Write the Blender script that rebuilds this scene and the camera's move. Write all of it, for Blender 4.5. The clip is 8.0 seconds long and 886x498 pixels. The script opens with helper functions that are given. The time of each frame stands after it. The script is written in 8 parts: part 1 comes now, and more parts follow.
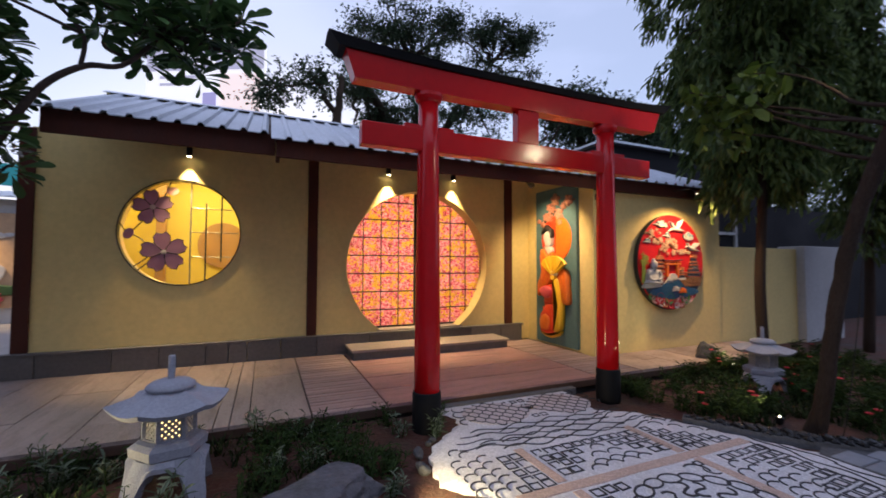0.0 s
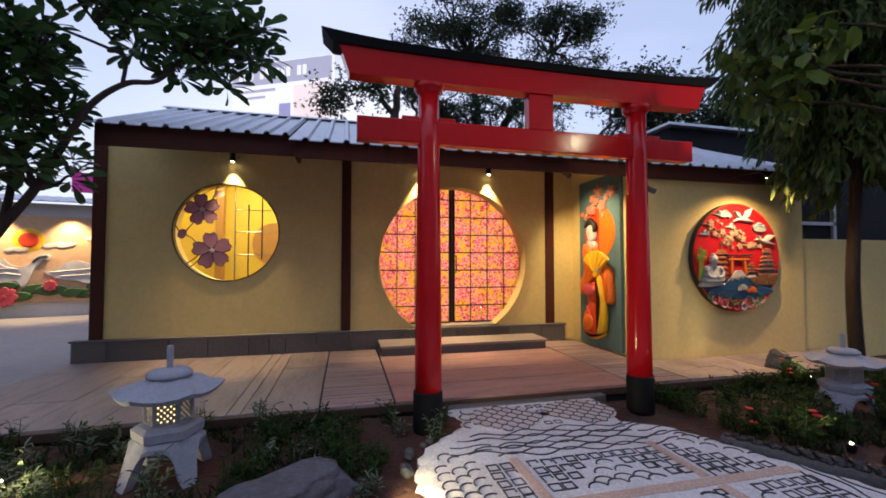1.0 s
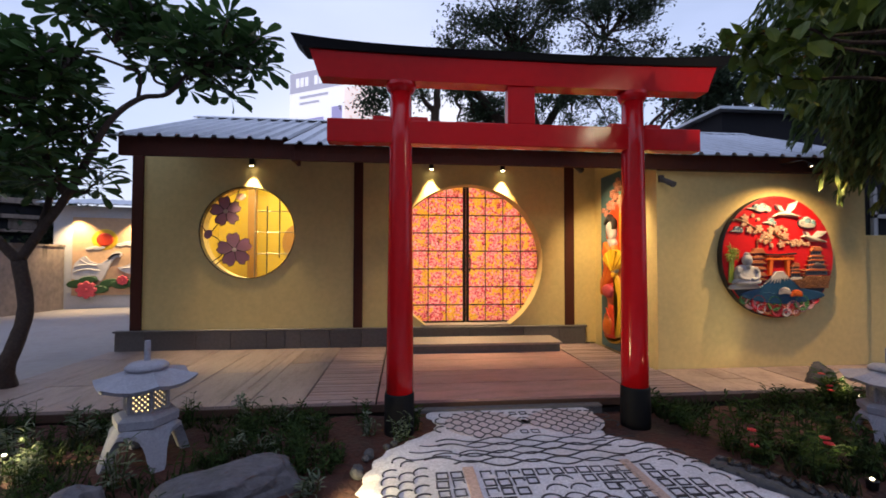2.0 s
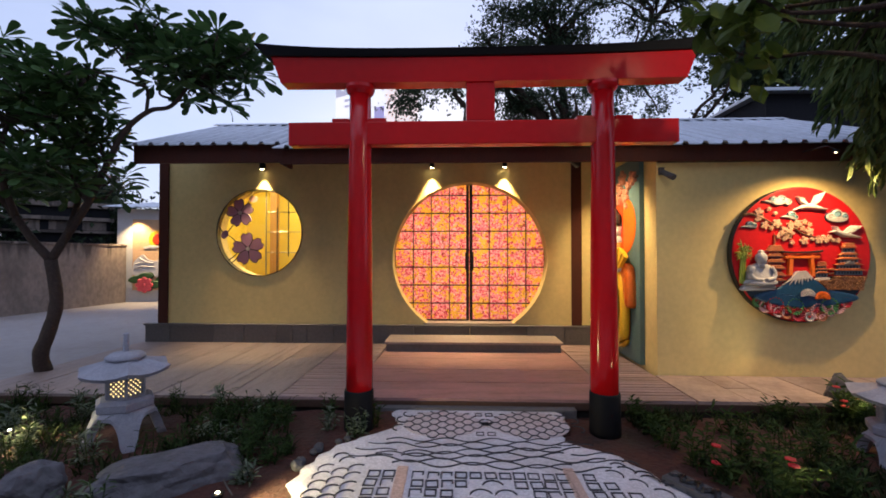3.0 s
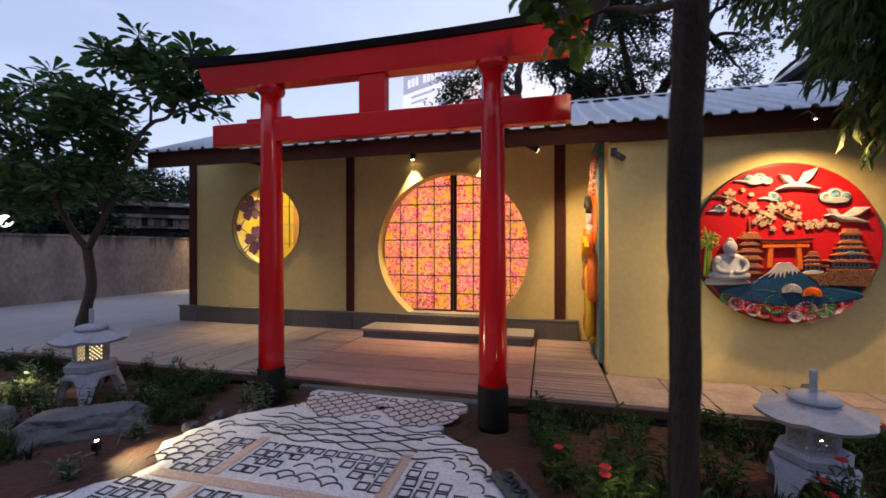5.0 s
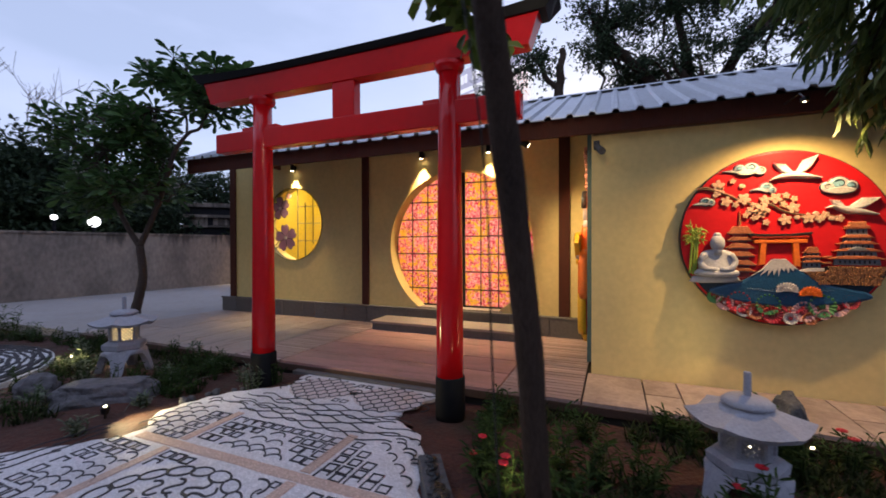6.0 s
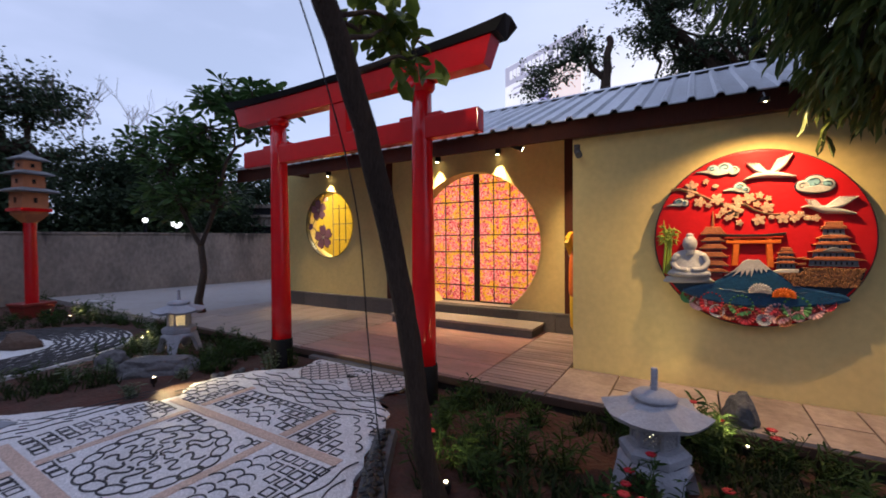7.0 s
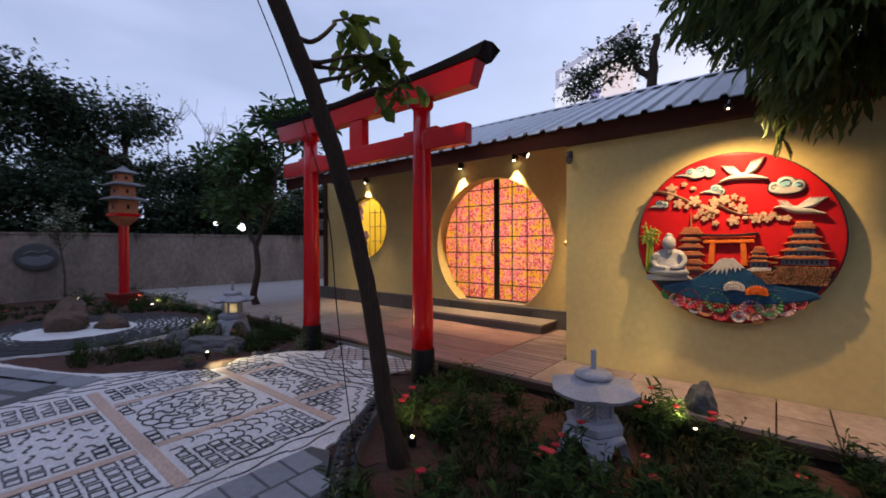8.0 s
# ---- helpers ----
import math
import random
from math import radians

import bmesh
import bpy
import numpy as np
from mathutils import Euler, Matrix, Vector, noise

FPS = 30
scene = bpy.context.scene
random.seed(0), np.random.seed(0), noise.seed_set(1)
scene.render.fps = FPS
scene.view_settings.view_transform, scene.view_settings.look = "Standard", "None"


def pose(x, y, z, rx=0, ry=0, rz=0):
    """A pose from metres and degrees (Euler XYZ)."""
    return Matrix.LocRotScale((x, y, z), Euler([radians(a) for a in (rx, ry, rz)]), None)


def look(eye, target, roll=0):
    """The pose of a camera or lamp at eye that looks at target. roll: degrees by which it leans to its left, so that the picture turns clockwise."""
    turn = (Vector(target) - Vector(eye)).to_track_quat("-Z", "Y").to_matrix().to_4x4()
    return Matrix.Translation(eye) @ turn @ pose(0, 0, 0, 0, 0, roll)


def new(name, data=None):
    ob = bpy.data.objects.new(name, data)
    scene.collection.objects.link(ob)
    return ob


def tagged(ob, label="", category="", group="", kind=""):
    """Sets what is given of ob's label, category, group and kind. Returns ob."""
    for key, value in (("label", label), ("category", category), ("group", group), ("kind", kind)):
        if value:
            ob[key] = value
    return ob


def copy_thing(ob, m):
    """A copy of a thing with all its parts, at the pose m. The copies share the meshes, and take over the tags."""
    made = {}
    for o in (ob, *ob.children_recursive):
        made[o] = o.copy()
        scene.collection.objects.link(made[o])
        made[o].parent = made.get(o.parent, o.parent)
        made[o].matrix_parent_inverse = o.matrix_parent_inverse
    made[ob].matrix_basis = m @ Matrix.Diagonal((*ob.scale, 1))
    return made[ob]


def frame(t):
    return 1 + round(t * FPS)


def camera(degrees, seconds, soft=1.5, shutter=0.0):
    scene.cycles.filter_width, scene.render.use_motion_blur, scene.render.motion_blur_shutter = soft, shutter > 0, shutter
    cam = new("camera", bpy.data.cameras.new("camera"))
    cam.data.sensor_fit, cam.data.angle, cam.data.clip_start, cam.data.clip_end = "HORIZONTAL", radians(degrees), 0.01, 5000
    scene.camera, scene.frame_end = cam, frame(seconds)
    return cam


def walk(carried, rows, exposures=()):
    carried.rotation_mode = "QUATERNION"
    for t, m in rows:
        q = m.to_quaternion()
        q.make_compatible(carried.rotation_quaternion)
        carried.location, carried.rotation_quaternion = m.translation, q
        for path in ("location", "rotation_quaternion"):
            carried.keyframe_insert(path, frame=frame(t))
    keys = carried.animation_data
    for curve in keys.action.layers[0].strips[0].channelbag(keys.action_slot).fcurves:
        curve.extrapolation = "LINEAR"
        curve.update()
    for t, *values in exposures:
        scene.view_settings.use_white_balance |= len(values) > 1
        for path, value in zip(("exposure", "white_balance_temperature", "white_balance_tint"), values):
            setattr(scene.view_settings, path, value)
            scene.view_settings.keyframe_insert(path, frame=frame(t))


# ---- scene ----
cam = camera(94.7, 8.0, 1.7, 0.5)
PATH = [
    (0, (0.384, 0.215, 1.44), (1.178, 2.049, 1.52), 0.2),
    (0.5, (0.661, 0.187, 1.443), (1.278, 2.089, 1.511), 0.0),
    (1, (1.024, 0.146, 1.427), (1.487, 2.091, 1.494), 0.0),
    (1.5, (1.383, 0.112, 1.445), (1.71, 2.085, 1.505), 0.1),
    (3, (2.605, 0.07, 1.494), (2.533, 2.068, 1.526), 0.0),
    (3.5, (3.007, 0.08, 1.482), (2.847, 2.074, 1.515), -0.0),
    (4, (3.478, 0.133, 1.489), (3.218, 2.116, 1.503), -0.2),
    (4.5, (3.904, 0.178, 1.473), (3.539, 2.144, 1.475), -0.2),
    (6, (5.186, 0.396, 1.441), (4.415, 2.241, 1.425), -0.1),
    (6.5, (5.657, 0.398, 1.503), (4.754, 2.183, 1.468), -0.5),
    (7, (6.104, 0.418, 1.511), (5.058, 2.122, 1.469), -0.5),
    (7.5, (6.489, 0.38, 1.498), (5.333, 2.013, 1.468), -0.6),
    (8, (6.9, 0.348, 1.453), (5.633, 1.895, 1.432), -0.2),
]
walk(cam, [(t, look(eye, target, roll)) for t, eye, target, roll in PATH], [(0.0, 0.55), (6.5, 0.55), (7.5, 0.43), (8.0, 0.38)])

# ---- light ----
world = bpy.data.worlds.new("dusk")
scene.world = world
world.use_nodes = True
wn, wl = world.node_tree.nodes, world.node_tree.links
sky = wn.new("ShaderNodeTexSky")
sky.sky_type = "NISHITA"
sky.sun_disc = False
sky.sun_elevation = radians(6)
sky.sun_rotation = radians(0)
sky.air_density, sky.dust_density, sky.ozone_density = 1.0, 1.5, 2.5
cloud_at = wn.new("ShaderNodeTexCoord")
cloud_map = wn.new("ShaderNodeMapping")
cloud_map.inputs["Scale"].default_value = (1.2, 1.2, 3.5)
cloud = wn.new("ShaderNodeTexNoise")
cloud.inputs["Scale"].default_value = 1.6
cloud.inputs["Detail"].default_value = 6
cloud_ramp = wn.new("ShaderNodeValToRGB")
cloud_ramp.color_ramp.elements[0].position, cloud_ramp.color_ramp.elements[1].position = 0.38, 0.72
cloud_mix = wn.new("ShaderNodeMixRGB")
cloud_mix.inputs["Color2"].default_value = (3.45, 3.85, 5.75, 1)
cloud_amount = wn.new("ShaderNodeMath")
cloud_amount.operation = "MULTIPLY_ADD"
cloud_amount.inputs[1].default_value, cloud_amount.inputs[2].default_value = 0.32, 0.54
wl.new(cloud_at.outputs["Generated"], cloud_map.inputs["Vector"])
wl.new(cloud_map.outputs["Vector"], cloud.inputs["Vector"])
wl.new(cloud.outputs["Fac"], cloud_ramp.inputs["Fac"])
wl.new(cloud_ramp.outputs["Color"], cloud_amount.inputs[0])
wl.new(cloud_amount.outputs["Value"], cloud_mix.inputs["Fac"])
wl.new(sky.outputs["Color"], cloud_mix.inputs["Color1"])
wl.new(cloud_mix.outputs["Color"], wn["Background"].inputs["Color"])
wn["Background"].inputs["Strength"].default_value = 0.155

sun = new("sun", bpy.data.lights.new("sun", "SUN"))
sun.data.energy, sun.data.angle, sun.data.color = 0.12, radians(40), (0.85, 0.9, 1.0)
sun.matrix_world = look((0, -6, 20), (2, 4, 0))
WARM = (1.0, 0.71, 0.37)


def spot(name, at, to, watts, cone, blend=0.5, colour=WARM, radius=0.02):
    lamp = new(name, bpy.data.lights.new(name, "SPOT"))
    lamp.data.energy, lamp.data.color = watts, colour
    lamp.data.spot_size, lamp.data.spot_blend, lamp.data.shadow_soft_size = radians(cone), blend, radius
    lamp.matrix_world = look(at, to)
    return lamp


def point(name, at, watts, colour=WARM, radius=0.05):
    lamp = new(name, bpy.data.lights.new(name, "POINT"))
    lamp.data.energy, lamp.data.color, lamp.data.shadow_soft_size = watts, colour, radius
    lamp.location = at
    return lamp


def panel_light(name, at, to, watts, width, height, colour=WARM):
    lamp = new(name, bpy.data.lights.new(name, "AREA"))
    lamp.data.energy, lamp.data.color = watts, colour
    lamp.data.shape, lamp.data.size, lamp.data.size_y = "RECTANGLE", width, height
    lamp.matrix_world = look(at, to)
    return lamp


WALL_Y, WALL_T, BLOCK_Y, BLOCK_X = 6.715, 0.30, 5.01, 4.97
LAMPS = ((-0.60, 2.945), (2.19, 2.95), (3.36, 2.95))
for lx, lz in LAMPS:
    spot("downlight", (lx, WALL_Y - 0.095, lz - 0.06), (lx, WALL_Y - 0.080, 0), 205, 64, 0.8)
spot("downlight", (6.58, 4.49, 2.55), (6.60, 4.78, 0.0), 112, 145, 1.0, (1.0, 0.65, 0.30), 0.025)
spot("tree_floodlight", (4.80, 1.05, 3.46), (3.75, 3.6, 2.65), 85, 62, 0.6, (1.0, 0.80, 0.52), 0.09)
spot("downlight", (4.06, 5.47, 2.68), (4.95, 5.95, 1.5), 130, 95, 0.9)
# unseen area lamps added indoors: one upright behind the curtain, one above the window room
panel_light("ceiling_panel_light", (2.8, 8.9, 1.9), (2.8, 7.1, 1.4), 62, 2.6, 2.2, (1.0, 0.87, 0.74))
panel_light("ceiling_panel_light", (-0.7, 7.9, 3.15), (-0.7, 7.9, 0), 40, 2.2, 1.0, (1.0, 0.88, 0.55))
spot("downlight", (-7.3, 12.12, 2.72), (-7.3, 12.45, 0.8), 200, 100, 0.8)
spot("downlight", (-5.9, 12.42, 2.72), (-5.9, 12.78, 0.8), 200, 100, 0.8)

# ---- materials ----


def material(name, colour, rough=0.7, metal=0.0, vary=0.18, grain=8.0, bump=0.12, stains=0.0, stain_colour=(0.05, 0.045, 0.04),
             stain_scale=1.3, coat=0.0, random_tint=0.0, stretch=(1, 1, 1), bump_scale=60.0, spec=0.5):
    """A painted, stone or wooden surface: broad mottling, fine grain, optional stains and per-object tint."""
    m = bpy.data.materials.new(name)
    m.use_nodes = True
    n, l = m.node_tree.nodes, m.node_tree.links
    b = n["Principled BSDF"]
    b.inputs["Roughness"].default_value, b.inputs["Metallic"].default_value = rough, metal
    b.inputs["Coat Weight"].default_value = coat
    b.inputs["Specular IOR Level"].default_value = spec
    at = n.new("ShaderNodeTexCoord")
    mp = n.new("ShaderNodeMapping")
    mp.inputs["Scale"].default_value = stretch
    l.new(at.outputs["Object"], mp.inputs["Vector"])
    broad = n.new("ShaderNodeTexNoise")
    broad.inputs["Scale"].default_value, broad.inputs["Detail"].default_value = grain * 0.25, 3
    fine = n.new("ShaderNodeTexNoise")
    fine.inputs["Scale"].default_value, fine.inputs["Detail"].default_value = grain * 4, 6
    for tex in (broad, fine):
        l.new(mp.outputs["Vector"], tex.inputs["Vector"])
    total = n.new("ShaderNodeMath")
    total.operation = "ADD"
    l.new(broad.outputs["Fac"], total.inputs[0])
    l.new(fine.outputs["Fac"], total.inputs[1])
    value = n.new("ShaderNodeMapRange")
    value.inputs["From Min"].default_value, value.inputs["From Max"].default_value = 0.6, 1.4
    value.inputs["To Min"].default_value, value.inputs["To Max"].default_value = 1 - vary, 1 + vary
    l.new(total.outputs[0], value.inputs["Value"])
    tint = n.new("ShaderNodeMixRGB")
    tint.blend_type, tint.inputs["Fac"].default_value = "MULTIPLY", 1.0
    tint.inputs["Color1"].default_value = (*colour, 1)
    l.new(value.outputs["Result"], tint.inputs["Color2"])
    out = tint.outputs["Color"]
    if random_tint:
        info = n.new("ShaderNodeObjectInfo")
        rnd = n.new("ShaderNodeMapRange")
        rnd.inputs["To Min"].default_value, rnd.inputs["To Max"].default_value = 1 - random_tint, 1 + random_tint
        l.new(info.outputs["Random"], rnd.inputs["Value"])
        mul = n.new("ShaderNodeMixRGB")
        mul.blend_type, mul.inputs["Fac"].default_value = "MULTIPLY", 1.0
        l.new(out, mul.inputs["Color1"])
        l.new(rnd.outputs["Result"], mul.inputs["Color2"])
        out = mul.outputs["Color"]
    if stains:
        s = n.new("ShaderNodeTexNoise")
        s.inputs["Scale"].default_value, s.inputs["Detail"].default_value = stain_scale, 8
        s.inputs["Roughness"].default_value = 0.65
        l.new(mp.outputs["Vector"], s.inputs["Vector"])
        r = n.new("ShaderNodeMapRange")
        r.inputs["From Min"].default_value, r.inputs["From Max"].default_value = 0.48, 0.75
        r.inputs["To Min"].default_value, r.inputs["To Max"].default_value = 0.0, stains
        l.new(s.outputs["Fac"], r.inputs["Value"])
        mix = n.new("ShaderNodeMixRGB")
        mix.inputs["Color2"].default_value = (*stain_colour, 1)
        l.new(r.outputs["Result"], mix.inputs["Fac"])
        l.new(out, mix.inputs["Color1"])
        out = mix.outputs["Color"]
    l.new(out, b.inputs["Base Color"])
    rr = n.new("ShaderNodeMapRange")
    rr.inputs["From Min"].default_value, rr.inputs["From Max"].default_value = 0.3, 0.7
    rr.inputs["To Min"].default_value, rr.inputs["To Max"].default_value = max(0.03, rough * 0.82), min(1, rough * 1.15)
    l.new(broad.outputs["Fac"], rr.inputs["Value"])
    l.new(rr.outputs["Result"], b.inputs["Roughness"])
    if bump:
        tex = n.new("ShaderNodeTexNoise")
        tex.inputs["Scale"].default_value, tex.inputs["Detail"].default_value = bump_scale, 4
        l.new(mp.outputs["Vector"], tex.inputs["Vector"])
        bp = n.new("ShaderNodeBump")
        bp.inputs["Strength"].default_value, bp.inputs["Distance"].default_value = bump, 0.02
        l.new(tex.outputs["Fac"], bp.inputs["Height"])
        l.new(bp.outputs["Normal"], b.inputs["Normal"])
    return m


def pebble_material(name, colour, joint, scale, rough=0.75, bump=0.5):
    """Small stones set in mortar: each cell a stone of its own shade."""
    m = bpy.data.materials.new(name)
    m.use_nodes = True
    n, l = m.node_tree.nodes, m.node_tree.links
    b = n["Principled BSDF"]
    b.inputs["Roughness"].default_value = rough
    at = n.new("ShaderNodeTexCoord")
    v = n.new("ShaderNodeTexVoronoi")
    v.inputs["Scale"].default_value = scale
    e = n.new("ShaderNodeTexVoronoi")
    e.feature = "DISTANCE_TO_EDGE"
    e.inputs["Scale"].default_value = scale
    big = n.new("ShaderNodeTexNoise")
    big.inputs["Scale"].default_value, big.inputs["Detail"].default_value = 1.7, 6
    for tex in (v, e, big):
        l.new(at.outputs["Object"], tex.inputs["Vector"])
    sep = n.new("ShaderNodeSeparateColor")
    l.new(v.outputs["Color"], sep.inputs["Color"])
    shade = n.new("ShaderNodeMapRange")
    shade.inputs["To Min"].default_value, shade.inputs["To Max"].default_value = 0.78, 1.15
    l.new(sep.outputs["Red"], shade.inputs["Value"])
    mul = n.new("ShaderNodeMixRGB")
    mul.blend_type, mul.inputs["Fac"].default_value = "MULTIPLY", 1.0
    mul.inputs["Color1"].default_value = (*colour, 1)
    l.new(shade.outputs["Result"], mul.inputs["Color2"])
    edge = n.new("ShaderNodeMapRange")
    edge.inputs["From Max"].default_value = 0.10
    edge.inputs["To Min"].default_value, edge.inputs["To Max"].default_value = 0.55, 0.0
    l.new(e.outputs["Distance"], edge.inputs["Value"])
    mix = n.new("ShaderNodeMixRGB")
    mix.inputs["Color2"].default_value = (*joint, 1)
    l.new(edge.outputs["Result"], mix.inputs["Fac"])
    l.new(mul.outputs["Color"], mix.inputs["Color1"])
    dirt = n.new("ShaderNodeMapRange")
    dirt.inputs["From Min"].default_value, dirt.inputs["From Max"].default_value = 0.45, 0.8
    dirt.inputs["To Max"].default_value = 0.5
    l.new(big.outputs["Fac"], dirt.inputs["Value"])
    mix2 = n.new("ShaderNodeMixRGB")
    mix2.inputs["Color2"].default_value = (colour[0] * 0.5, colour[1] * 0.47, colour[2] * 0.42, 1)
    l.new(dirt.outputs["Result"], mix2.inputs["Fac"])
    l.new(mix.outputs["Color"], mix2.inputs["Color1"])
    l.new(mix2.outputs["Color"], b.inputs["Base Color"])
    bp = n.new("ShaderNodeBump")
    bp.inputs["Strength"].default_value, bp.inputs["Distance"].default_value = bump, 0.01
    l.new(e.outputs["Distance"], bp.inputs["Height"])
    l.new(bp.outputs["Normal"], b.inputs["Normal"])
    return m


def leaf_material(name, dark, light, rough=0.5, through_light=0.25):
    """Leaves: each island its own green, a little light passes through."""
    m = bpy.data.materials.new(name)
    m.use_nodes = True
    n, l = m.node_tree.nodes, m.node_tree.links
    b = n["Principled BSDF"]
    geo = n.new("ShaderNodeNewGeometry")
    ramp = n.new("ShaderNodeValToRGB")
    ramp.color_ramp.elements[0].color, ramp.color_ramp.elements[1].color = (*dark, 1), (*light, 1)
    l.new(geo.outputs["Random Per Island"], ramp.inputs["Fac"])
    l.new(ramp.outputs["Color"], b.inputs["Base Color"])
    b.inputs["Roughness"].default_value = rough
    b.inputs["Specular IOR Level"].default_value = 0.22
    tr = n.new("ShaderNodeBsdfTranslucent")
    l.new(ramp.outputs["Color"], tr.inputs["Color"])
    mix = n.new("ShaderNodeMixShader")
    mix.inputs["Fac"].default_value = through_light
    l.new(b.outputs[0], mix.inputs[1])
    l.new(tr.outputs[0], mix.inputs[2])
    l.new(mix.outputs[0], n["Material Output"].inputs["Surface"])
    return m


def glow(name, colour, strength):
    m = bpy.data.materials.new(name)
    m.use_nodes = True
    b = m.node_tree.nodes["Principled BSDF"]
    b.inputs["Base Color"].default_value = (*colour, 1)
    b.inputs["Emission Color"].default_value = (*colour, 1)
    b.inputs["Emission Strength"].default_value = strength
    return m


def glass_material(name):
    m = bpy.data.materials.new(name)
    m.use_nodes = True
    b = m.node_tree.nodes["Principled BSDF"]
    b.inputs["Base Color"].default_value = (1, 1, 1, 1)
    b.inputs["Roughness"].default_value = 0.02
    b.inputs["Transmission Weight"].default_value = 1.0
    b.inputs["IOR"].default_value = 1.45
    return m


def curtain_material(name):
    """Thin printed cloth: pink blossom sprays over yellow, light passes through."""
    m = bpy.data.materials.new(name)
    m.use_nodes = True
    n, l = m.node_tree.nodes, m.node_tree.links
    b = n["Principled BSDF"]
    at = n.new("ShaderNodeTexCoord")
    wide = n.new("ShaderNodeMapping")
    wide.inputs["Scale"].default_value = (0.75, 1.0, 1.25)
    l.new(at.outputs["Object"], wide.inputs["Vector"])
    big = n.new("ShaderNodeTexNoise")
    big.inputs["Scale"].default_value, big.inputs["Detail"].default_value, big.inputs["Roughness"].default_value = 5.5, 4, 0.62
    l.new(wide.outputs["Vector"], big.inputs["Vector"])
    petal = n.new("ShaderNodeTexNoise")
    petal.inputs["Scale"].default_value, petal.inputs["Detail"].default_value = 30, 3
    v = n.new("ShaderNodeTexVoronoi")
    v.inputs["Scale"].default_value = 20
    twig = n.new("ShaderNodeTexNoise")
    twig.inputs["Scale"].default_value, twig.inputs["Detail"].default_value = 6.5, 2
    for tex in (v, petal, twig):
        l.new(at.outputs["Object"], tex.inputs["Vector"])
    ramp = n.new("ShaderNodeValToRGB")
    e = ramp.color_ramp.elements
    e[0].position, e[0].color = 0.38, (0.58, 0.03, 0.09, 1)
    e[1].position, e[1].color = 0.62, (0.95, 0.50, 0.46, 1)
    mid = ramp.color_ramp.elements.new(0.50)
    mid.color = (0.88, 0.24, 0.27, 1)
    l.new(petal.outputs["Fac"], ramp.inputs["Fac"])
    mask = n.new("ShaderNodeMath")
    mask.operation = "MULTIPLY_ADD"
    mask.inputs[1].default_value = 0.42
    l.new(v.outputs["Distance"], mask.inputs[0])
    l.new(big.outputs["Fac"], mask.inputs[2])
    cut = n.new("ShaderNodeMapRange")
    cut.inputs["From Min"].default_value, cut.inputs["From Max"].default_value = 0.725, 0.78
    l.new(mask.outputs[0], cut.inputs["Value"])
    ground = n.new("ShaderNodeMixRGB")
    ground.inputs["Color2"].default_value = (0.84, 0.46, 0.05, 1)
    l.new(cut.outputs["Result"], ground.inputs["Fac"])
    l.new(ramp.outputs["Color"], ground.inputs["Color1"])
    line = n.new("ShaderNodeMath")
    line.operation = "COMPARE"
    line.inputs[1].default_value, line.inputs[2].default_value = 0.5, 0.008
    l.new(twig.outputs["Fac"], line.inputs[0])
    mix = n.new("ShaderNodeMixRGB")
    mix.inputs["Color2"].default_value = (0.30, 0.03, 0.02, 1)
    l.new(line.outputs[0], mix.inputs["Fac"])
    l.new(ground.outputs["Color"], mix.inputs["Color1"])
    l.new(mix.outputs["Color"], b.inputs["Base Color"])
    b.inputs["Roughness"].default_value = 0.9
    tr = n.new("ShaderNodeBsdfTranslucent")
    l.new(mix.outputs["Color"], tr.inputs["Color"])
    sh = n.new("ShaderNodeMixShader")
    sh.inputs["Fac"].default_value = 0.65
    l.new(b.outputs[0], sh.inputs[1])
    l.new(tr.outputs[0], sh.inputs[2])
    l.new(sh.outputs[0], n["Material Output"].inputs["Surface"])
    return m


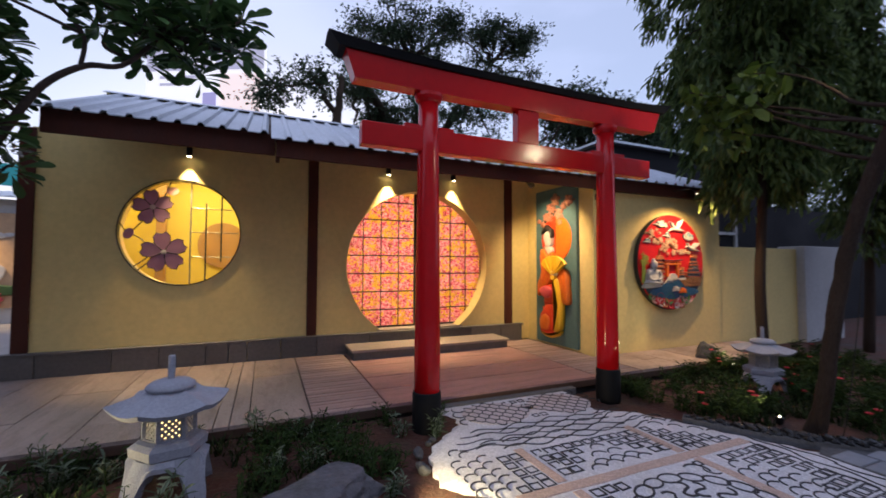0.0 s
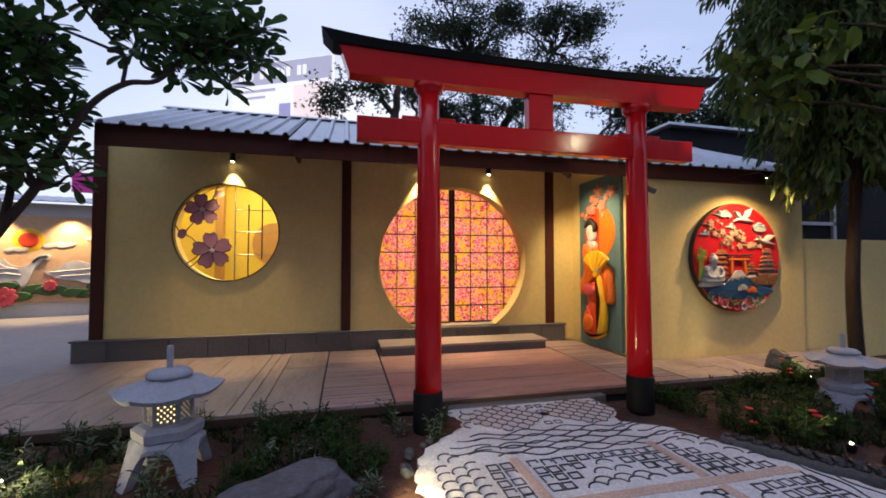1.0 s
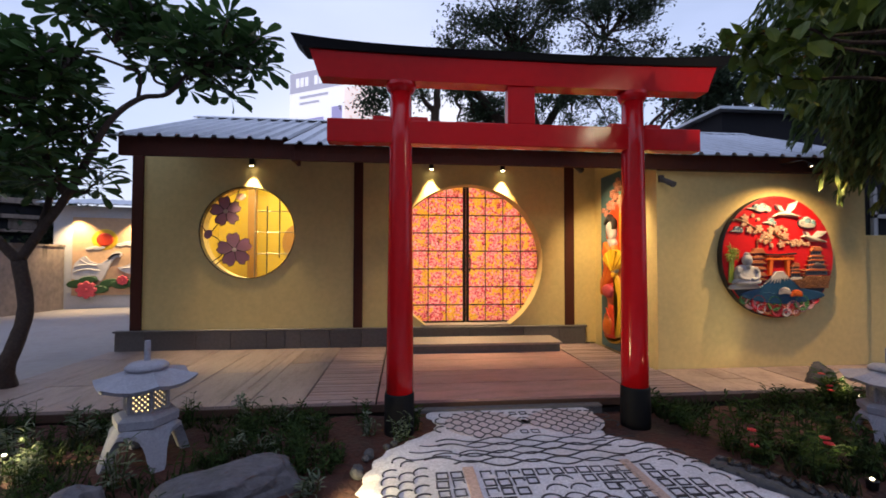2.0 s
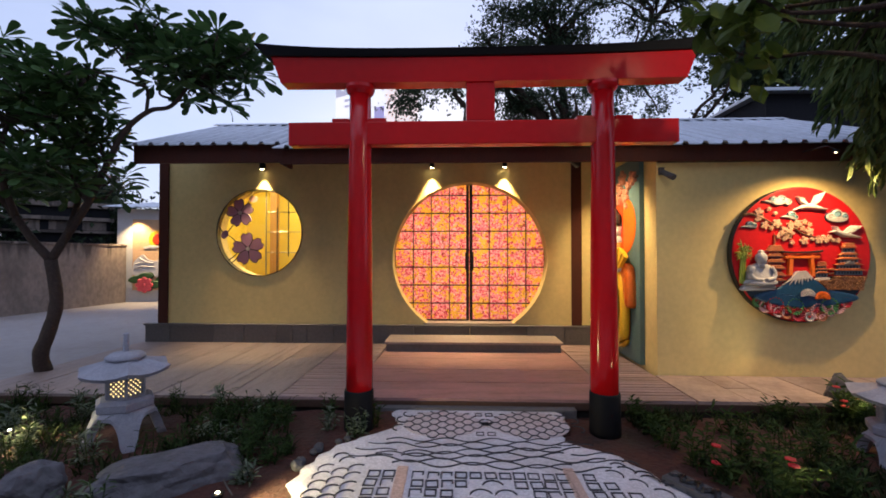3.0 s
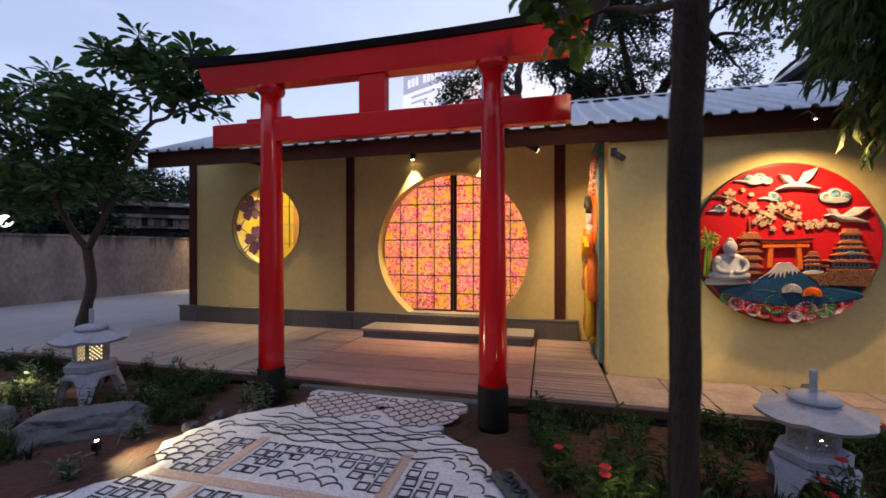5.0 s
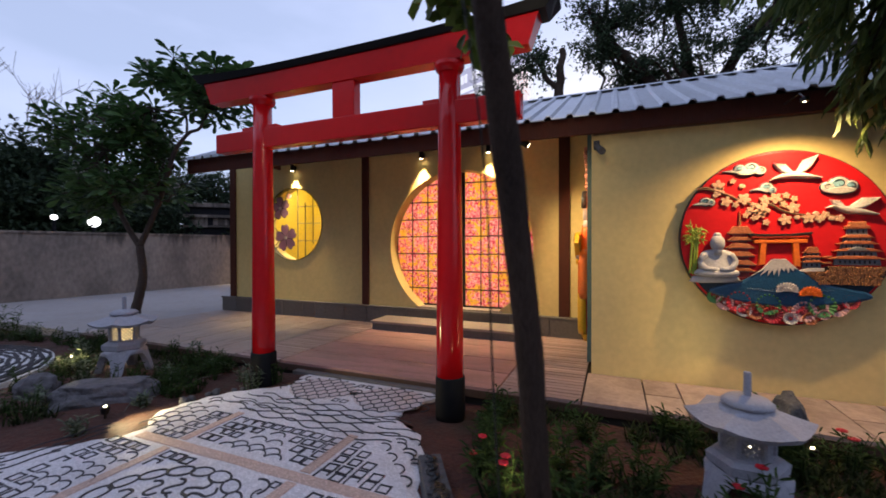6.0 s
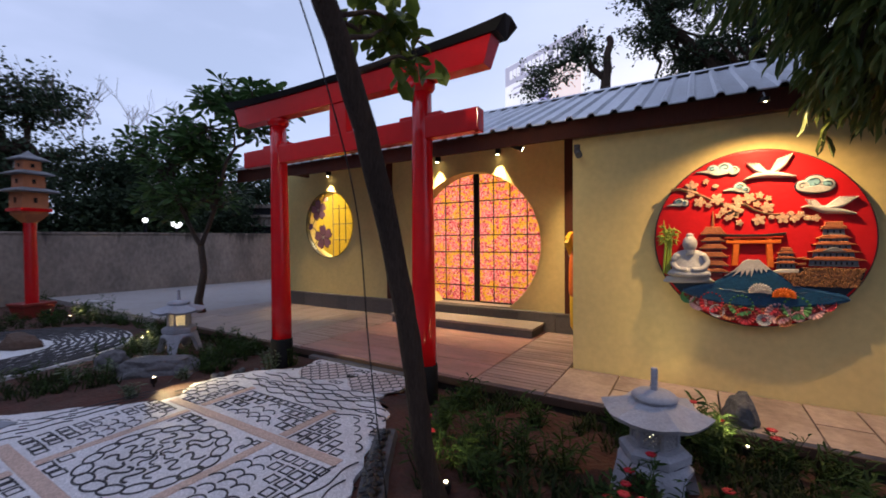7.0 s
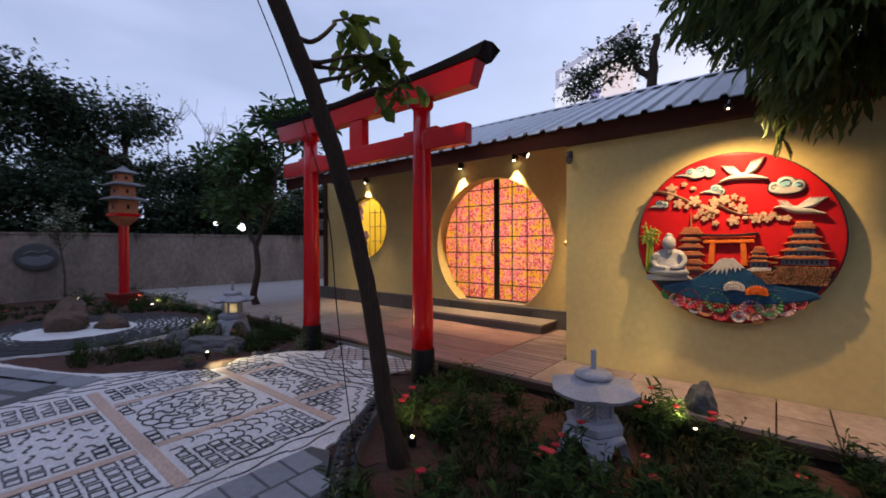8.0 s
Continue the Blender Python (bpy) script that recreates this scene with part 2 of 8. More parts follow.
M = {
    "plaster": material("ochre_plaster", (0.73, 0.575, 0.245), 0.85, vary=0.10, grain=4, bump=0.06, bump_scale=90, stains=0.12, stain_colour=(0.28, 0.21, 0.09)),
    "inner": material("yellow_plaster", (0.74, 0.56, 0.07), 0.8, vary=0.06, grain=3, bump=0.1),
    "brown": material("brown_timber", (0.075, 0.024, 0.016), 0.75, spec=0.2, vary=0.25, grain=6, stretch=(6, 6, 0.8), bump=0.2),
    "soffit": material("soffit_boards", (0.07, 0.035, 0.022), 0.7, vary=0.25, grain=5, stretch=(1, 6, 1), bump=0.15),
    "roof": material("roof_sheet", (0.52, 0.55, 0.60), 0.42, 0.55, vary=0.14, grain=3, stretch=(3, 0.7, 1), bump=0.05, stains=0.3, stain_colour=(0.28, 0.27, 0.26), stain_scale=2.2, random_tint=0.06),
    "plinth": material("grey_plinth_stone", (0.115, 0.105, 0.10), 0.75, vary=0.25, grain=6, bump=0.3, random_tint=0.18),
    "step": material("step_stone", (0.30, 0.25, 0.22), 0.7, vary=0.2, grain=6, bump=0.2),
    "slat": material("weathered_slat", (0.36, 0.255, 0.23), 0.6, vary=0.3, grain=5, stretch=(1, 5, 5), bump=0.2, random_tint=0.16, stains=0.5, stain_colour=(0.15, 0.10, 0.085), stain_scale=2.2),
    "deck": material("weathered_deck", (0.37, 0.205, 0.185), 0.6, vary=0.32, grain=5, stretch=(1, 5, 5), bump=0.2, random_tint=0.13, stains=0.55, stain_colour=(0.12, 0.08, 0.065), stain_scale=2.2),
    "deck_long": material("weathered_plank", (0.315, 0.245, 0.215), 0.6, vary=0.32, grain=5, stretch=(5, 1, 5), bump=0.2, random_tint=0.12, stains=0.6, stain_colour=(0.12, 0.085, 0.07), stain_scale=2.2),
    # worn tile, its base colour raised to carry the eave lamp's brightness
    "pale_tile": material("worn_pale_tile", (0.42, 0.315, 0.26), 0.6, vary=0.3, grain=5, bump=0.2, random_tint=0.12, stains=0.75, stain_colour=(0.16, 0.10, 0.08), stain_scale=2.6),
    "yard": material("pale_concrete", (0.31, 0.29, 0.285), 0.75, vary=0.16, grain=3, bump=0.2, stains=0.35, stain_colour=(0.2, 0.18, 0.17)),
    # near-black stand-in for the shade between the deck boards
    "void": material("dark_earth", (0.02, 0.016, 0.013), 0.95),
    "soil": material("garden_soil", (0.062, 0.019, 0.011), 0.95, vary=0.55, grain=9, bump=1.0, bump_scale=24, stains=0.75, stain_colour=(0.022, 0.022, 0.012), stain_scale=1.8),
    "white_pebble": pebble_material("white_pebble_bed", (0.70, 0.68, 0.695), (0.52, 0.49, 0.47), 80),
    "black_pebble": pebble_material("black_pebble_line", (0.034, 0.032, 0.038), (0.010, 0.010, 0.010), 90),
    "pink_pebble": pebble_material("pinkish_pebble_field", (0.62, 0.54, 0.52), (0.42, 0.36, 0.34), 80),
    "tan": pebble_material("tan_pebble_band", (0.60, 0.43, 0.35), (0.36, 0.25, 0.19), 80),
    "grey_slab": material("grey_paver", (0.21, 0.22, 0.25), 0.75, vary=0.2, grain=5, bump=0.25, random_tint=0.12, stains=0.3),
    "edging": material("black_edging", (0.010, 0.010, 0.012), 0.30, spec=0.5, vary=0.3, bump=0.4),
    "dark_stone": material("charcoal_stone", (0.075, 0.075, 0.08), 0.8, vary=0.4, grain=9, bump=0.6, bump_scale=30),
    "rock": material("grey_rock", (0.105, 0.10, 0.11), 0.85, vary=0.45, grain=6, bump=0.9, bump_scale=22, stains=0.75, stain_colour=(0.03, 0.04, 0.018), stain_scale=3.2),
    "brown_rock": material("brown_rock", (0.10, 0.06, 0.042), 0.85, vary=0.45, grain=6, bump=0.8, bump_scale=20, stains=0.5),
    "red": material("red_lacquer", (0.55, 0.007, 0.010), 0.17, vary=0.12, grain=3, bump=0.12, bump_scale=7, coat=0.0, spec=0.38, stains=0.25, stain_colour=(0.36, 0.006, 0.006), stain_scale=3),
    "black": material("black_lacquer", (0.007, 0.007, 0.008), 0.6, vary=0.2, bump=0.05, spec=0.15),
    "lantern": material("granite", (0.34, 0.345, 0.39), 0.85, vary=0.22, grain=14, bump=0.35, bump_scale=90, stains=0.35, stain_colour=(0.22, 0.21, 0.20), stain_scale=5),
    "metal": material("black_metal", (0.02, 0.02, 0.02), 0.4, 0.6, bump=0.0),
    "silver": material("lead_came", (0.30, 0.27, 0.20), 0.5, 0.3, bump=0.0),
    "lead": material("dark_lead", (0.05, 0.045, 0.04), 0.5, 0.3, bump=0.0),
    "petal": leaf_material("violet_glass", (0.36, 0.22, 0.34), (0.46, 0.28, 0.40), 0.3, 0.5),
    "bud": material("pink_glass", (0.62, 0.36, 0.30), 0.3, vary=0.2, grain=20),
    "concrete": material("stained_concrete", (0.25, 0.20, 0.165), 0.9, vary=0.42, grain=3.2, bump=0.35, bump_scale=40, stretch=(1, 1, 0.55), stains=0.75, stain_colour=(0.10, 0.078, 0.066), stain_scale=0.9),
    "white_wall": material("white_wash", (0.46, 0.46, 0.47), 0.9, vary=0.12, grain=4, stains=0.35, stain_colour=(0.35, 0.34, 0.33)),
    "dark_wall": material("dark_cladding", (0.018, 0.018, 0.021), 0.85, vary=0.25, grain=4, spec=0.15),
    "bark": material("brown_bark", (0.044, 0.029, 0.021), 0.95, spec=0.2, vary=0.6, grain=10, stretch=(3, 3, 0.5), bump=0.9, bump_scale=30),
    "dark_bark": material("dark_bark", (0.055, 0.038, 0.030), 0.9, vary=0.45, grain=9, bump=0.7, bump_scale=26),
    "honey": material("honey_timber", (0.42, 0.22, 0.05), 0.6, vary=0.2, grain=5, stretch=(4, 4, 0.6)),
    "grey_bark": material("grey_bark", (0.13, 0.11, 0.09), 0.9, vary=0.4, grain=9, bump=0.7, bump_scale=26),
    "plumeria": leaf_material("plumeria_leaf", (0.024, 0.058, 0.018), (0.085, 0.165, 0.05), 0.42),
    "broad": leaf_material("broad_leaf", (0.036, 0.062, 0.010), (0.12, 0.17, 0.028), 0.45, 0.4),
    "ashoka": leaf_material("drooping_leaf", (0.042, 0.075, 0.022), (0.15, 0.20, 0.06), 0.45, 0.35),
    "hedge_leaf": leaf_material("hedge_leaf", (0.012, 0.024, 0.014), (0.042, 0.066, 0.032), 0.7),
    "far_leaf": leaf_material("far_leaf", (0.016, 0.030, 0.018), (0.06, 0.088, 0.045), 0.6),
    "shrub": leaf_material("shrub_leaf", (0.012, 0.028, 0.007), (0.055, 0.095, 0.022), 0.8),
    "pale_shrub": leaf_material("silver_leaf", (0.06, 0.085, 0.055), (0.22, 0.26, 0.17), 0.75),
    "grass": leaf_material("grass_blade", (0.010, 0.018, 0.006), (0.045, 0.06, 0.018), 0.85),
    "blossom": material("red_blossom", (0.48, 0.006, 0.02), 0.5, bump=0),
    "glass": glass_material("clear_glass"),
    "curtain": curtain_material("printed_curtain"),
    "teal": material("teal_board", (0.085, 0.165, 0.18), 0.55, vary=0.15, grain=4, bump=0.08),
    "medal_red": material("crimson_panel", (0.54, 0.010, 0.014), 0.45, vary=0.14, grain=4, bump=0.10, bump_scale=25, spec=0.25),
    "medal_rim": material("dark_rim", (0.016, 0.014, 0.014), 0.5),
    "ivory": material("ivory_relief", (0.50, 0.475, 0.46), 0.5, vary=0.3, grain=25, bump=0.2),
    "cloud": material("cloud_relief", (0.22, 0.42, 0.50), 0.5, vary=0.25, grain=18, bump=0.15),
    "pinkish": material("blossom_relief", (0.50, 0.21, 0.14), 0.5, vary=0.25, grain=25, bump=0.2),
    "cream": material("cream_blossom_relief", (0.56, 0.34, 0.23), 0.5, vary=0.25, grain=25, bump=0.2),
    "crimson": material("crimson_relief", (0.40, 0.010, 0.018), 0.38, vary=0.25, grain=18, bump=0.2, coat=0.3),
    "blush": material("blush_relief", (0.56, 0.31, 0.30), 0.45, vary=0.25, grain=25, bump=0.2),
    "footing": material("brown_stone_relief", (0.27, 0.12, 0.05), 0.6, vary=0.45, grain=30, bump=0.3),
    "twig": material("branch_relief", (0.16, 0.07, 0.04), 0.6),
    "orange": material("orange_relief", (0.72, 0.15, 0.012), 0.42, vary=0.22, grain=9, bump=0.15, coat=0.2),
    "yellow": material("gold_relief", (0.80, 0.46, 0.02), 0.4, vary=0.2, grain=14, bump=0.2, coat=0.2),
    "vermilion": material("vermilion_relief", (0.66, 0.05, 0.012), 0.42, vary=0.2, grain=9, coat=0.2),
    "grey_relief": material("grey_relief", (0.145, 0.15, 0.168), 0.6, vary=0.25, grain=20, bump=0.3),
    "pale_stone": material("pale_stone_relief", (0.42, 0.42, 0.44), 0.6, vary=0.2, grain=20, bump=0.25),
    "terracotta": material("terracotta_relief", (0.40, 0.13, 0.05), 0.55, vary=0.3, grain=22, bump=0.4),
    "blue": material("blue_relief", (0.012, 0.07, 0.15), 0.4, vary=0.3, grain=8, bump=0.25, coat=0.2),
    "dark_blue": material("water_relief", (0.012, 0.025, 0.04), 0.35, vary=0.3, grain=8),
    "leaf_relief": material("green_relief", (0.06, 0.20, 0.05), 0.45, vary=0.25, grain=20, bump=0.2, coat=0.2),
    "deep_leaf": material("deep_green_relief", (0.03, 0.075, 0.02), 0.5, vary=0.3, grain=14, bump=0.2),
    "bamboo": material("bamboo_relief", (0.28, 0.36, 0.05), 0.45, vary=0.25, grain=20),
    "brick_red": material("brick_red_relief", (0.20, 0.018, 0.012), 0.5, vary=0.3, grain=20, bump=0.3, coat=0.15),
    "rose": material("rose_relief", (0.55, 0.07, 0.09), 0.45, vary=0.3, grain=25, bump=0.3),
    "mural": material("sand_mural", (0.52, 0.33, 0.19), 0.8, vary=0.18, grain=3, bump=0.2, stains=0.2, stain_colour=(0.4, 0.2, 0.1)),
    "sand_white": pebble_material("white_sand", (0.74, 0.74, 0.76), (0.5, 0.5, 0.5), 120, bump=0.3),
    "bulb": glow("warm_bulb", (1.0, 0.82, 0.5), 14),
    "lit_paper": glow("lantern_diffuser", (1.0, 0.74, 0.34), 1.6),
    "poster": glow("lit_poster", (0.80, 0.78, 0.80), 0.60),
    "poster_head": glow("lit_poster_grey", (0.46, 0.44, 0.54), 0.42),
    "poster_ink": glow("lit_poster_violet", (0.38, 0.34, 0.58), 0.4),
    "poster_dim": glow("lit_poster_pink", (0.86, 0.70, 0.66), 0.55),
    "poster_gold": glow("lit_poster_gold", (0.92, 0.86, 0.62), 0.62),
    "far_lamp": glow("far_street_light", (0.95, 0.95, 1.0), 2.5),
    "sign": glow("magenta_sign", (0.42, 0.02, 0.22), 0.18),
    "sign_teal": glow("teal_sign", (0.03, 0.28, 0.30), 0.18),
}


def add_drips(m, top, reach, colour):
    """Dark rain streaks running down from the top of a wall."""
    n, l = m.node_tree.nodes, m.node_tree.links
    b = n["Principled BSDF"]
    base = b.inputs["Base Color"].links[0].from_socket
    at = n.new("ShaderNodeTexCoord")
    mp = n.new("ShaderNodeMapping")
    mp.inputs["Scale"].default_value = (2.6, 2.6, 0.16)
    l.new(at.outputs["Object"], mp.inputs["Vector"])
    tex = n.new("ShaderNodeTexNoise")
    tex.inputs["Scale"].default_value, tex.inputs["Detail"].default_value = 1.5, 5
    l.new(mp.outputs["Vector"], tex.inputs["Vector"])
    xyz = n.new("ShaderNodeSeparateXYZ")
    l.new(at.outputs["Object"], xyz.inputs["Vector"])
    high = n.new("ShaderNodeMapRange")
    high.inputs["From Min"].default_value, high.inputs["From Max"].default_value = top - reach, top
    high.inputs["To Min"].default_value, high.inputs["To Max"].default_value = -0.34, 0.0
    l.new(xyz.outputs["Z"], high.inputs["Value"])
    total = n.new("ShaderNodeMath")
    total.operation = "ADD"
    l.new(tex.outputs["Fac"], total.inputs[0])
    l.new(high.outputs["Result"], total.inputs[1])
    cut = n.new("ShaderNodeMapRange")
    cut.inputs["From Min"].default_value, cut.inputs["From Max"].default_value = 0.46, 0.56
    cut.inputs["To Max"].default_value = 0.75
    l.new(total.outputs[0], cut.inputs["Value"])
    mix = n.new("ShaderNodeMixRGB")
    mix.inputs["Color2"].default_value = (*colour, 1)
    l.new(cut.outputs["Result"], mix.inputs["Fac"])
    l.new(base, mix.inputs["Color1"])
    l.new(mix.outputs["Color"], b.inputs["Base Color"])


add_drips(M["concrete"], 1.84, 0.9, (0.035, 0.028, 0.024))

# ---- building blocks ----


def part(name, bm, mat, parent=None, label="", smooth=False):
    """Links a bmesh as one mesh object, under parent if there is one."""
    me = bpy.data.meshes.new(name)
    bmesh.ops.recalc_face_normals(bm, faces=bm.faces)
    bm.to_mesh(me)
    bm.free()
    for one in mat if isinstance(mat, tuple) else (mat,):
        me.materials.append(M[one])
    if smooth:
        me.shade_smooth()
    ob = new(name, me)
    if parent:
        ob.parent = parent
    if label:
        tagged(ob, label)
    return ob


def shared(name, me, parent, m):
    """A piece that shares its mesh with others."""
    ob = new(name, me)
    ob.parent = parent
    ob.matrix_basis = m
    return ob


def mesh_of(name, bm, mat):
    me = bpy.data.meshes.new(name)
    bmesh.ops.recalc_face_normals(bm, faces=bm.faces)
    bm.to_mesh(me)
    bm.free()
    me.materials.append(M[mat])
    return me


def thing(name, label, category, m=None, group="", kind=""):
    ob = new(name)
    ob.empty_display_size = 0.1
    if m is not None:
        ob.matrix_basis = m
    return tagged(ob, label, category, group, kind)


def B():
    return bmesh.new()


def box(bm, x0, x1, y0, y1, z0, z1, bevel=0.0, slot=0):
    made = bmesh.ops.create_cube(bm, size=1.0, matrix=Matrix.LocRotScale(((x0 + x1) / 2, (y0 + y1) / 2, (z0 + z1) / 2), None, (abs(x1 - x0), abs(y1 - y0), abs(z1 - z0))))
    faces = {f for v in made["verts"] for f in v.link_faces}
    for f in faces:
        f.material_index = slot
    if bevel:
        edges = list({e for v in made["verts"] for e in v.link_edges})
        bmesh.ops.bevel(bm, geom=edges, offset=bevel, segments=2, affect="EDGES", profile=0.6)
    return bm


def loft(bm, rings, cap=True, slot=0, close=True):
    """Skins rings of points with the same number of points."""
    rows = [[bm.verts.new(p) for p in ring] for ring in rings]
    n = len(rows[0])
    for a, b in zip(rows, rows[1:]):
        for i in range(n if close else n - 1):
            j = (i + 1) % n
            f = bm.faces.new((a[i], a[j], b[j], b[i]))
            f.material_index = slot
    if cap:
        for row in (rows[0], rows[-1]):
            bm.faces.new(row).material_index = slot
    return bm


def lathe(bm, profile, seg=24, at=(0, 0, 0), turn=0.0, slot=0):
    rings = []
    for r, z in profile:
        rings.append([(at[0] + r * math.cos(2 * math.pi * i / seg + turn), at[1] + r * math.sin(2 * math.pi * i / seg + turn), at[2] + z) for i in range(seg)])
    return loft(bm, rings, slot=slot)


def tube(bm, pts, radii, seg=8, slot=0):
    pts = [Vector(p) for p in pts]
    if not hasattr(radii, "__len__"):
        radii = [radii] * len(pts)
    rings, side = [], Vector((0.3, 0.2, 0.93)).normalized()
    for i, p in enumerate(pts):
        way = (pts[min(i + 1, len(pts) - 1)] - pts[max(i - 1, 0)]).normalized()
        a = way.cross(side)
        if a.length < 0.05:
            a = way.cross(Vector((1, 0, 0)))
        a.normalize()
        b = way.cross(a).normalized()
        rings.append([p + radii[i] * (math.cos(2 * math.pi * k / seg) * a + math.sin(2 * math.pi * k / seg) * b) for k in range(seg)])
    return loft(bm, rings, slot=slot)


def smooth_path(pts, steps=6):
    """Catmull-Rom through the points."""
    p = [Vector(q) for q in pts]
    p = [2 * p[0] - p[1]] + p + [2 * p[-1] - p[-2]]
    out = []
    for i in range(1, len(p) - 2):
        for s in range(steps):
            t = s / steps
            out.append(0.5 * (2 * p[i] + (p[i + 1] - p[i - 1]) * t + (2 * p[i - 1] - 5 * p[i] + 4 * p[i + 1] - p[i + 2]) * t * t + (3 * p[i] - p[i - 1] - 3 * p[i + 1] + p[i + 2]) * t ** 3))
    out.append(p[-2])
    return out


def pillow(bm, outline, d0, d1, slot=0, soft=0.82):
    """A raised shape on a board: outline in (u, v), from depth d0 to d1 towards the viewer (local -y)."""
    cu = sum(p[0] for p in outline) / len(outline)
    cv = sum(p[1] for p in outline) / len(outline)
    rings = []
    for k, d in ((1.0, d0), (1.0, d0 + 0.45 * (d1 - d0)), ((1 + soft) / 2 + 0.03, d0 + 0.85 * (d1 - d0)), (soft, d1)):
        rings.append([(cu + k * (u - cu), -d, cv + k * (v - cv)) for u, v in outline])
    return loft(bm, rings, slot=slot)


def oval(u, v, a, b, turn=0.0, n=14):
    c, s = math.cos(radians(turn)), math.sin(radians(turn))
    return [(u + a * math.cos(t) * c - b * math.sin(t) * s, v + a * math.cos(t) * s + b * math.sin(t) * c) for t in (2 * math.pi * i / n for i in range(n))]


def blossom(bm, u, v, r, d0, d1, slot=0, petals=5, turn=90.0, centre=None):
    for k in range(petals):
        a = radians(turn + 360 * k / petals)
        pillow(bm, oval(u + 0.55 * r * math.cos(a), v + 0.55 * r * math.sin(a), 0.48 * r, 0.34 * r, math.degrees(a), 10), d0, d1, slot)
    pillow(bm, oval(u, v, 0.2 * r, 0.2 * r, 0, 8), d0, d1 + 0.3 * (d1 - d0), slot if centre is None else centre)


def ribbon(bm, pts, width, z0, z1):
    """A flat strip along points in the plane, with thickness."""
    pts = [Vector((p[0], p[1])) for p in pts]
    left, right = [], []
    for i, p in enumerate(pts):
        way = (pts[min(i + 1, len(pts) - 1)] - pts[max(i - 1, 0)]).normalized()
        side = Vector((-way.y, way.x)) * width / 2
        left.append(p + side)
        right.append(p - side)
    rings = [[(*a, z0), (*b, z0), (*(b * 0.85 + a * 0.15), z1), (*(a * 0.85 + b * 0.15), z1)] for a, b in zip(left, right)]
    return loft(bm, rings)


def scatter_mesh(name, template, faces, places, turns, sizes, mat, parent=None):
    """One mesh of many leaves: the template at each place, turned and sized."""
    t = np.array(template, float)
    sizes = np.asarray(sizes, float)
    if sizes.ndim == 1:
        sizes = np.repeat(sizes[:, None], 3, 1)
    v = np.einsum("nij,nkj->nki", np.asarray(turns), t[None] * sizes[:, None, :]) + np.asarray(places)[:, None, :]
    n, k = v.shape[:2]
    f = [tuple(i * k + a for a in face) for i in range(n) for face in faces]
    me = bpy.data.meshes.new(name)
    me.from_pydata(v.reshape(-1, 3).tolist(), [], f)
    me.materials.append(M[mat])
    ob = new(name, me)
    if parent:
        ob.parent = parent
    return ob


def turns_to(ways, rng, droop=0.0):
    """Rotation matrices whose local x runs along each way, with a random roll about it."""
    w = np.asarray(ways, float)
    w = w / np.linalg.norm(w, axis=1, keepdims=True)
    up = np.tile([0.0, 0.0, 1.0], (len(w), 1))
    up[np.abs(w[:, 2]) > 0.97] = [1.0, 0.0, 0.0]
    s = np.cross(up, w)
    s /= np.linalg.norm(s, axis=1, keepdims=True)
    u = np.cross(w, s)
    a = rng.normal(0, 0.5, len(w))[:, None]
    s2 = s * np.cos(a) + u * np.sin(a)
    u2 = np.cross(w, s2)
    return np.stack([w, s2, u2], -1)


# leaf templates: along local x, folded along the midrib and bent down at the tip
LONG_LEAF = [(0, 0, 0), (0.35, 0.16, 0.05), (0.35, 0, 0.0), (0.35, -0.16, 0.05), (0.75, 0.17, 0.0), (0.75, 0, -0.06), (0.75, -0.17, 0.0), (1, 0, -0.16)]
LONG_FACES = [(0, 2, 1), (0, 3, 2), (1, 2, 5, 4), (2, 3, 6, 5), (4, 5, 7), (5, 6, 7)]
OBO_LEAF = [(0, 0, 0), (0.30, 0.045, 0.02), (0.30, 0, 0.0), (0.30, -0.045, 0.02), (0.62, 0.115, 0.02), (0.62, 0, -0.02), (0.62, -0.115, 0.02), (0.86, 0.125, -0.03), (0.86, 0, -0.07), (0.86, -0.125, -0.03), (0.97, 0.065, -0.09), (1.0, 0, -0.12), (0.97, -0.065, -0.09)]
OBO_FACES = [(0, 2, 1), (0, 3, 2), (1, 2, 5, 4), (2, 3, 6, 5), (4, 5, 8, 7), (5, 6, 9, 8), (7, 8, 11, 10), (8, 9, 12, 11)]
SMALL_LEAF = [(0, 0, 0), (0.5, 0.3, 0.08), (1, 0, -0.1), (0.5, -0.3, 0.08)]
SMALL_FACES = [(0, 1, 2), (0, 2, 3)]
BLADE = [(0, -0.035, 0), (0, 0.035, 0), (0.55, 0.028, 0.10), (0.55, -0.028, 0.10), (1, 0, -0.05)]
BLADE_FACES = [(0, 1, 2, 3), (3, 2, 4)]

# ---- ground and paving ----


def plain(name, label, category, bm, mat, kind="structure"):
    return tagged(part(name, bm, mat), label, category, kind=kind)


def ground():
    bm = B()
    rings = []
    for r in (0, 3, 6, 10, 16, 26, 60, 200, 900):
        rings.append(r)
    seg = 64
    centre = bm.verts.new((1.5, 3.0, -0.1))
    last = None
    for r in rings[1:]:
        row = []
        for i in range(seg):
            a = 2 * math.pi * i / seg
            x, y = 1.5 + r * math.cos(a), 3.0 + r * math.sin(a)
            row.append(bm.verts.new((x, y, -0.1 + 0.02 * noise.noise((x * 0.7, y * 0.7, 0)))))
        for i in range(seg):
            j = (i + 1) % seg
            if last is None:
                bm.faces.new((centre, row[i], row[j]))
            else:
                bm.faces.new((last[i], row[i], row[j], last[j]))
        last = row
    plain("ground", "dark reddish garden soil with thin weeds", "ground", bm, "soil")


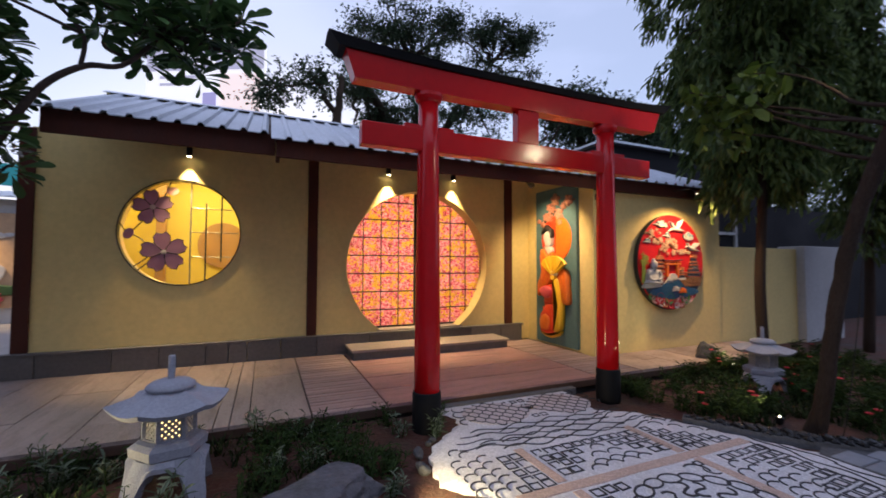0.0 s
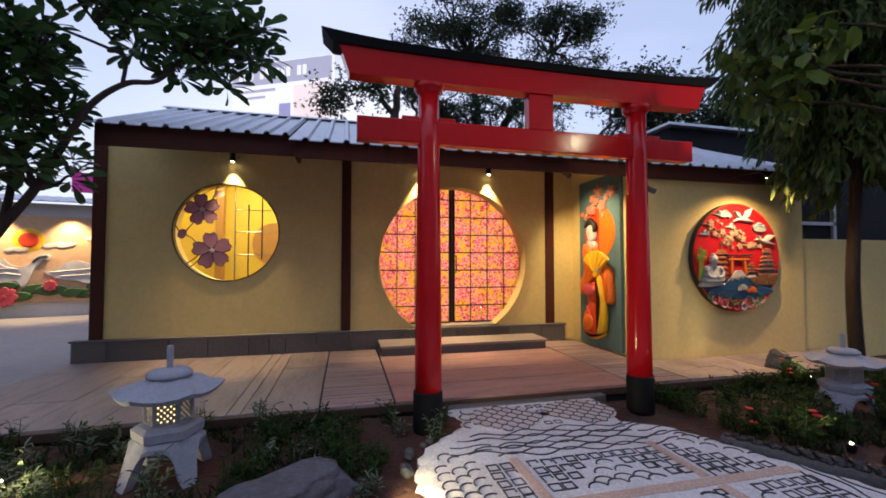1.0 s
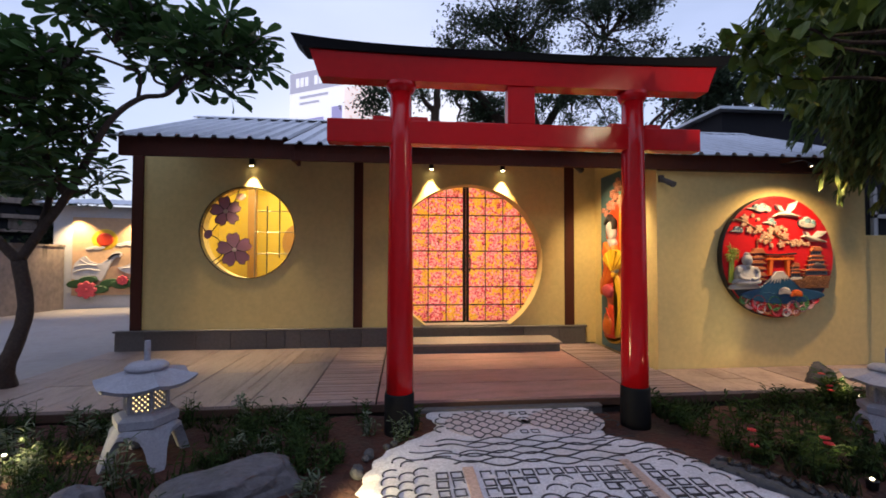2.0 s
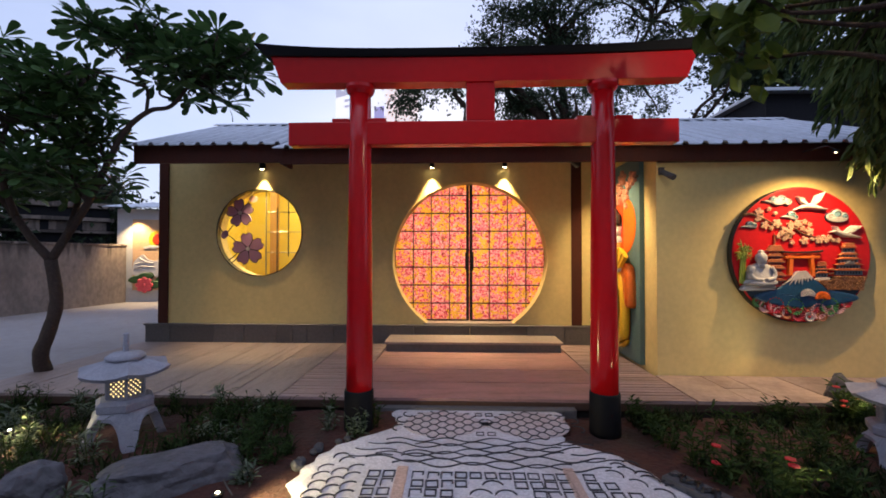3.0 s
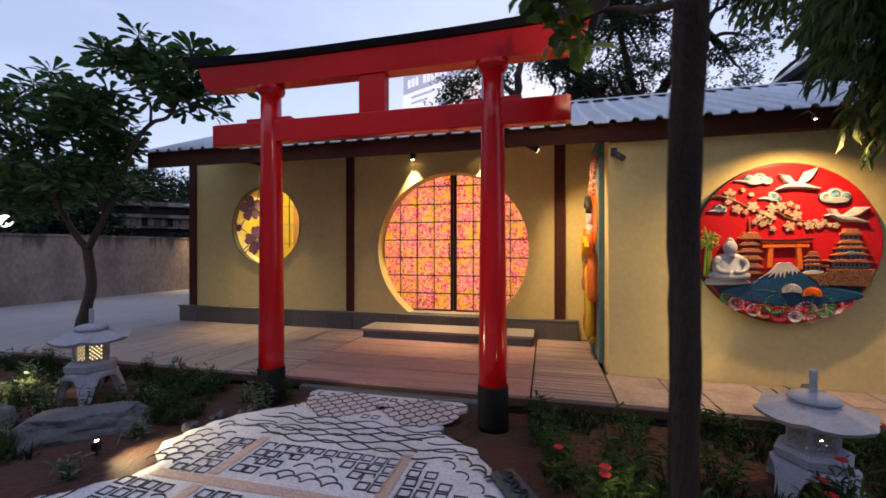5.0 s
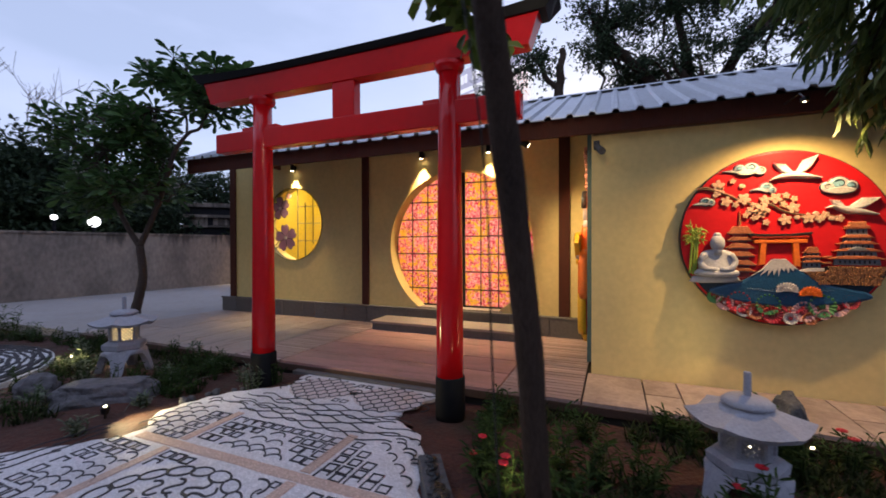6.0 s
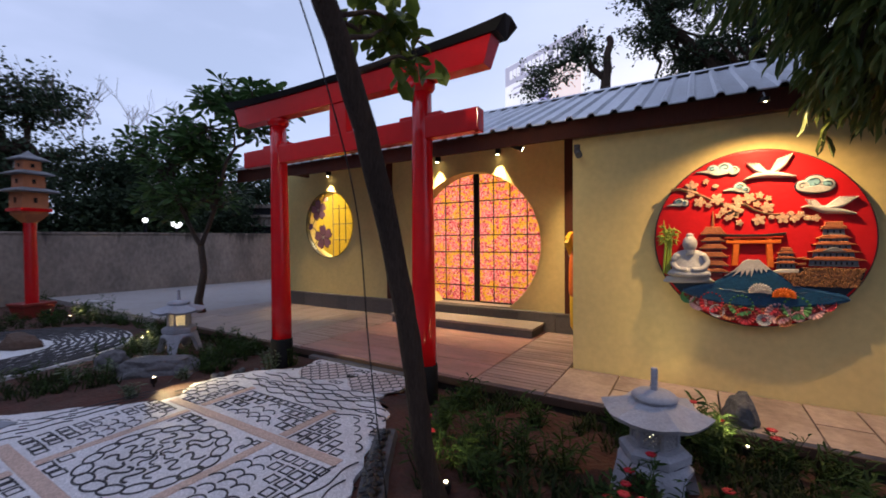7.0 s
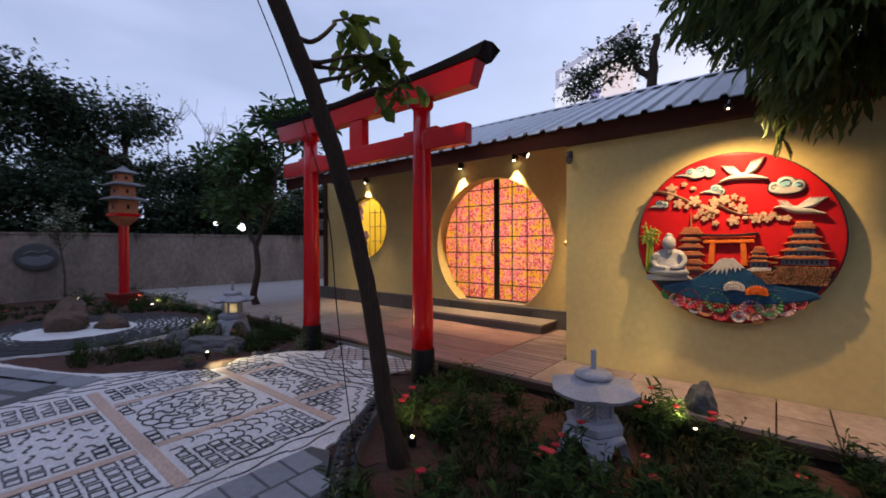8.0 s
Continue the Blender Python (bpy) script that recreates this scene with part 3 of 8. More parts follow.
def soil_bed(name, outline, top, label):
    """A raised, lumpy bed inside an outline, as a grid of soil."""
    xs = [p[0] for p in outline]
    ys = [p[1] for p in outline]
    bm = B()
    step = 0.09
    grid = {}

    def inside(x, y):
        hit = False
        for (x1, y1), (x2, y2) in zip(outline, outline[1:] + outline[:1]):
            if (y1 > y) != (y2 > y) and x < (x2 - x1) * (y - y1) / (y2 - y1) + x1:
                hit = not hit
        return hit

    for i in range(int((max(xs) - min(xs)) / step) + 1):
        for j in range(int((max(ys) - min(ys)) / step) + 1):
            x, y = min(xs) + i * step, min(ys) + j * step
            if inside(x, y):
                h = 0.035 * noise.noise((x * 1.7, y * 1.7, 1.0)) + 0.022 * noise.noise((x * 6, y * 6, 4.0))
                grid[i, j] = bm.verts.new((x, y, min(top + h, -0.012)))
    for (i, j), v in list(grid.items()):
        q = [grid.get(k) for k in ((i, j), (i + 1, j), (i + 1, j + 1), (i, j + 1))]
        if all(q):
            bm.faces.new(q)
    ob = part(name, bm, "soil", smooth=True)
    return tagged(ob, label, "garden bed", kind="structure")


ground()
soil_bed("garden_bed", [(-7.6, 4.18), (2.1, 4.1), (2.15, 3.6), (1.80, 3.2), (1.68, 2.7), (1.90, 2.42), (1.35, 1.70), (0.6, 1.1), (-3.0, -0.6), (-7.6, -0.6)], -0.035, "raised bed of reddish soil beside the mosaic path")
soil_bed("garden_bed", [(3.42, 4.1), (9.5, 4.1), (9.5, 1.4), (4.80, 1.4), (4.38, 1.95), (4.02, 2.6), (3.62, 3.3), (3.32, 3.5)], -0.045, "raised bed of reddish soil below the round relief")

# mosaic path: white pebble bed with an uneven edge
PATH_LEFT = [(1.93, 4.08), (2.02, 3.85), (2.04, 3.68), (1.85, 3.50), (1.62, 3.28), (1.52, 3.0), (1.50, 2.7), (1.72, 2.45), (1.52, 2.15), (1.22, 1.86), (0.9, 1.5), (0.45, 1.22), (-0.2, 0.95), (-1.2, 0.55), (-2.6, -0.3), (-3.4, -1.4), (-3.4, -2.4)]
PATH_RIGHT = [(3.62, 4.08), (3.58, 3.92), (3.48, 3.62), (3.52, 3.40), (3.80, 3.22), (3.97, 2.92), (4.12, 2.58), (4.30, 2.25), (4.42, 2.0), (4.60, 1.72), (4.78, 1.45), (5.0, 1.1), (5.6, 0.6), (6.6, 0.0), (8.0, -0.5), (9.0, -1.4), (9.0, -2.4)]


def mosaic_bed():
    bm = B()
    rows = []
    left = smooth_path([(*p, 0) for p in PATH_LEFT], 5)
    right = smooth_path([(*p, 0) for p in PATH_RIGHT], 5)
    for k, (a, b) in enumerate(zip(left, right)):
        a = a + Vector((0.02 * math.sin(k * 1.9), 0, 0))
        b = b + Vector((0.02 * math.sin(k * 1.6 + 1), 0, 0))
        row = []
        for i in range(25):
            p = a.lerp(b, i / 24)
            z = 0.004 * noise.noise((p.x * 3, p.y * 3, 7)) - (0.022 if i in (0, 24) else 0)
            row.append(bm.verts.new((p.x, p.y, z)))
        rows.append(row)
    for a, b in zip(rows, rows[1:]):
        for i in range(24):
            bm.faces.new((a[i], a[i + 1], b[i + 1], b[i]))
    rim = [r[0] for r in rows] + rows[-1][1:] + [r[-1] for r in reversed(rows[:-1])] + rows[0][-2:0:-1]
    low = [bm.verts.new((v.co.x, v.co.y, -0.12)) for v in rim]
    for i in range(len(rim)):
        j = (i + 1) % len(rim)
        bm.faces.new((rim[i], rim[j], low[j], low[i]))
    return tagged(part("path", bm, "white_pebble"), "white pebble mosaic path inlaid with black and tan stones", "path", kind="structure")


path = mosaic_bed()

# kerb under the deck's front edge and the deck itself
DECK_Y, DECK_Z = 4.13, 0.08
bm = B()
box(bm, 1.80, 3.74, 4.03, 4.115, -0.1, 0.018, 0.006)
plain("kerb", "narrow concrete kerb strip at the foot of the deck", "kerb", bm, "plinth")
# sheet close under the boards, its near-black colour painting the shade in their gaps
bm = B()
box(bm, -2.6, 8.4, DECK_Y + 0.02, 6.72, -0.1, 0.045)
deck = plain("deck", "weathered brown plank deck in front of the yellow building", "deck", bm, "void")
bm = B()
box(bm, -2.6, 8.4, DECK_Y - 0.012, DECK_Y + 0.016, -0.02, 0.052, 0.004)
part("fascia", bm, "soffit", deck)
bm = B()
box(bm, -12, -2.62, 4.2, 14.5, -0.12, 0.05)
yard = plain("courtyard", "pale concrete courtyard running back to the boundary wall", "paving", bm, "yard")

# ---- building ----


def ring_of(cx, cz, r, cut=None, n=72):
    pts = []
    if cut is None:
        return [(cx + r * math.cos(2 * math.pi * i / n), cz + r * math.sin(2 * math.pi * i / n)) for i in range(n)]
    a0 = math.asin((cut - cz) / r)
    for i in range(n + 1):
        a = a0 + (math.pi - 2 * a0) * i / n
        pts.append((cx + r * math.cos(a), cz + r * math.sin(a)))
    return pts


WIN = (-0.68, 1.875, 0.725)
DOOR = (2.80, 1.436, 1.272)
FLOOR_Z = 0.375


def wall_with_holes(outer, holes, y0, y1):
    bm = B()
    edges = []
    for loop in [outer] + holes:
        vs = [bm.verts.new((x, y0, z)) for x, z in loop]
        for a, b in zip(vs, vs[1:] + vs[:1]):
            edges.append(bm.edges.new((a, b)))
    filled = bmesh.ops.triangle_fill(bm, use_beauty=True, use_dissolve=False, edges=edges)
    faces = [g for g in filled["geom"] if isinstance(g, bmesh.types.BMFace)]
    out = bmesh.ops.extrude_face_region(bm, geom=faces)
    bmesh.ops.translate(bm, verts=[g for g in out["geom"] if isinstance(g, bmesh.types.BMVert)], vec=(0, y1 - y0, 0))
    return bm


bm = wall_with_holes([(-2.26, 0.08), (4.97, 0.08), (4.97, 3.42), (-1.6, 3.42), (-1.6, 3.12), (-2.26, 3.12)], [ring_of(*WIN), ring_of(*DOOR, cut=FLOOR_Z)], WALL_Y, WALL_Y + WALL_T)
plain("wall_front", "ochre plaster front wall with a round window and a moon door", "wall", bm, "plaster")
bm = B()
box(bm, BLOCK_X, 7.92, BLOCK_Y, BLOCK_Y + 0.2, -0.1, 2.80)
plain("wall_projecting", "ochre plaster wall of the projecting bay", "wall", bm, "plaster")
bm = B()
loft(bm, [[(xx, BLOCK_Y + 0.2, -0.1), (xx, WALL_Y + 0.2, -0.1), (xx, WALL_Y + 0.2, 3.5), (xx, BLOCK_Y + 0.2, 2.80)] for xx in (BLOCK_X, BLOCK_X + 0.2)])
plain("wall_bay_side", "ochre plaster side wall of the projecting bay", "wall", bm, "plaster")
bm = B()
box(bm, 7.72, 7.92, BLOCK_Y + 0.2, 10.2, -0.1, 2.80)
plain("wall_end", "ochre plaster end wall of the bay", "wall", bm, "plaster")
bm = B()
box(bm, -2.26, -2.15, WALL_Y + WALL_T, 10.2, 0.0, 2.9)
box(bm, -2.15, 7.72, 10.0, 10.2, 0.0, 2.9)
plain("wall_back", "ochre plaster rear and side wall", "wall", bm, "plaster")
# rooms behind the openings
bm = B()
box(bm, 0.97, 1.05, WALL_Y + WALL_T, 10.0, 0.3, 3.2)
box(bm, 4.9, 4.965, WALL_Y + WALL_T, 10.0, 0.3, 3.2)
box(bm, -2.15, 0.97, 8.9, 9.0, 0.3, 3.2)
box(bm, -2.14, -2.06, WALL_Y + WALL_T, 8.9, 0.3, 3.2)
plain("wall_inner", "yellow interior walls", "wall", bm, "inner")
bm = B()
box(bm, -2.15, 4.96, WALL_Y + WALL_T, 10.0, 0.28, FLOOR_Z)
plain("floor", "interior floor", "floor", bm, "step")
bm = B()
box(bm, -2.15, 4.96, WALL_Y + WALL_T, 10.0, 3.2, 3.26)
plain("ceiling_inner", "yellow interior ceiling", "ceiling", bm, "inner")

for x0, x1 in ((-2.367, -2.21), (0.956, 1.10), (4.43, 4.59)):
    bm = B()
    box(bm, x0, x1, WALL_Y - 0.035, WALL_Y - 0.001, FLOOR_Z, 3.3 if x0 > -2 else 3.1, 0.006)
    if x0 < -2:
        box(bm, x0, -2.262, WALL_Y - 0.001, WALL_Y + 0.14, FLOOR_Z, 3.1, 0.006)
    tagged(part("pilaster", bm, "brown"), "dark brown timber pilaster on the ochre wall", "pilaster", kind="structure")

# plinth slabs and step
plinth = thing("plinth", "grey stone plinth along the foot of the wall", "plinth", kind="structure")
cuts = [-2.54, -2.12, -1.38, -0.88, -0.35, -0.07, 0.16, 0.6, 1.1, 1.9, 2.8, 3.7, 4.3, 4.76]
for a, b in zip(cuts, cuts[1:]):
    bm = B()
    box(bm, a + 0.004, b - 0.004, 6.625, WALL_Y - 0.002, 0.04, 0.345, 0.006)
    part("slab", bm, "plinth", plinth)
bm = B()
box(bm, -2.56, 4.78, 6.61, WALL_Y - 0.002, 0.347, FLOOR_Z, 0.006)
part("coping", bm, "plinth", plinth)
step = thing("step", "low stone step before the moon door", "step", kind="structure")
bm = B()
box(bm, 1.55, 4.11, 6.10, 6.623, 0.05, 0.185, 0.004)
part("riser", bm, "plinth", step)
bm = B()
box(bm, 1.52, 4.14, 6.07, 6.623, 0.187, 0.225, 0.008)
part("tread", bm, "step", step)

# roof: ribbed metal sheets on one slope, a nearer eave over the door side
EAVE_Y, EAVE_Z, RIDGE_Y, SLOPE = 4.80, 2.76, 7.2, 0.433
roof = thing("roof", "ribbed silver metal sheet roof over a timber fascia", "roof", kind="structure")


def roof_z(y):
    return EAVE_Z + SLOPE * (min(y, 2 * RIDGE_Y - y) - EAVE_Y)


def roof_sheet(x0, x1, y0, y1):
    """One sheet with trapezoid ribs every 0.22 m, 1 mm lips and real thickness."""
    pitch = 0.22
    prof = []
    n = max(1, round((x1 - x0) / pitch))
    w = (x1 - x0) / n
    for i in range(n):
        s = x0 + i * w
        prof += [(s, 0), (s + w * 0.60, 0), (s + w * 0.70, 0.034), (s + w * 0.88, 0.034), (s + w * 0.98, 0)]
    prof.append((x1, 0))
    bm = B()
    rings = []
    for y in (y0, y1):
        z = roof_z(y)
        rings.append([(x, y, z + h + 0.012) for x, h in prof] + [(x, y, z + h) for x, h in reversed(prof)])
    return loft(bm, rings)


x = -1.66
while x < 0.38:
    part("roof_sheet", roof_sheet(x, min(x + 1.02, 0.39), 5.10, RIDGE_Y), "roof", roof)
    x += 1.02
x = 0.41
while x < 8.1:
    part("roof_sheet", roof_sheet(x, x + 1.1, EAVE_Y, RIDGE_Y), "roof", roof)
    x += 1.1
part("roof_sheet", roof_sheet(-1.66, 8.1, 2 * RIDGE_Y - 4.0, RIDGE_Y), "roof", roof, "rear slope of the metal roof")
bm = B()
loft(bm, [[(xx, RIDGE_Y - 0.16, roof_z(RIDGE_Y) - 0.02), (xx, RIDGE_Y, roof_z(RIDGE_Y) + 0.055), (xx, RIDGE_Y + 0.16, roof_z(RIDGE_Y) - 0.02), (xx, RIDGE_Y, roof_z(RIDGE_Y) + 0.02)] for xx in (-1.70, 8.14)])
part("ridge_cap", bm, "roof", roof)
bm = B()
box(bm, 0.50, 8.1, EAVE_Y + 0.10, EAVE_Y + 0.15, 2.60, EAVE_Z + 0.02, 0.005)
box(bm, 0.46, 0.50, EAVE_Y + 0.10, 5.20, 2.60, EAVE_Z + 0.02, 0.005)
part("fascia", bm, "brown", roof, "dark brown timber fascia")
bm = B()
box(bm, -1.60, 0.455, 5.20, 5.25, 2.69, roof_z(5.2) - 0.01, 0.005)
part("fascia", bm, "brown", roof, "dark brown timber fascia")
bm = B()
loft(bm, [[(xx, 4.96, roof_z(4.96) - 0.02), (xx, RIDGE_Y, roof_z(RIDGE_Y) - 0.02), (xx, RIDGE_Y, roof_z(RIDGE_Y) - 0.06), (xx, 4.96, roof_z(4.96) - 0.06)] for xx in (0.44, 8.0)])
loft(bm, [[(xx, 5.26, roof_z(5.26) - 0.02), (xx, RIDGE_Y, roof_z(RIDGE_Y) - 0.02), (xx, RIDGE_Y, roof_z(RIDGE_Y) - 0.06), (xx, 5.26, roof_z(5.26) - 0.06)] for xx in (-1.62, 0.435)])
tagged(part("ceiling", bm, "soffit"), "dark timber soffit under the eaves", "ceiling", kind="structure")
bm = B()
box(bm, 4.98, 7.9, 4.955, BLOCK_Y + 0.02, 2.60, 2.64)
tagged(part("ceiling_eave", bm, "soffit"), "narrow dark soffit board above the bay", "ceiling", kind="structure")

# moon door: trim, two glazed leaves with muntins, printed curtain
door = thing("door_1", "round moon door with two black-framed glazed leaves", "door", kind="structure")
bm = B()
arc = ring_of(*DOOR, cut=FLOOR_Z)
inner = ring_of(DOOR[0], DOOR[1], DOOR[2] - 0.02, cut=FLOOR_Z)
rings = []
for (a, c), (b, d) in zip(arc, inner):
    rings.append([(a, WALL_Y - 0.012, c), (a, WALL_Y + 0.262, c), (b, WALL_Y + 0.262, d), (b, WALL_Y - 0.012, d)])
loft(bm, rings)
part("trim", bm, "plaster", door, "pale plaster edge round the opening", smooth=False)
bm = B()
box(bm, DOOR[0] - 0.76, DOOR[0] + 0.76, WALL_Y - 0.02, WALL_Y + WALL_T, FLOOR_Z + 0.001, FLOOR_Z + 0.022, 0.004)
part("sill", bm, "step", door)
GY = WALL_Y + 0.245


def chord(xx, r=DOOR[2] + 0.02):
    return math.sqrt(max(0.0, r * r - (xx - DOOR[0]) ** 2))


for side in (-1, 1):
    leaf = B()
    box(leaf, DOOR[0] + side * 0.004, DOOR[0] + side * 0.052, GY - 0.02, GY + 0.025, FLOOR_Z + 0.03, DOOR[1] + DOOR[2], 0.003)
    box(leaf, DOOR[0] + side * 0.036, DOOR[0] + side * 0.78, GY - 0.018, GY + 0.02, FLOOR_Z + 0.024, FLOOR_Z + 0.05, 0.003)
    frame_part = part("door_leaf", leaf, "metal", door, "black metal door stile")
    for k in range(1, 5):
        xx = DOOR[0] + side * (0.03 + 0.305 * k)
        h = chord(xx)
        if h > 0.1:
            bm = B()
            box(bm, xx - 0.0075, xx + 0.0075, GY - 0.016, GY - 0.004, max(FLOOR_Z + 0.03, DOOR[1] - h), DOOR[1] + h)
            part("muntin", bm, "metal", frame_part)
    for k in range(8):
        zz = FLOOR_Z + 0.05 + 0.302 * k + 0.27
        w = math.sqrt(max(0, (DOOR[2] + 0.02) ** 2 - (zz - DOOR[1]) ** 2))
        if w > 0.15:
            bm = B()
            box(bm, DOOR[0] + side * 0.036, DOOR[0] + side * w, GY - 0.018, GY - 0.006, zz - 0.010, zz + 0.010)
            part("muntin", bm, "metal", frame_part)
    bm = B()
    tube(bm, smooth_path([(DOOR[0] + side * 0.055, GY - 0.02, 1.26), (DOOR[0] + side * 0.06, GY - 0.07, 1.28), (DOOR[0] + side * 0.06, GY - 0.07, 1.52), (DOOR[0] + side * 0.055, GY - 0.02, 1.54)], 4), 0.011, 8)
    part("handle", bm, "metal", frame_part, "black metal pull handle", smooth=True)
    bm = B()
    box(bm, DOOR[0] + side * 0.02, DOOR[0] + side * 1.36, GY - 0.003, GY + 0.003, FLOOR_Z + 0.03, DOOR[1] + DOOR[2] + 0.05)
    pane = part("pane", bm, "glass", door)
    pane.visible_shadow = False
curtain = B()
cols = 150
top_row, low_row = [], []
for i in range(cols + 1):
    xx = 1.3 + 3.0 * i / cols
    yy = WALL_Y + 0.40 + 0.018 * math.sin(xx * 21) + 0.01 * math.sin(xx * 47 + 1)
    top_row.append(curtain.verts.new((xx, yy, 2.95)))
    low_row.append(curtain.verts.new((xx, yy, FLOOR_Z + 0.012)))
for i in range(cols):
    curtain.faces.new((top_row[i], top_row[i + 1], low_row[i + 1], low_row[i]))
tagged(part("curtain", curtain, "curtain", smooth=True), "sheer curtain printed with pink blossom on yellow, lit from inside", "curtain")

# round window: rim, pane, lead lines, violet blossoms
window = thing("window_1", "round window with leaded violet blossoms and a thin metal lattice", "window", kind="structure")
bm = B()
outer, inn = ring_of(*WIN), ring_of(WIN[0], WIN[1], WIN[2] - 0.014)
rings = [[(a, WALL_Y - 0.01, c), (a, WALL_Y + 0.10, c), (b, WALL_Y + 0.10, d), (b, WALL_Y - 0.01, d)] for (a, c), (b, d) in zip(outer, inn)]
loft(bm, rings + [rings[0]], cap=False)
part("rim", bm, "lead", window, "thin dark bronze rim")
bm = B()
loft(bm, [[(p[0], yy, p[1]) for p in ring_of(WIN[0], WIN[1], WIN[2] - 0.02)] for yy in (WALL_Y + 0.042, WALL_Y + 0.050)])
pane = part("pane", bm, "glass", window)
pane.visible_shadow = False
WY = WALL_Y + 0.032


def wbar(pts, r=0.009, mat="silver"):
    bm = B()
    tube(bm, [(WIN[0] + u, WY, WIN[1] + v) for u, v in pts], r, 6)
    part("came", bm, mat, window)


for u, lo, hi, mat in ((0.10, -0.70, 0.71, "silver"), (0.285, -0.65, 0.42, "lead"), (0.475, -0.40, 0.53, "lead")):
    wbar([(u, lo), (u, hi)], 0.010, mat)
for v, w in ((0.34, 0.62), (0.01, 0.70), (-0.33, 0.62)):
    wbar([(0.10, v), (w, v)], 0.007)
for pts in ([(-0.14, 0.69), (-0.22, 0.47), (-0.33, 0.30), (-0.50, 0.08), (-0.60, -0.02), (-0.71, 0.12)], [(-0.60, -0.02), (-0.44, -0.12), (-0.38, -0.32), (-0.56, -0.48)], [(-0.25, -0.30), (-0.50, -0.52)]):
    wbar([(p.x, p.y) for p in smooth_path([(a, b, 0) for a, b in pts], 5)], 0.008, "lead")
for u, v, r in ((-0.34, 0.33, 0.235), (-0.20, -0.27, 0.27)):
    for k in range(5):
        a = radians(98 + 72 * k)
        c, s = math.cos(a), math.sin(a)
        shape = [(0.10, 0.05), (0.45, 0.34), (0.80, 0.36), (1.0, 0.20), (0.90, 0.0), (1.0, -0.20), (0.80, -0.36), (0.45, -0.34), (0.10, -0.05)]
        outline = [(WIN[0] + u + r * (p * c - q * s), WIN[1] + v + r * (p * s + q * c)) for p, q in shape]
        bm = B()
        loft(bm, [[(p, yy, q) for p, q in outline] for yy in (WY - 0.010, WY + 0.006)])
        petal = part("petal", bm, "petal", window)
        bm = B()
        tube(bm, [(p, WY - 0.008, q) for p, q in outline + outline[:1]], 0.006, 5)
        part("lead_edge", bm, "lead", petal)
    bm = B()
    lathe(bm, [(0.0, 0), (0.032, 0), (0.032, 0.02), (0.0, 0.024)], 12)
    bmesh.ops.rotate(bm, verts=bm.verts, cent=(0, 0, 0), matrix=Matrix.Rotation(radians(90), 3, "X"))
    bmesh.ops.translate(bm, verts=bm.verts, vec=(WIN[0] + u, WY - 0.005, WIN[1] + v))
    part("flower_centre", bm, "ivory", window)
for u, v, a, b, t, mat in ((-0.12, 0.56, 0.075, 0.055, 10, "bud"), (-0.60, -0.03, 0.075, 0.055, 60, "petal")):
    bm = B()
    loft(bm, [[(WIN[0] + p, yy, WIN[1] + q) for p, q in oval(u, v, a, b, t)] for yy in (WY - 0.012, WY + 0.008)])
    part("bud", bm, mat, window)
# what shows through the round window
bm = B()
box(bm, -1.36, -1.22, 8.55, 8.7, FLOOR_Z, 3.19, 0.01)
tagged(part("timber_post", bm, "honey"), "honey-brown timber post inside the lit room", "post")
bm = B()
lathe(bm, [(0.0, 0), (0.42, 0), (0.42, 0.03), (0.0, 0.03)], 32)
bmesh.ops.rotate(bm, verts=bm.verts, cent=(0, 0, 0), matrix=Matrix.Rotation(radians(90), 3, "X"))
bmesh.ops.translate(bm, verts=bm.verts, vec=(-0.36, 8.895, 1.80))
tagged(part("wall_disc", bm, "honey"), "round orange disc on the yellow inner wall", "wall decoration")


# wall lamps
def wall_lamp(m):
    lamp = thing("wall_lamp", "small black cylinder downlight on the ochre wall, lit", "wall lamp", m, "wall lamps")
    bm = B()
    lathe(bm, [(0.0, 0.0), (0.034, 0.0), (0.036, 0.004), (0.036, 0.125), (0.033, 0.13), (0.0, 0.13)], 20)
    part("body", bm, "metal", lamp, smooth=False)
    bm = B()
    box(bm, -0.022, 0.022, 0.03, 0.093, 0.03, 0.11, 0.004)
    part("bracket", bm, "metal", lamp)
    bm = B()
    lathe(bm, [(0.0, -0.004), (0.028, -0.004), (0.028, -0.001), (0.0, -0.001)], 16)
    part("lens", bm, "bulb", lamp, "glowing warm lens")
    return lamp


first = wall_lamp(pose(LAMPS[0][0], WALL_Y - 0.095, LAMPS[0][1] - 0.04))
for lx, lz in LAMPS[1:]:
    copy_thing(first, pose(lx, WALL_Y - 0.095, lz - 0.04))
eave_spot = thing("eave_downlight", "tiny downlight on an arm under the eave, lit", "downlight", pose(6.58, 4.49, 2.59))
bm = B()
lathe(bm, [(0.0, -0.012), (0.03, -0.012), (0.03, 0.02), (0.0, 0.02)], 16)
tube(bm, [(0, 0, 0.018), (0, 0.10, 0.085), (0, 0.44, 0.10)], 0.007, 6)
part("ring", bm, "metal", eave_spot)
bm = B()
lathe(bm, [(0.0, -0.016), (0.009, -0.016), (0.009, -0.0125), (0.0, -0.0125)], 12)
part("lens", bm, "bulb", eave_spot)
track = thing("ceiling_spotlight", "black swivel spotlight hanging under the eave", "spotlight", pose(4.10, 5.50, 2.74))
bm = B()
box(bm, -0.17, 0.03, -0.02, 0.02, 0.03, 0.06, 0.004)
tube(bm, [(0, 0, 0.06), (0, 0, 0.30)], 0.012, 8)
part("arm", bm, "metal", track)
bm = B()
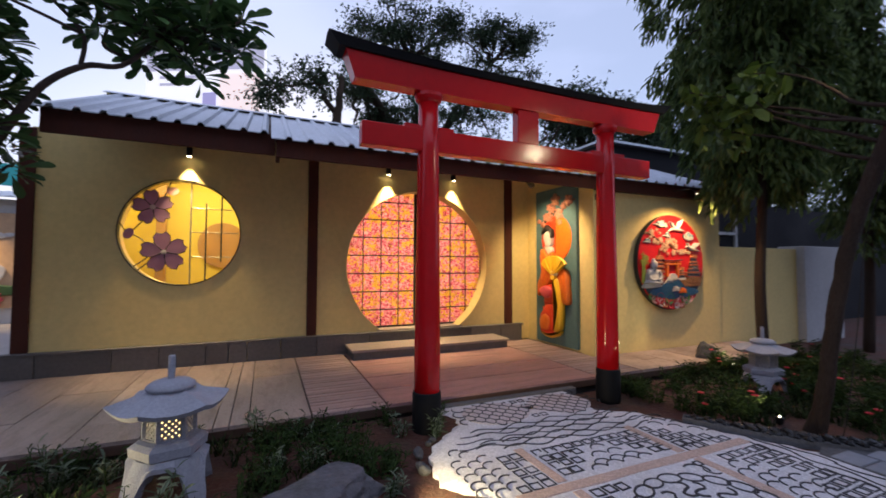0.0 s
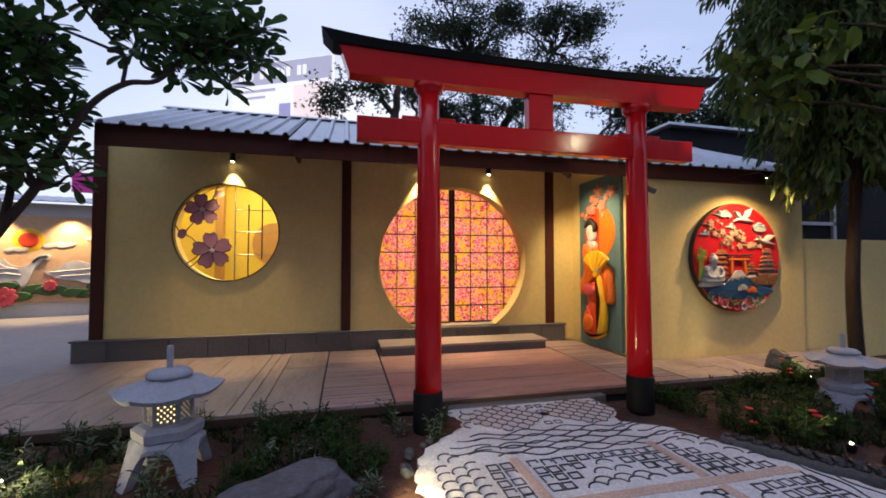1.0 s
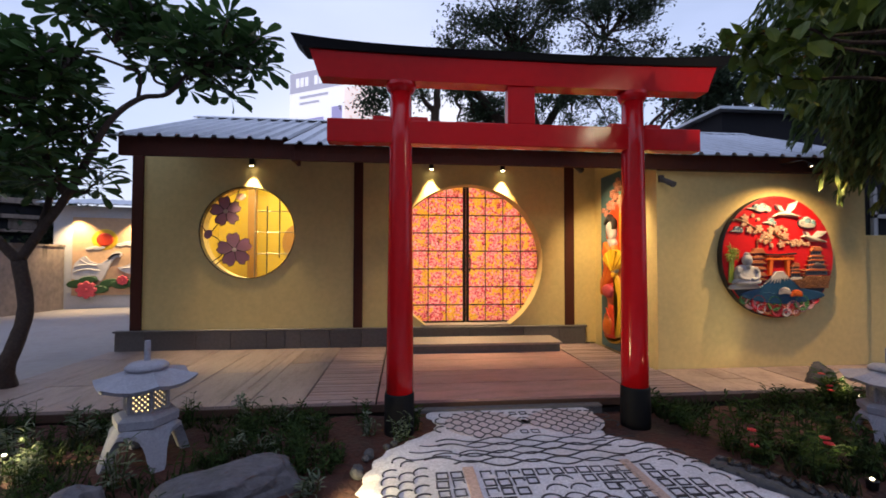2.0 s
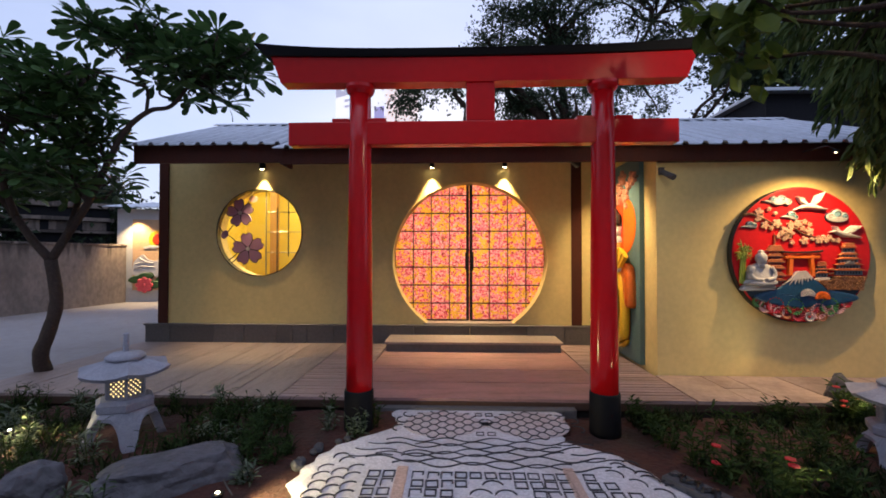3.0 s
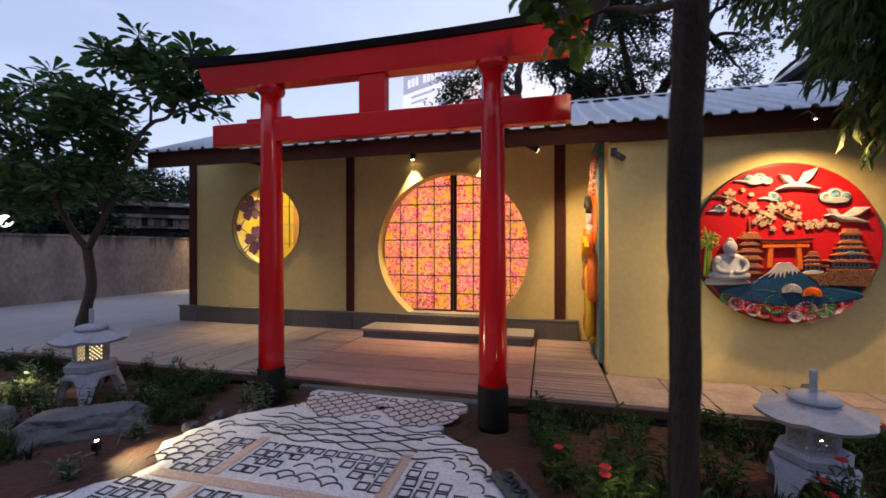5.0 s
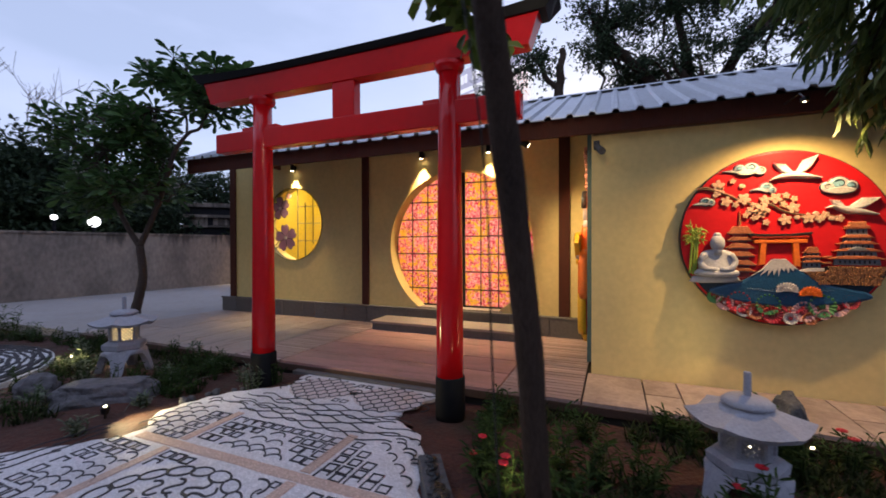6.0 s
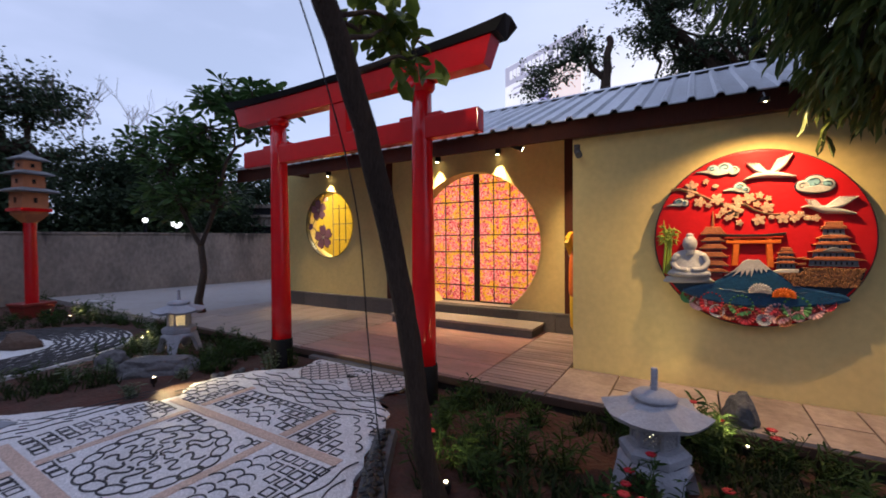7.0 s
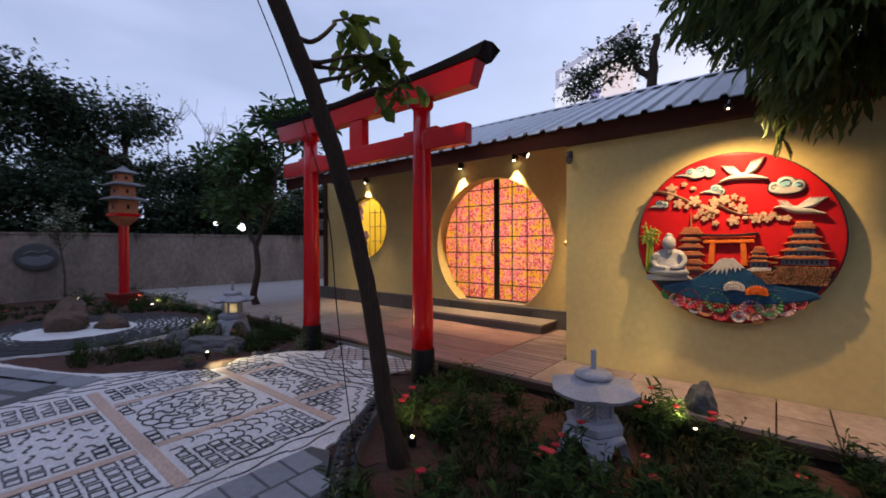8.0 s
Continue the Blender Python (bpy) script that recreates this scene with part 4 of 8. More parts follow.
lathe(bm, [(0.0, -0.08), (0.045, -0.08), (0.048, 0.06), (0.03, 0.075), (0.0, 0.075)], 16)
bmesh.ops.rotate(bm, verts=bm.verts, cent=(0, 0, 0), matrix=Euler((radians(25), radians(-60), 0)).to_matrix())
bmesh.ops.translate(bm, verts=bm.verts, vec=(0.04, -0.02, -0.01))
part("head", bm, "metal", track, smooth=False)
bm = B()
lathe(bm, [(0.0, -0.088), (0.03, -0.088), (0.03, -0.082), (0.0, -0.082)], 14)
bmesh.ops.rotate(bm, verts=bm.verts, cent=(0, 0, 0), matrix=Euler((radians(25), radians(-60), 0)).to_matrix())
bmesh.ops.translate(bm, verts=bm.verts, vec=(0.04, -0.02, -0.01))
part("lens", bm, "bulb", track)
cctv = thing("security_camera", "small dark bullet camera on the bay's corner", "camera", pose(5.02, 4.99, 2.42))
bm = B()
box(bm, -0.03, 0.03, -0.02, 0.018, 0.03, 0.12, 0.004)
part("bracket", bm, "dark_stone", cctv)
bm = B()
tube(bm, [(0.0, -0.03, 0.06), (0.04, -0.12, 0.0), (0.06, -0.17, -0.03)], [0.03, 0.036, 0.036], 10)
part("body", bm, "dark_stone", cctv, smooth=False)

# ---- torii ----
TX, TY = 2.805, 3.68
torii = thing("torii", "glossy red wooden torii gate with a black curved top beam", "gate", pose(TX, TY, 0))
for s in (-1, 1):
    bm = B()
    lathe(bm, [(0.118, 0.27), (0.117, 0.6), (0.108, 1.6), (0.098, 2.5), (0.094, 2.95)], 32, (s * 1.072, 0, 0))
    part("post", bm, "red", torii, smooth=True)
    bm = B()
    lathe(bm, [(0.129, -0.08), (0.131, 0.0), (0.128, 0.300), (0.122, 0.317)], 32, (s * 1.075, 0, 0))
    part("post_base", bm, "black", torii, "black-painted foot of the post", smooth=True)
    bm = B()
    lathe(bm, [(0.098, 2.925), (0.120, 2.95), (0.130, 2.975), (0.130, 3.005), (0.12, 3.0105)], 32, (s * 1.072, 0, 0))
    part("collar", bm, "red", torii, smooth=False)
    for t in (-1, 1):
        bm = B()
        xx = s * 1.075 + t * 0.165
        box(bm, xx - 0.075, xx + 0.075, -0.048, 0.048, 2.673, 2.71, 0.006)
        part("wedge", bm, "red", torii)
bm = B()
box(bm, -1.70, 1.70, -0.062, 0.062, 2.470, 2.675, 0.010)
part("tie_beam", bm, "red", torii)
bm = B()
box(bm, -0.125, 0.125, -0.055, 0.055, 2.676, 3.012, 0.008)
part("strut", bm, "red", torii)


def sweep(sections):
    """A beam skinned through cross-sections, its long edges rounded."""
    bm = B()
    loft(bm, sections)
    edges = [e for e in bm.edges if e.calc_face_angle(0) > 0.6]
    bmesh.ops.bevel(bm, geom=edges, offset=0.007, segments=2, affect="EDGES")
    return bm


# top beam: level below, its upper edge rising a little; ends cut on the slant
sections = []
for i in range(41):
    s = -1 + 2 * i / 40
    up = 0.028 * abs(s) ** 2.6
    lo, hi = 1.765 * s, 1.845 * s
    sections.append([(lo, -0.075, 3.012 + 0.35 * up), (lo, 0.075, 3.012 + 0.35 * up), (hi, 0.09, 3.222 + up), (hi, -0.09, 3.222 + up)])
part("top_beam", sweep(sections), "red", torii)
# black cap: thin in the middle, flaring up and thickening towards the tips
sections = []
for i in range(41):
    s = -1 + 2 * i / 40
    up, tip = 0.028 * abs(s) ** 2.6, 0.045 * abs(s) ** 4
    lo, hi = 1.90 * s, 1.99 * s
    sections.append([(lo, -0.115, 3.225 + up), (lo, 0.115, 3.225 + up), (hi, 0.14, 3.280 + up + tip), (hi, 0.0, 3.312 + up + tip), (hi, -0.14, 3.280 + up + tip)])
part("cap_beam", sweep(sections), "black", torii, "black curved cap of the gate")

# ---- stone lanterns ----


def stone_lantern(m, lit, label):
    """A snow-viewing lantern: arched legs, hexagonal platform, latticed fire box, wide hexagonal roof, knob and stem."""
    lan = thing("stone_lantern", label, "garden lantern", m, "stone lanterns")
    hexa = [radians(60 * k + 12) for k in range(6)]

    def six(r, z, lift=0.0):
        pts = []
        for k in range(6):
            a, b = hexa[k], hexa[k] + radians(60)
            for j in range(4):
                f = j / 4
                p = Vector((math.cos(a), math.sin(a))).lerp(Vector((math.cos(b), math.sin(b))), f)
                corner = abs(1 - 2 * f)
                pts.append((p.x * r, p.y * r, z + lift * corner ** 2))
        return pts

    # four splayed legs joined by arches
    bm = B()
    n = 96
    outer, inner = [], []
    for i in range(n):
        a = 2 * math.pi * i / n
        arch = abs(math.sin(2 * a))
        low = 0.0 if arch > 0.93 else 0.236 * max(0.0, 1 - (arch / 0.93) ** 5) ** 0.5
        outer.append((a, low))
    rings = [[], [], [], [], []]
    for a, low in outer:
        for ring, r, z in zip(rings, (0.292 - 0.28 * low, 0.228, 0.185, 0.14, 0.225 - 0.26 * low), (low, max(low + 0.03, 0.19), 0.285, 0.25, low + 0.005)):
            ring.append((r * math.cos(a), r * math.sin(a), z))
    loft(bm, [rings[0], rings[1], rings[2]], cap=False)
    loft(bm, [rings[2], rings[3], rings[4], rings[0]], cap=False)
    bmesh.ops.remove_doubles(bm, verts=bm.verts, dist=0.0005)
    part("base", bm, "lantern", lan)
    bm = B()
    loft(bm, [six(0.17, 0.262), six(0.215, 0.295), six(0.22, 0.35), six(0.185, 0.374), six(0.15, 0.38)])
    part("platform", bm, "lantern", lan)
    # fire box: corner posts, rails, lattice in every face
    box_ob = B()
    loft(box_ob, [six(0.145, 0.375), six(0.145, 0.392)])
    fire = part("fire_box", box_ob, "lantern", lan)
    bm = B()
    loft(bm, [six(0.145, 0.545), six(0.145, 0.562)])
    part("lintel", bm, "lantern", fire)
    for k in range(6):
        a = hexa[k]
        bm = B()
        tube(bm, [(0.135 * math.cos(a), 0.135 * math.sin(a), 0.390), (0.137 * math.cos(a), 0.137 * math.sin(a), 0.547)], 0.016, 6)
        part("corner_post", bm, "lantern", fire)
    for k in range(6):
        a, b = hexa[k], hexa[(k + 1) % 6]
        p, q = Vector((0.128 * math.cos(a), 0.128 * math.sin(a), 0)), Vector((0.128 * math.cos(b), 0.128 * math.sin(b), 0))
        bm = B()
        for j in range(-4, 8):
            for way in (1, -1):
                u0, u1 = j / 3.5, j / 3.5 + way * 1.2
                ends = []
                for u, z in ((u0, 0.385), (u1, 0.55)):
                    ends.append((u, z))
                (ua, za), (ub, zb) = ends
                t0 = max(0.0, min((0.03 - ua) / (ub - ua), (0.97 - ua) / (ub - ua)))
                t1 = min(1.0, max((0.03 - ua) / (ub - ua), (0.97 - ua) / (ub - ua)))
                if t1 - t0 > 0.08:
                    pa, pb = p.lerp(q, ua + (ub - ua) * t0), p.lerp(q, ua + (ub - ua) * t1)
                    tube(bm, [(pa.x, pa.y, za + (zb - za) * t0), (pb.x, pb.y, za + (zb - za) * t1)], 0.0085, 4)
        part("lattice", bm, "lantern", fire)
    bm = B()
    if lit:
        loft(bm, [[(0.112 * math.cos(a), 0.112 * math.sin(a), z) for a in hexa] for z in (0.393, 0.544)])
        part("diffuser", bm, "lit_paper", fire, "glowing warm diffuser")
    else:
        bmesh.ops.create_uvsphere(bm, u_segments=10, v_segments=8, radius=0.011, matrix=Matrix.Translation((0.02, -0.09, 0.46)))
        part("bulb", bm, "bulb", fire, "single small bulb")
    # roof with raised corners
    bm = B()
    loft(bm, [six(0.15, 0.556), six(0.325, 0.560, 0.028), six(0.345, 0.588, 0.034), six(0.23, 0.640, 0.012), six(0.10, 0.69), six(0.08, 0.692)])
    part("roof", bm, "lantern", lan)
    bm = B()
    lathe(bm, [(0.0, 0.672), (0.115, 0.676), (0.14, 0.692), (0.14, 0.708), (0.11, 0.732), (0.035, 0.745), (0.0, 0.746)], 24)
    part("cap", bm, "lantern", lan, smooth=True)
    bm = B()
    lathe(bm, [(0.021, 0.74), (0.021, 0.885), (0.018, 0.895), (0.0, 0.897)], 16)
    part("stem", bm, "lantern", lan, smooth=False)
    return lan


stone_lantern(pose(-0.17, 3.40, -0.05, 0, 0, 0), True, "grey granite snow-viewing lantern with lit lattice, in the weeds")
stone_lantern(pose(5.90, 3.24, -0.10, 0, 0, -15) @ Matrix.Diagonal((0.93, 0.93, 0.905, 1)), False, "grey granite snow-viewing lantern, unlit but for one bulb")
point("lantern_glow", (-0.17, 3.40, 0.42), 1.2, WARM, 0.04)

# ---- boundary, annex and neighbours ----
bw = thing("boundary_wall", "weathered grey-brown plastered boundary wall with dark streaks", "wall", pose(-7.85, 12.4, 0, 0, 0, 82), kind="structure")
bm = B()
box(bm, -24, 0.0, -0.18, 0.0, -0.1, 1.78, 0.01)
part("wall_body", bm, "concrete", bw)
bm = B()
x = -24.0
while x < 0:
    box(bm, x, min(x + 1.6, 0.0), -0.21, 0.03, 1.782, 1.84, 0.008)
    x += 1.62
part("coping", bm, "concrete", bw)

annex = thing("annex_wall", "pale plastered annex wall under a small metal roof", "wall", pose(-7.95, 12.35, 0, 0, 0, 13), kind="structure")
bm = B()
box(bm, 0, 5.2, 0.0, 0.25, -0.05, 2.95)
box(bm, 0, 0.25, 0.25, 3.0, -0.05, 2.95)
part("wall_body", bm, "white_wall", annex)
bm = B()
loft(bm, [[(-0.25 + 5.6 * i / 60, yy, 2.99 + 0.16 * (yy + 0.3) + (0.025 if i % 3 == 1 else 0)) for i in range(61)] + [(-0.25 + 5.6 * i / 60, yy, 2.97 + 0.16 * (yy + 0.3)) for i in range(60, -1, -1)] for yy in (-0.32, 2.6)])
part("roof_sheet", bm, "roof", annex)
mural = thing("mural_panel", "lit sand-coloured relief mural with red sun and lotus leaves", "mural", pose(-7.95, 12.35, 0, 0, 0, 13) @ pose(0.45, -0.002, 0.42))
bm = B()
box(bm, 0, 3.3, -0.05, 0, 0, 2.2, 0.01)
part("board", bm, "mural", mural)
bm = B()
pillow(bm, oval(0.76, 1.58, 0.20, 0.19, 0, 24), 0.05, 0.09)
part("sun_disc", bm, "vermilion", mural)
bm = B()
pillow(bm, oval(0.76, 1.58, 0.31, 0.30, 0, 24), 0.048, 0.058)
part("sun_halo", bm, "yellow", mural)
for u, v, a in ((0.53, 1.32, 0.24), (1.34, 1.44, 0.34), (2.2, 1.65, 0.34)):
    bm = B()
    for du, dv, rr in ((-0.55, 0, 0.4), (-0.1, 0.14, 0.5), (0.3, 0.02, 0.45), (0.7, 0.12, 0.3)):
        pillow(bm, oval(u + du * a, v + dv * a, rr * a, 0.16 * a, 8, 12), 0.05, 0.075)
    part("cloud", bm, "ivory", mural)


def wing_form(corners, ridges):
    """A plain white form with a swept outline and a few raised ridges."""
    bm = B()
    edge = [(p.x, p.y) for p in smooth_path([(u, v, 0) for u, v in corners + corners[:1]], 4)][:-1]
    rings = [[(u, -d, v) for u, v in edge] for d in (0.05, 0.085, 0.10)]
    loft(bm, rings)
    for line in ridges:
        tube(bm, [(p.x, -0.10, p.y) for p in smooth_path([(u, v, 0) for u, v in line], 4)], 0.022, 6)
    part("white_form", bm, "ivory", mural)


wing_form([(0.02, 0.48), (0.06, 0.84), (0.22, 1.05), (0.33, 1.10), (0.42, 0.98), (0.64, 0.90), (0.82, 1.00), (0.92, 1.16), (1.06, 1.24), (1.18, 1.18), (1.14, 1.08), (1.02, 1.06), (0.90, 0.86), (0.78, 0.54), (0.68, 0.40), (0.54, 0.56), (0.22, 0.44)],
          [[(0.08, 0.80), (0.30, 0.86), (0.60, 0.84)], [(0.08, 0.66), (0.34, 0.74), (0.64, 0.70)], [(0.22, 1.0), (0.36, 0.90), (0.52, 0.86)]])
wing_form([(1.08, 0.78), (1.34, 0.86), (1.50, 1.00), (1.74, 1.06), (2.00, 0.98), (2.20, 1.04), (2.40, 0.90), (2.30, 0.62), (2.0, 0.46), (1.74, 0.54), (1.50, 0.56), (1.22, 0.66)],
          [[(1.20, 0.76), (1.60, 0.80), (2.1, 0.86)], [(1.40, 0.66), (1.75, 0.68), (2.2, 0.72)]])
bm = B()
tube(bm, [(p.x, -0.105, p.y) for p in smooth_path([(0.86, 1.02, 0), (0.98, 1.14, 0), (1.14, 1.17, 0)], 5)], 0.03, 6)
part("dark_crest", bm, "medal_rim", mural)
rng = random.Random(5)
for k in range(13):
    bm = B()
    pillow(bm, oval(0.14 + 0.25 * k, 0.16 + 0.28 * rng.random(), 0.24, 0.12, rng.uniform(-15, 15), 14), 0.05, 0.09 + 0.05 * rng.random())
    part("lotus_leaf", bm, "deep_leaf", mural)
for u, v, r in ((0.38, 0.16, 0.25), (1.22, 0.42, 0.14), (2.2, 0.2, 0.2)):
    bm = B()
    blossom(bm, u, v, r, 0.10, 0.17, petals=8)
    part("lotus_flower", bm, "rose", mural)

sign = thing("magenta_sign", "small magenta and teal signboard beyond the annex roof", "sign", pose(-10.0, 22.0, 4.6, 0, 0, 20))
bm = B()
box(bm, -1.0, 0.35, -0.05, 0.05, 0, 0.9, 0.01)
part("board", bm, "sign", sign)
bm = B()
box(bm, 0.352, 1.9, -0.05, 0.05, 0, 0.9, 0.01)
part("board", bm, "sign_teal", sign, "teal half of the signboard")
bm = B()
box(bm, -0.06, 0.06, -0.04, 0.04, -4.8, 0.0)
part("mast", bm, "dark_wall", sign)

low_wall = B()
box(low_wall, 7.93, 10.45, 5.06, 5.26, -0.1, 1.80, 0.01)
plain("wall_low", "low ochre garden wall beside the bay", "wall", low_wall, "plaster")
bm = B()
box(bm, 10.46, 11.9, 4.92, 5.4, -0.1, 1.86, 0.015)
plain("wall_pier", "whitewashed pier ending the low wall", "wall", bm, "white_wall")
shed = thing("neighbour_shed", "dark shed with a pale window frame behind the low wall", "shed", pose(0, 0, 0))
bm = B()
box(bm, 8.3, 26.0, 6.6, 11.0, -0.1, 3.0)
part("wall_body", bm, "dark_wall", shed)
bm = B()
box(bm, 9.2, 17, 9.0, 13, 3.0, 4.95)
part("upper_wall", bm, "dark_wall", shed)
bm = B()
box(bm, 9.0, 17.2, 8.8, 13.2, 4.955, 5.02)
part("roof", bm, "roof", shed)
win = B()
for x0, x1, z0, z1 in ((10.0, 10.08, 1.7, 2.75), (10.95, 11.03, 1.7, 2.75), (10.0, 11.03, 2.2, 2.27), (10.0, 11.03, 1.66, 1.72)):
    box(win, x0, x1, 6.54, 6.597, z0, z1, 0.004)
part("window_frame", win, "white_wall", shed, "pale window frame")

house = thing("neighbour_house", "low grey house with pale floor bands beyond the boundary wall", "house", pose(-10.4, 12.3, 0, 0, 0, 45))
bm = B()
box(bm, -0.8, 1.7, 0.0, 2.5, -0.1, 3.05)
part("wall", bm, "dark_wall", house)
for z0, z1, x0 in ((3.055, 3.22, -0.9), (2.62, 2.74, -0.85), (2.22, 2.30, -0.85)):
    bm = B()
    box(bm, x0, 1.8, -0.16, 2.6 if z0 > 3 else -0.002, z0, z1, 0.01)
    part("floor_band", bm, "concrete", house, "pale concrete band")
for x0 in (-0.6, 0.2, 1.0):
    bm = B()
    box(bm, x0, x0 + 0.6, -0.03, -0.002, 2.32, 2.60, 0.004)
    part("window", bm, "concrete", house)

# illuminated hoarding behind the building
hoard = thing("billboard", "brightly lit white hoarding with violet print behind the roof", "billboard", pose(-3.4, 29.9, 9.3, 0, 0, -27))
bm = B()
box(bm, -3.95, 3.95, -0.1, 0.1, 0, 6.1)
part("board", bm, "poster", hoard)
bars = [(-3.9, 3.9, 4.55, 6.05, "poster_head")]
bars += [(-3.3 + 0.42 * k, -3.3 + 0.42 * k + 0.26, 4.95, 5.60, "poster") for k in (0, 1, 2, 4, 5, 6, 7, 8, 9, 11, 12)]
bars += [(-3.0, -0.4, 4.05, 4.25, "poster_head"), (-3.0, -1.2, 3.6, 3.78, "poster_head"), (-2.9, -0.8, 1.0, 2.5, "poster_ink"), (-0.1, 0.8, 0.5, 3.1, "poster_ink"), (1.0, 3.7, 1.6, 4.3, "poster_dim"), (0.95, 3.6, 0.4, 1.45, "poster_gold")]
for x0, x1, z0, z1, mat in bars:
    bm = B()
    box(bm, x0, x1, -0.18 if mat == "poster" else -0.14, -0.145 if mat == "poster" else -0.105, z0, z1, 0.01)
    part("print_bar", bm, mat, hoard)
bm = B()
for xx in (-2.4, 2.4):
    box(bm, xx - 0.2, xx + 0.2, 0.12, 0.5, -9.5, 5.2)
part("mast", bm, "dark_wall", hoard)

# lamps far beyond the wall
for x, y, z, r in ((-9.5, 7.82, 2.19, 0.16), (-9.62, 6.90, 2.28, 0.08)):
    bm = B()
    bmesh.ops.create_uvsphere(bm, u_segments=12, v_segments=8, radius=r, matrix=Matrix.Translation((0, 0, 0)))
    far = thing("globe_lamp", "white globe light beyond the boundary wall", "street lamp", pose(x, y, z), "globe lamps")
    part("globe", bm, "far_lamp", far, smooth=True)
    bm = B()
    tube(bm, [(0, 0, -z - 0.1), (0, 0, -r)], 0.05, 8)
    part("pole", bm, "dark_wall", far)

# pagoda lamp post
pag = thing("pagoda_post", "red post carrying a three-tiered orange pagoda in a planter", "garden ornament", pose(-5.8, 3.2, 0.0, 0, 0, 12) @ Matrix.Diagonal((0.93, 0.93, 0.95, 1)))
bm = B()
lathe(bm, [(0.34, -0.05), (0.40, 0.22), (0.44, 0.24), (0.44, 0.29), (0.36, 0.30), (0.3, 0.27)], 4, turn=radians(45))
part("planter", bm, "brick_red", pag)
bm = B()
lathe(bm, [(0.12, 0.26), (0.115, 1.2), (0.11, 2.06)], 20)
part("post", bm, "red", pag, smooth=False)
bm = B()
lathe(bm, [(0.10, 2.03), (0.20, 2.12), (0.33, 2.24), (0.33, 2.31)], 4, turn=radians(45))
part("bracket", bm, "terracotta", pag)
bm = B()
lathe(bm, [(0.40, 2.30), (0.40, 2.37), (0.36, 2.38)], 4, turn=radians(45))
part("balcony", bm, "red", pag)
z = 2.38
for r, h in ((0.34, 0.36), (0.29, 0.30), (0.23, 0.24)):
    bm = B()
    lathe(bm, [(r, z), (r * 0.97, z + h)], 4, turn=radians(45))
    tier = part("tier", bm, "terracotta", pag)
    for k in range(4):
        a = radians(90 * k)
        bm = B()
        box(bm, -0.03, 0.03, -0.012, 0.012, z + h * 0.3, z + h * 0.62, 0.004)
        bmesh.ops.translate(bm, verts=bm.verts, vec=(0, -r * 0.705, 0))
        bmesh.ops.rotate(bm, verts=bm.verts, cent=(0, 0, 0), matrix=Matrix.Rotation(a, 3, "Z"))
        part("opening", bm, "black", tier)
    bm = B()
    lathe(bm, [(r * 1.02, z + h - 0.02), (r * 1.62, z + h - 0.005), (r * 1.60, z + h + 0.02), (r * 0.95, z + h + 0.085), (r * 0.8, z + h + 0.09)], 4, turn=radians(45))
    part("eave", bm, "grey_relief", pag, "weathered grey flared eave")
    z += h + 0.08
bm = B()
lathe(bm, [(0.20, z - 0.01), (0.05, z + 0.09), (0.0, z + 0.14)], 4, turn=radians(45))
part("finial", bm, "grey_relief", pag)

# ---- rocks and raked garden ----


def rock(name, at, size, mat, seed, label, flat=0.0, group=""):
    bm = B()
    bmesh.ops.create_icosphere(bm, subdivisions=4, radius=1.0)
    chance = random.Random(seed)
    faces = [(Vector((chance.gauss(0, 1), chance.gauss(0, 1), chance.gauss(0.2, 0.8))).normalized(), chance.uniform(0.62, 0.85)) for _ in range(12)]
    for v in bm.verts:
        p = v.co.copy()
        for way, far in faces:
            over = p.dot(way) - far
            if over > 0:
                p -= way * over * 0.9
        k = 1.12 + 0.16 * noise.noise(p * 1.3 + Vector((seed, 0, 0))) + 0.14 * noise.noise(p * 3.1 + Vector((0, seed, 0))) + 0.05 * noise.noise(p * 8 + Vector((0, 0, seed)))
        v.co = Vector((p.x * size[0], p.y * size[1], p.z * size[2])) * k
        if flat and v.co.z > flat:
            v.co.z = flat + 0.25 * (v.co.z - flat)
    bm.transform(pose(*at, 0, 0, seed * 37))
    return tagged(part(name, bm, mat), label, "rock", group)


rock("boulder", (0.69, 2.78, -0.01), (0.43, 0.32, 0.21), "rock", 1, "flat grey boulder half sunk in the weeds", 0.14, "garden boulders")
rock("boulder", (-0.10, 2.58, -0.02), (0.19, 0.17, 0.18), "rock", 2, "small grey boulder in the weeds", 0.0, "garden boulders")
rock("boulder", (6.42, 4.30, 0.13), (0.13, 0.12, 0.17), "dark_stone", 3, "dark rounded stone on the deck edge", 0.0, "garden boulders")
ZEN = (-2.3, 1.78)
zen = thing("raked_garden", "round bed of white sand ringed with black pebbles", "gravel garden", pose(*ZEN, -0.01), kind="structure")
bm = B()
lathe(bm, [(1.74, -0.08), (1.74, 0.015), (1.5, 0.025), (0.0, 0.03)], 72)
part("sand", bm, "sand_white", zen)
for k in range(13):
    r = 1.69 - 0.072 * k
    bm = B()
    pts = [((r + 0.012 * math.sin(a * 17 + 2.1 * k) + 0.008 * math.sin(a * 41 + k)) * math.cos(a), (r + 0.012 * math.sin(a * 17 + 2.1 * k) + 0.008 * math.sin(a * 41 + k)) * math.sin(a)) for a in (2 * math.pi * i / 180 for i in range(181))]
    ribbon(bm, pts, 0.058 if k % 3 else 0.040, 0.012, 0.036)
    part("pebble_ring", bm, "black_pebble", zen)
rock("boulder", (-2.55, 1.70, 0.13), (0.36, 0.30, 0.40), "brown_rock", 4, "pointed brown boulder on white sand", 0.0, "sand garden boulders")
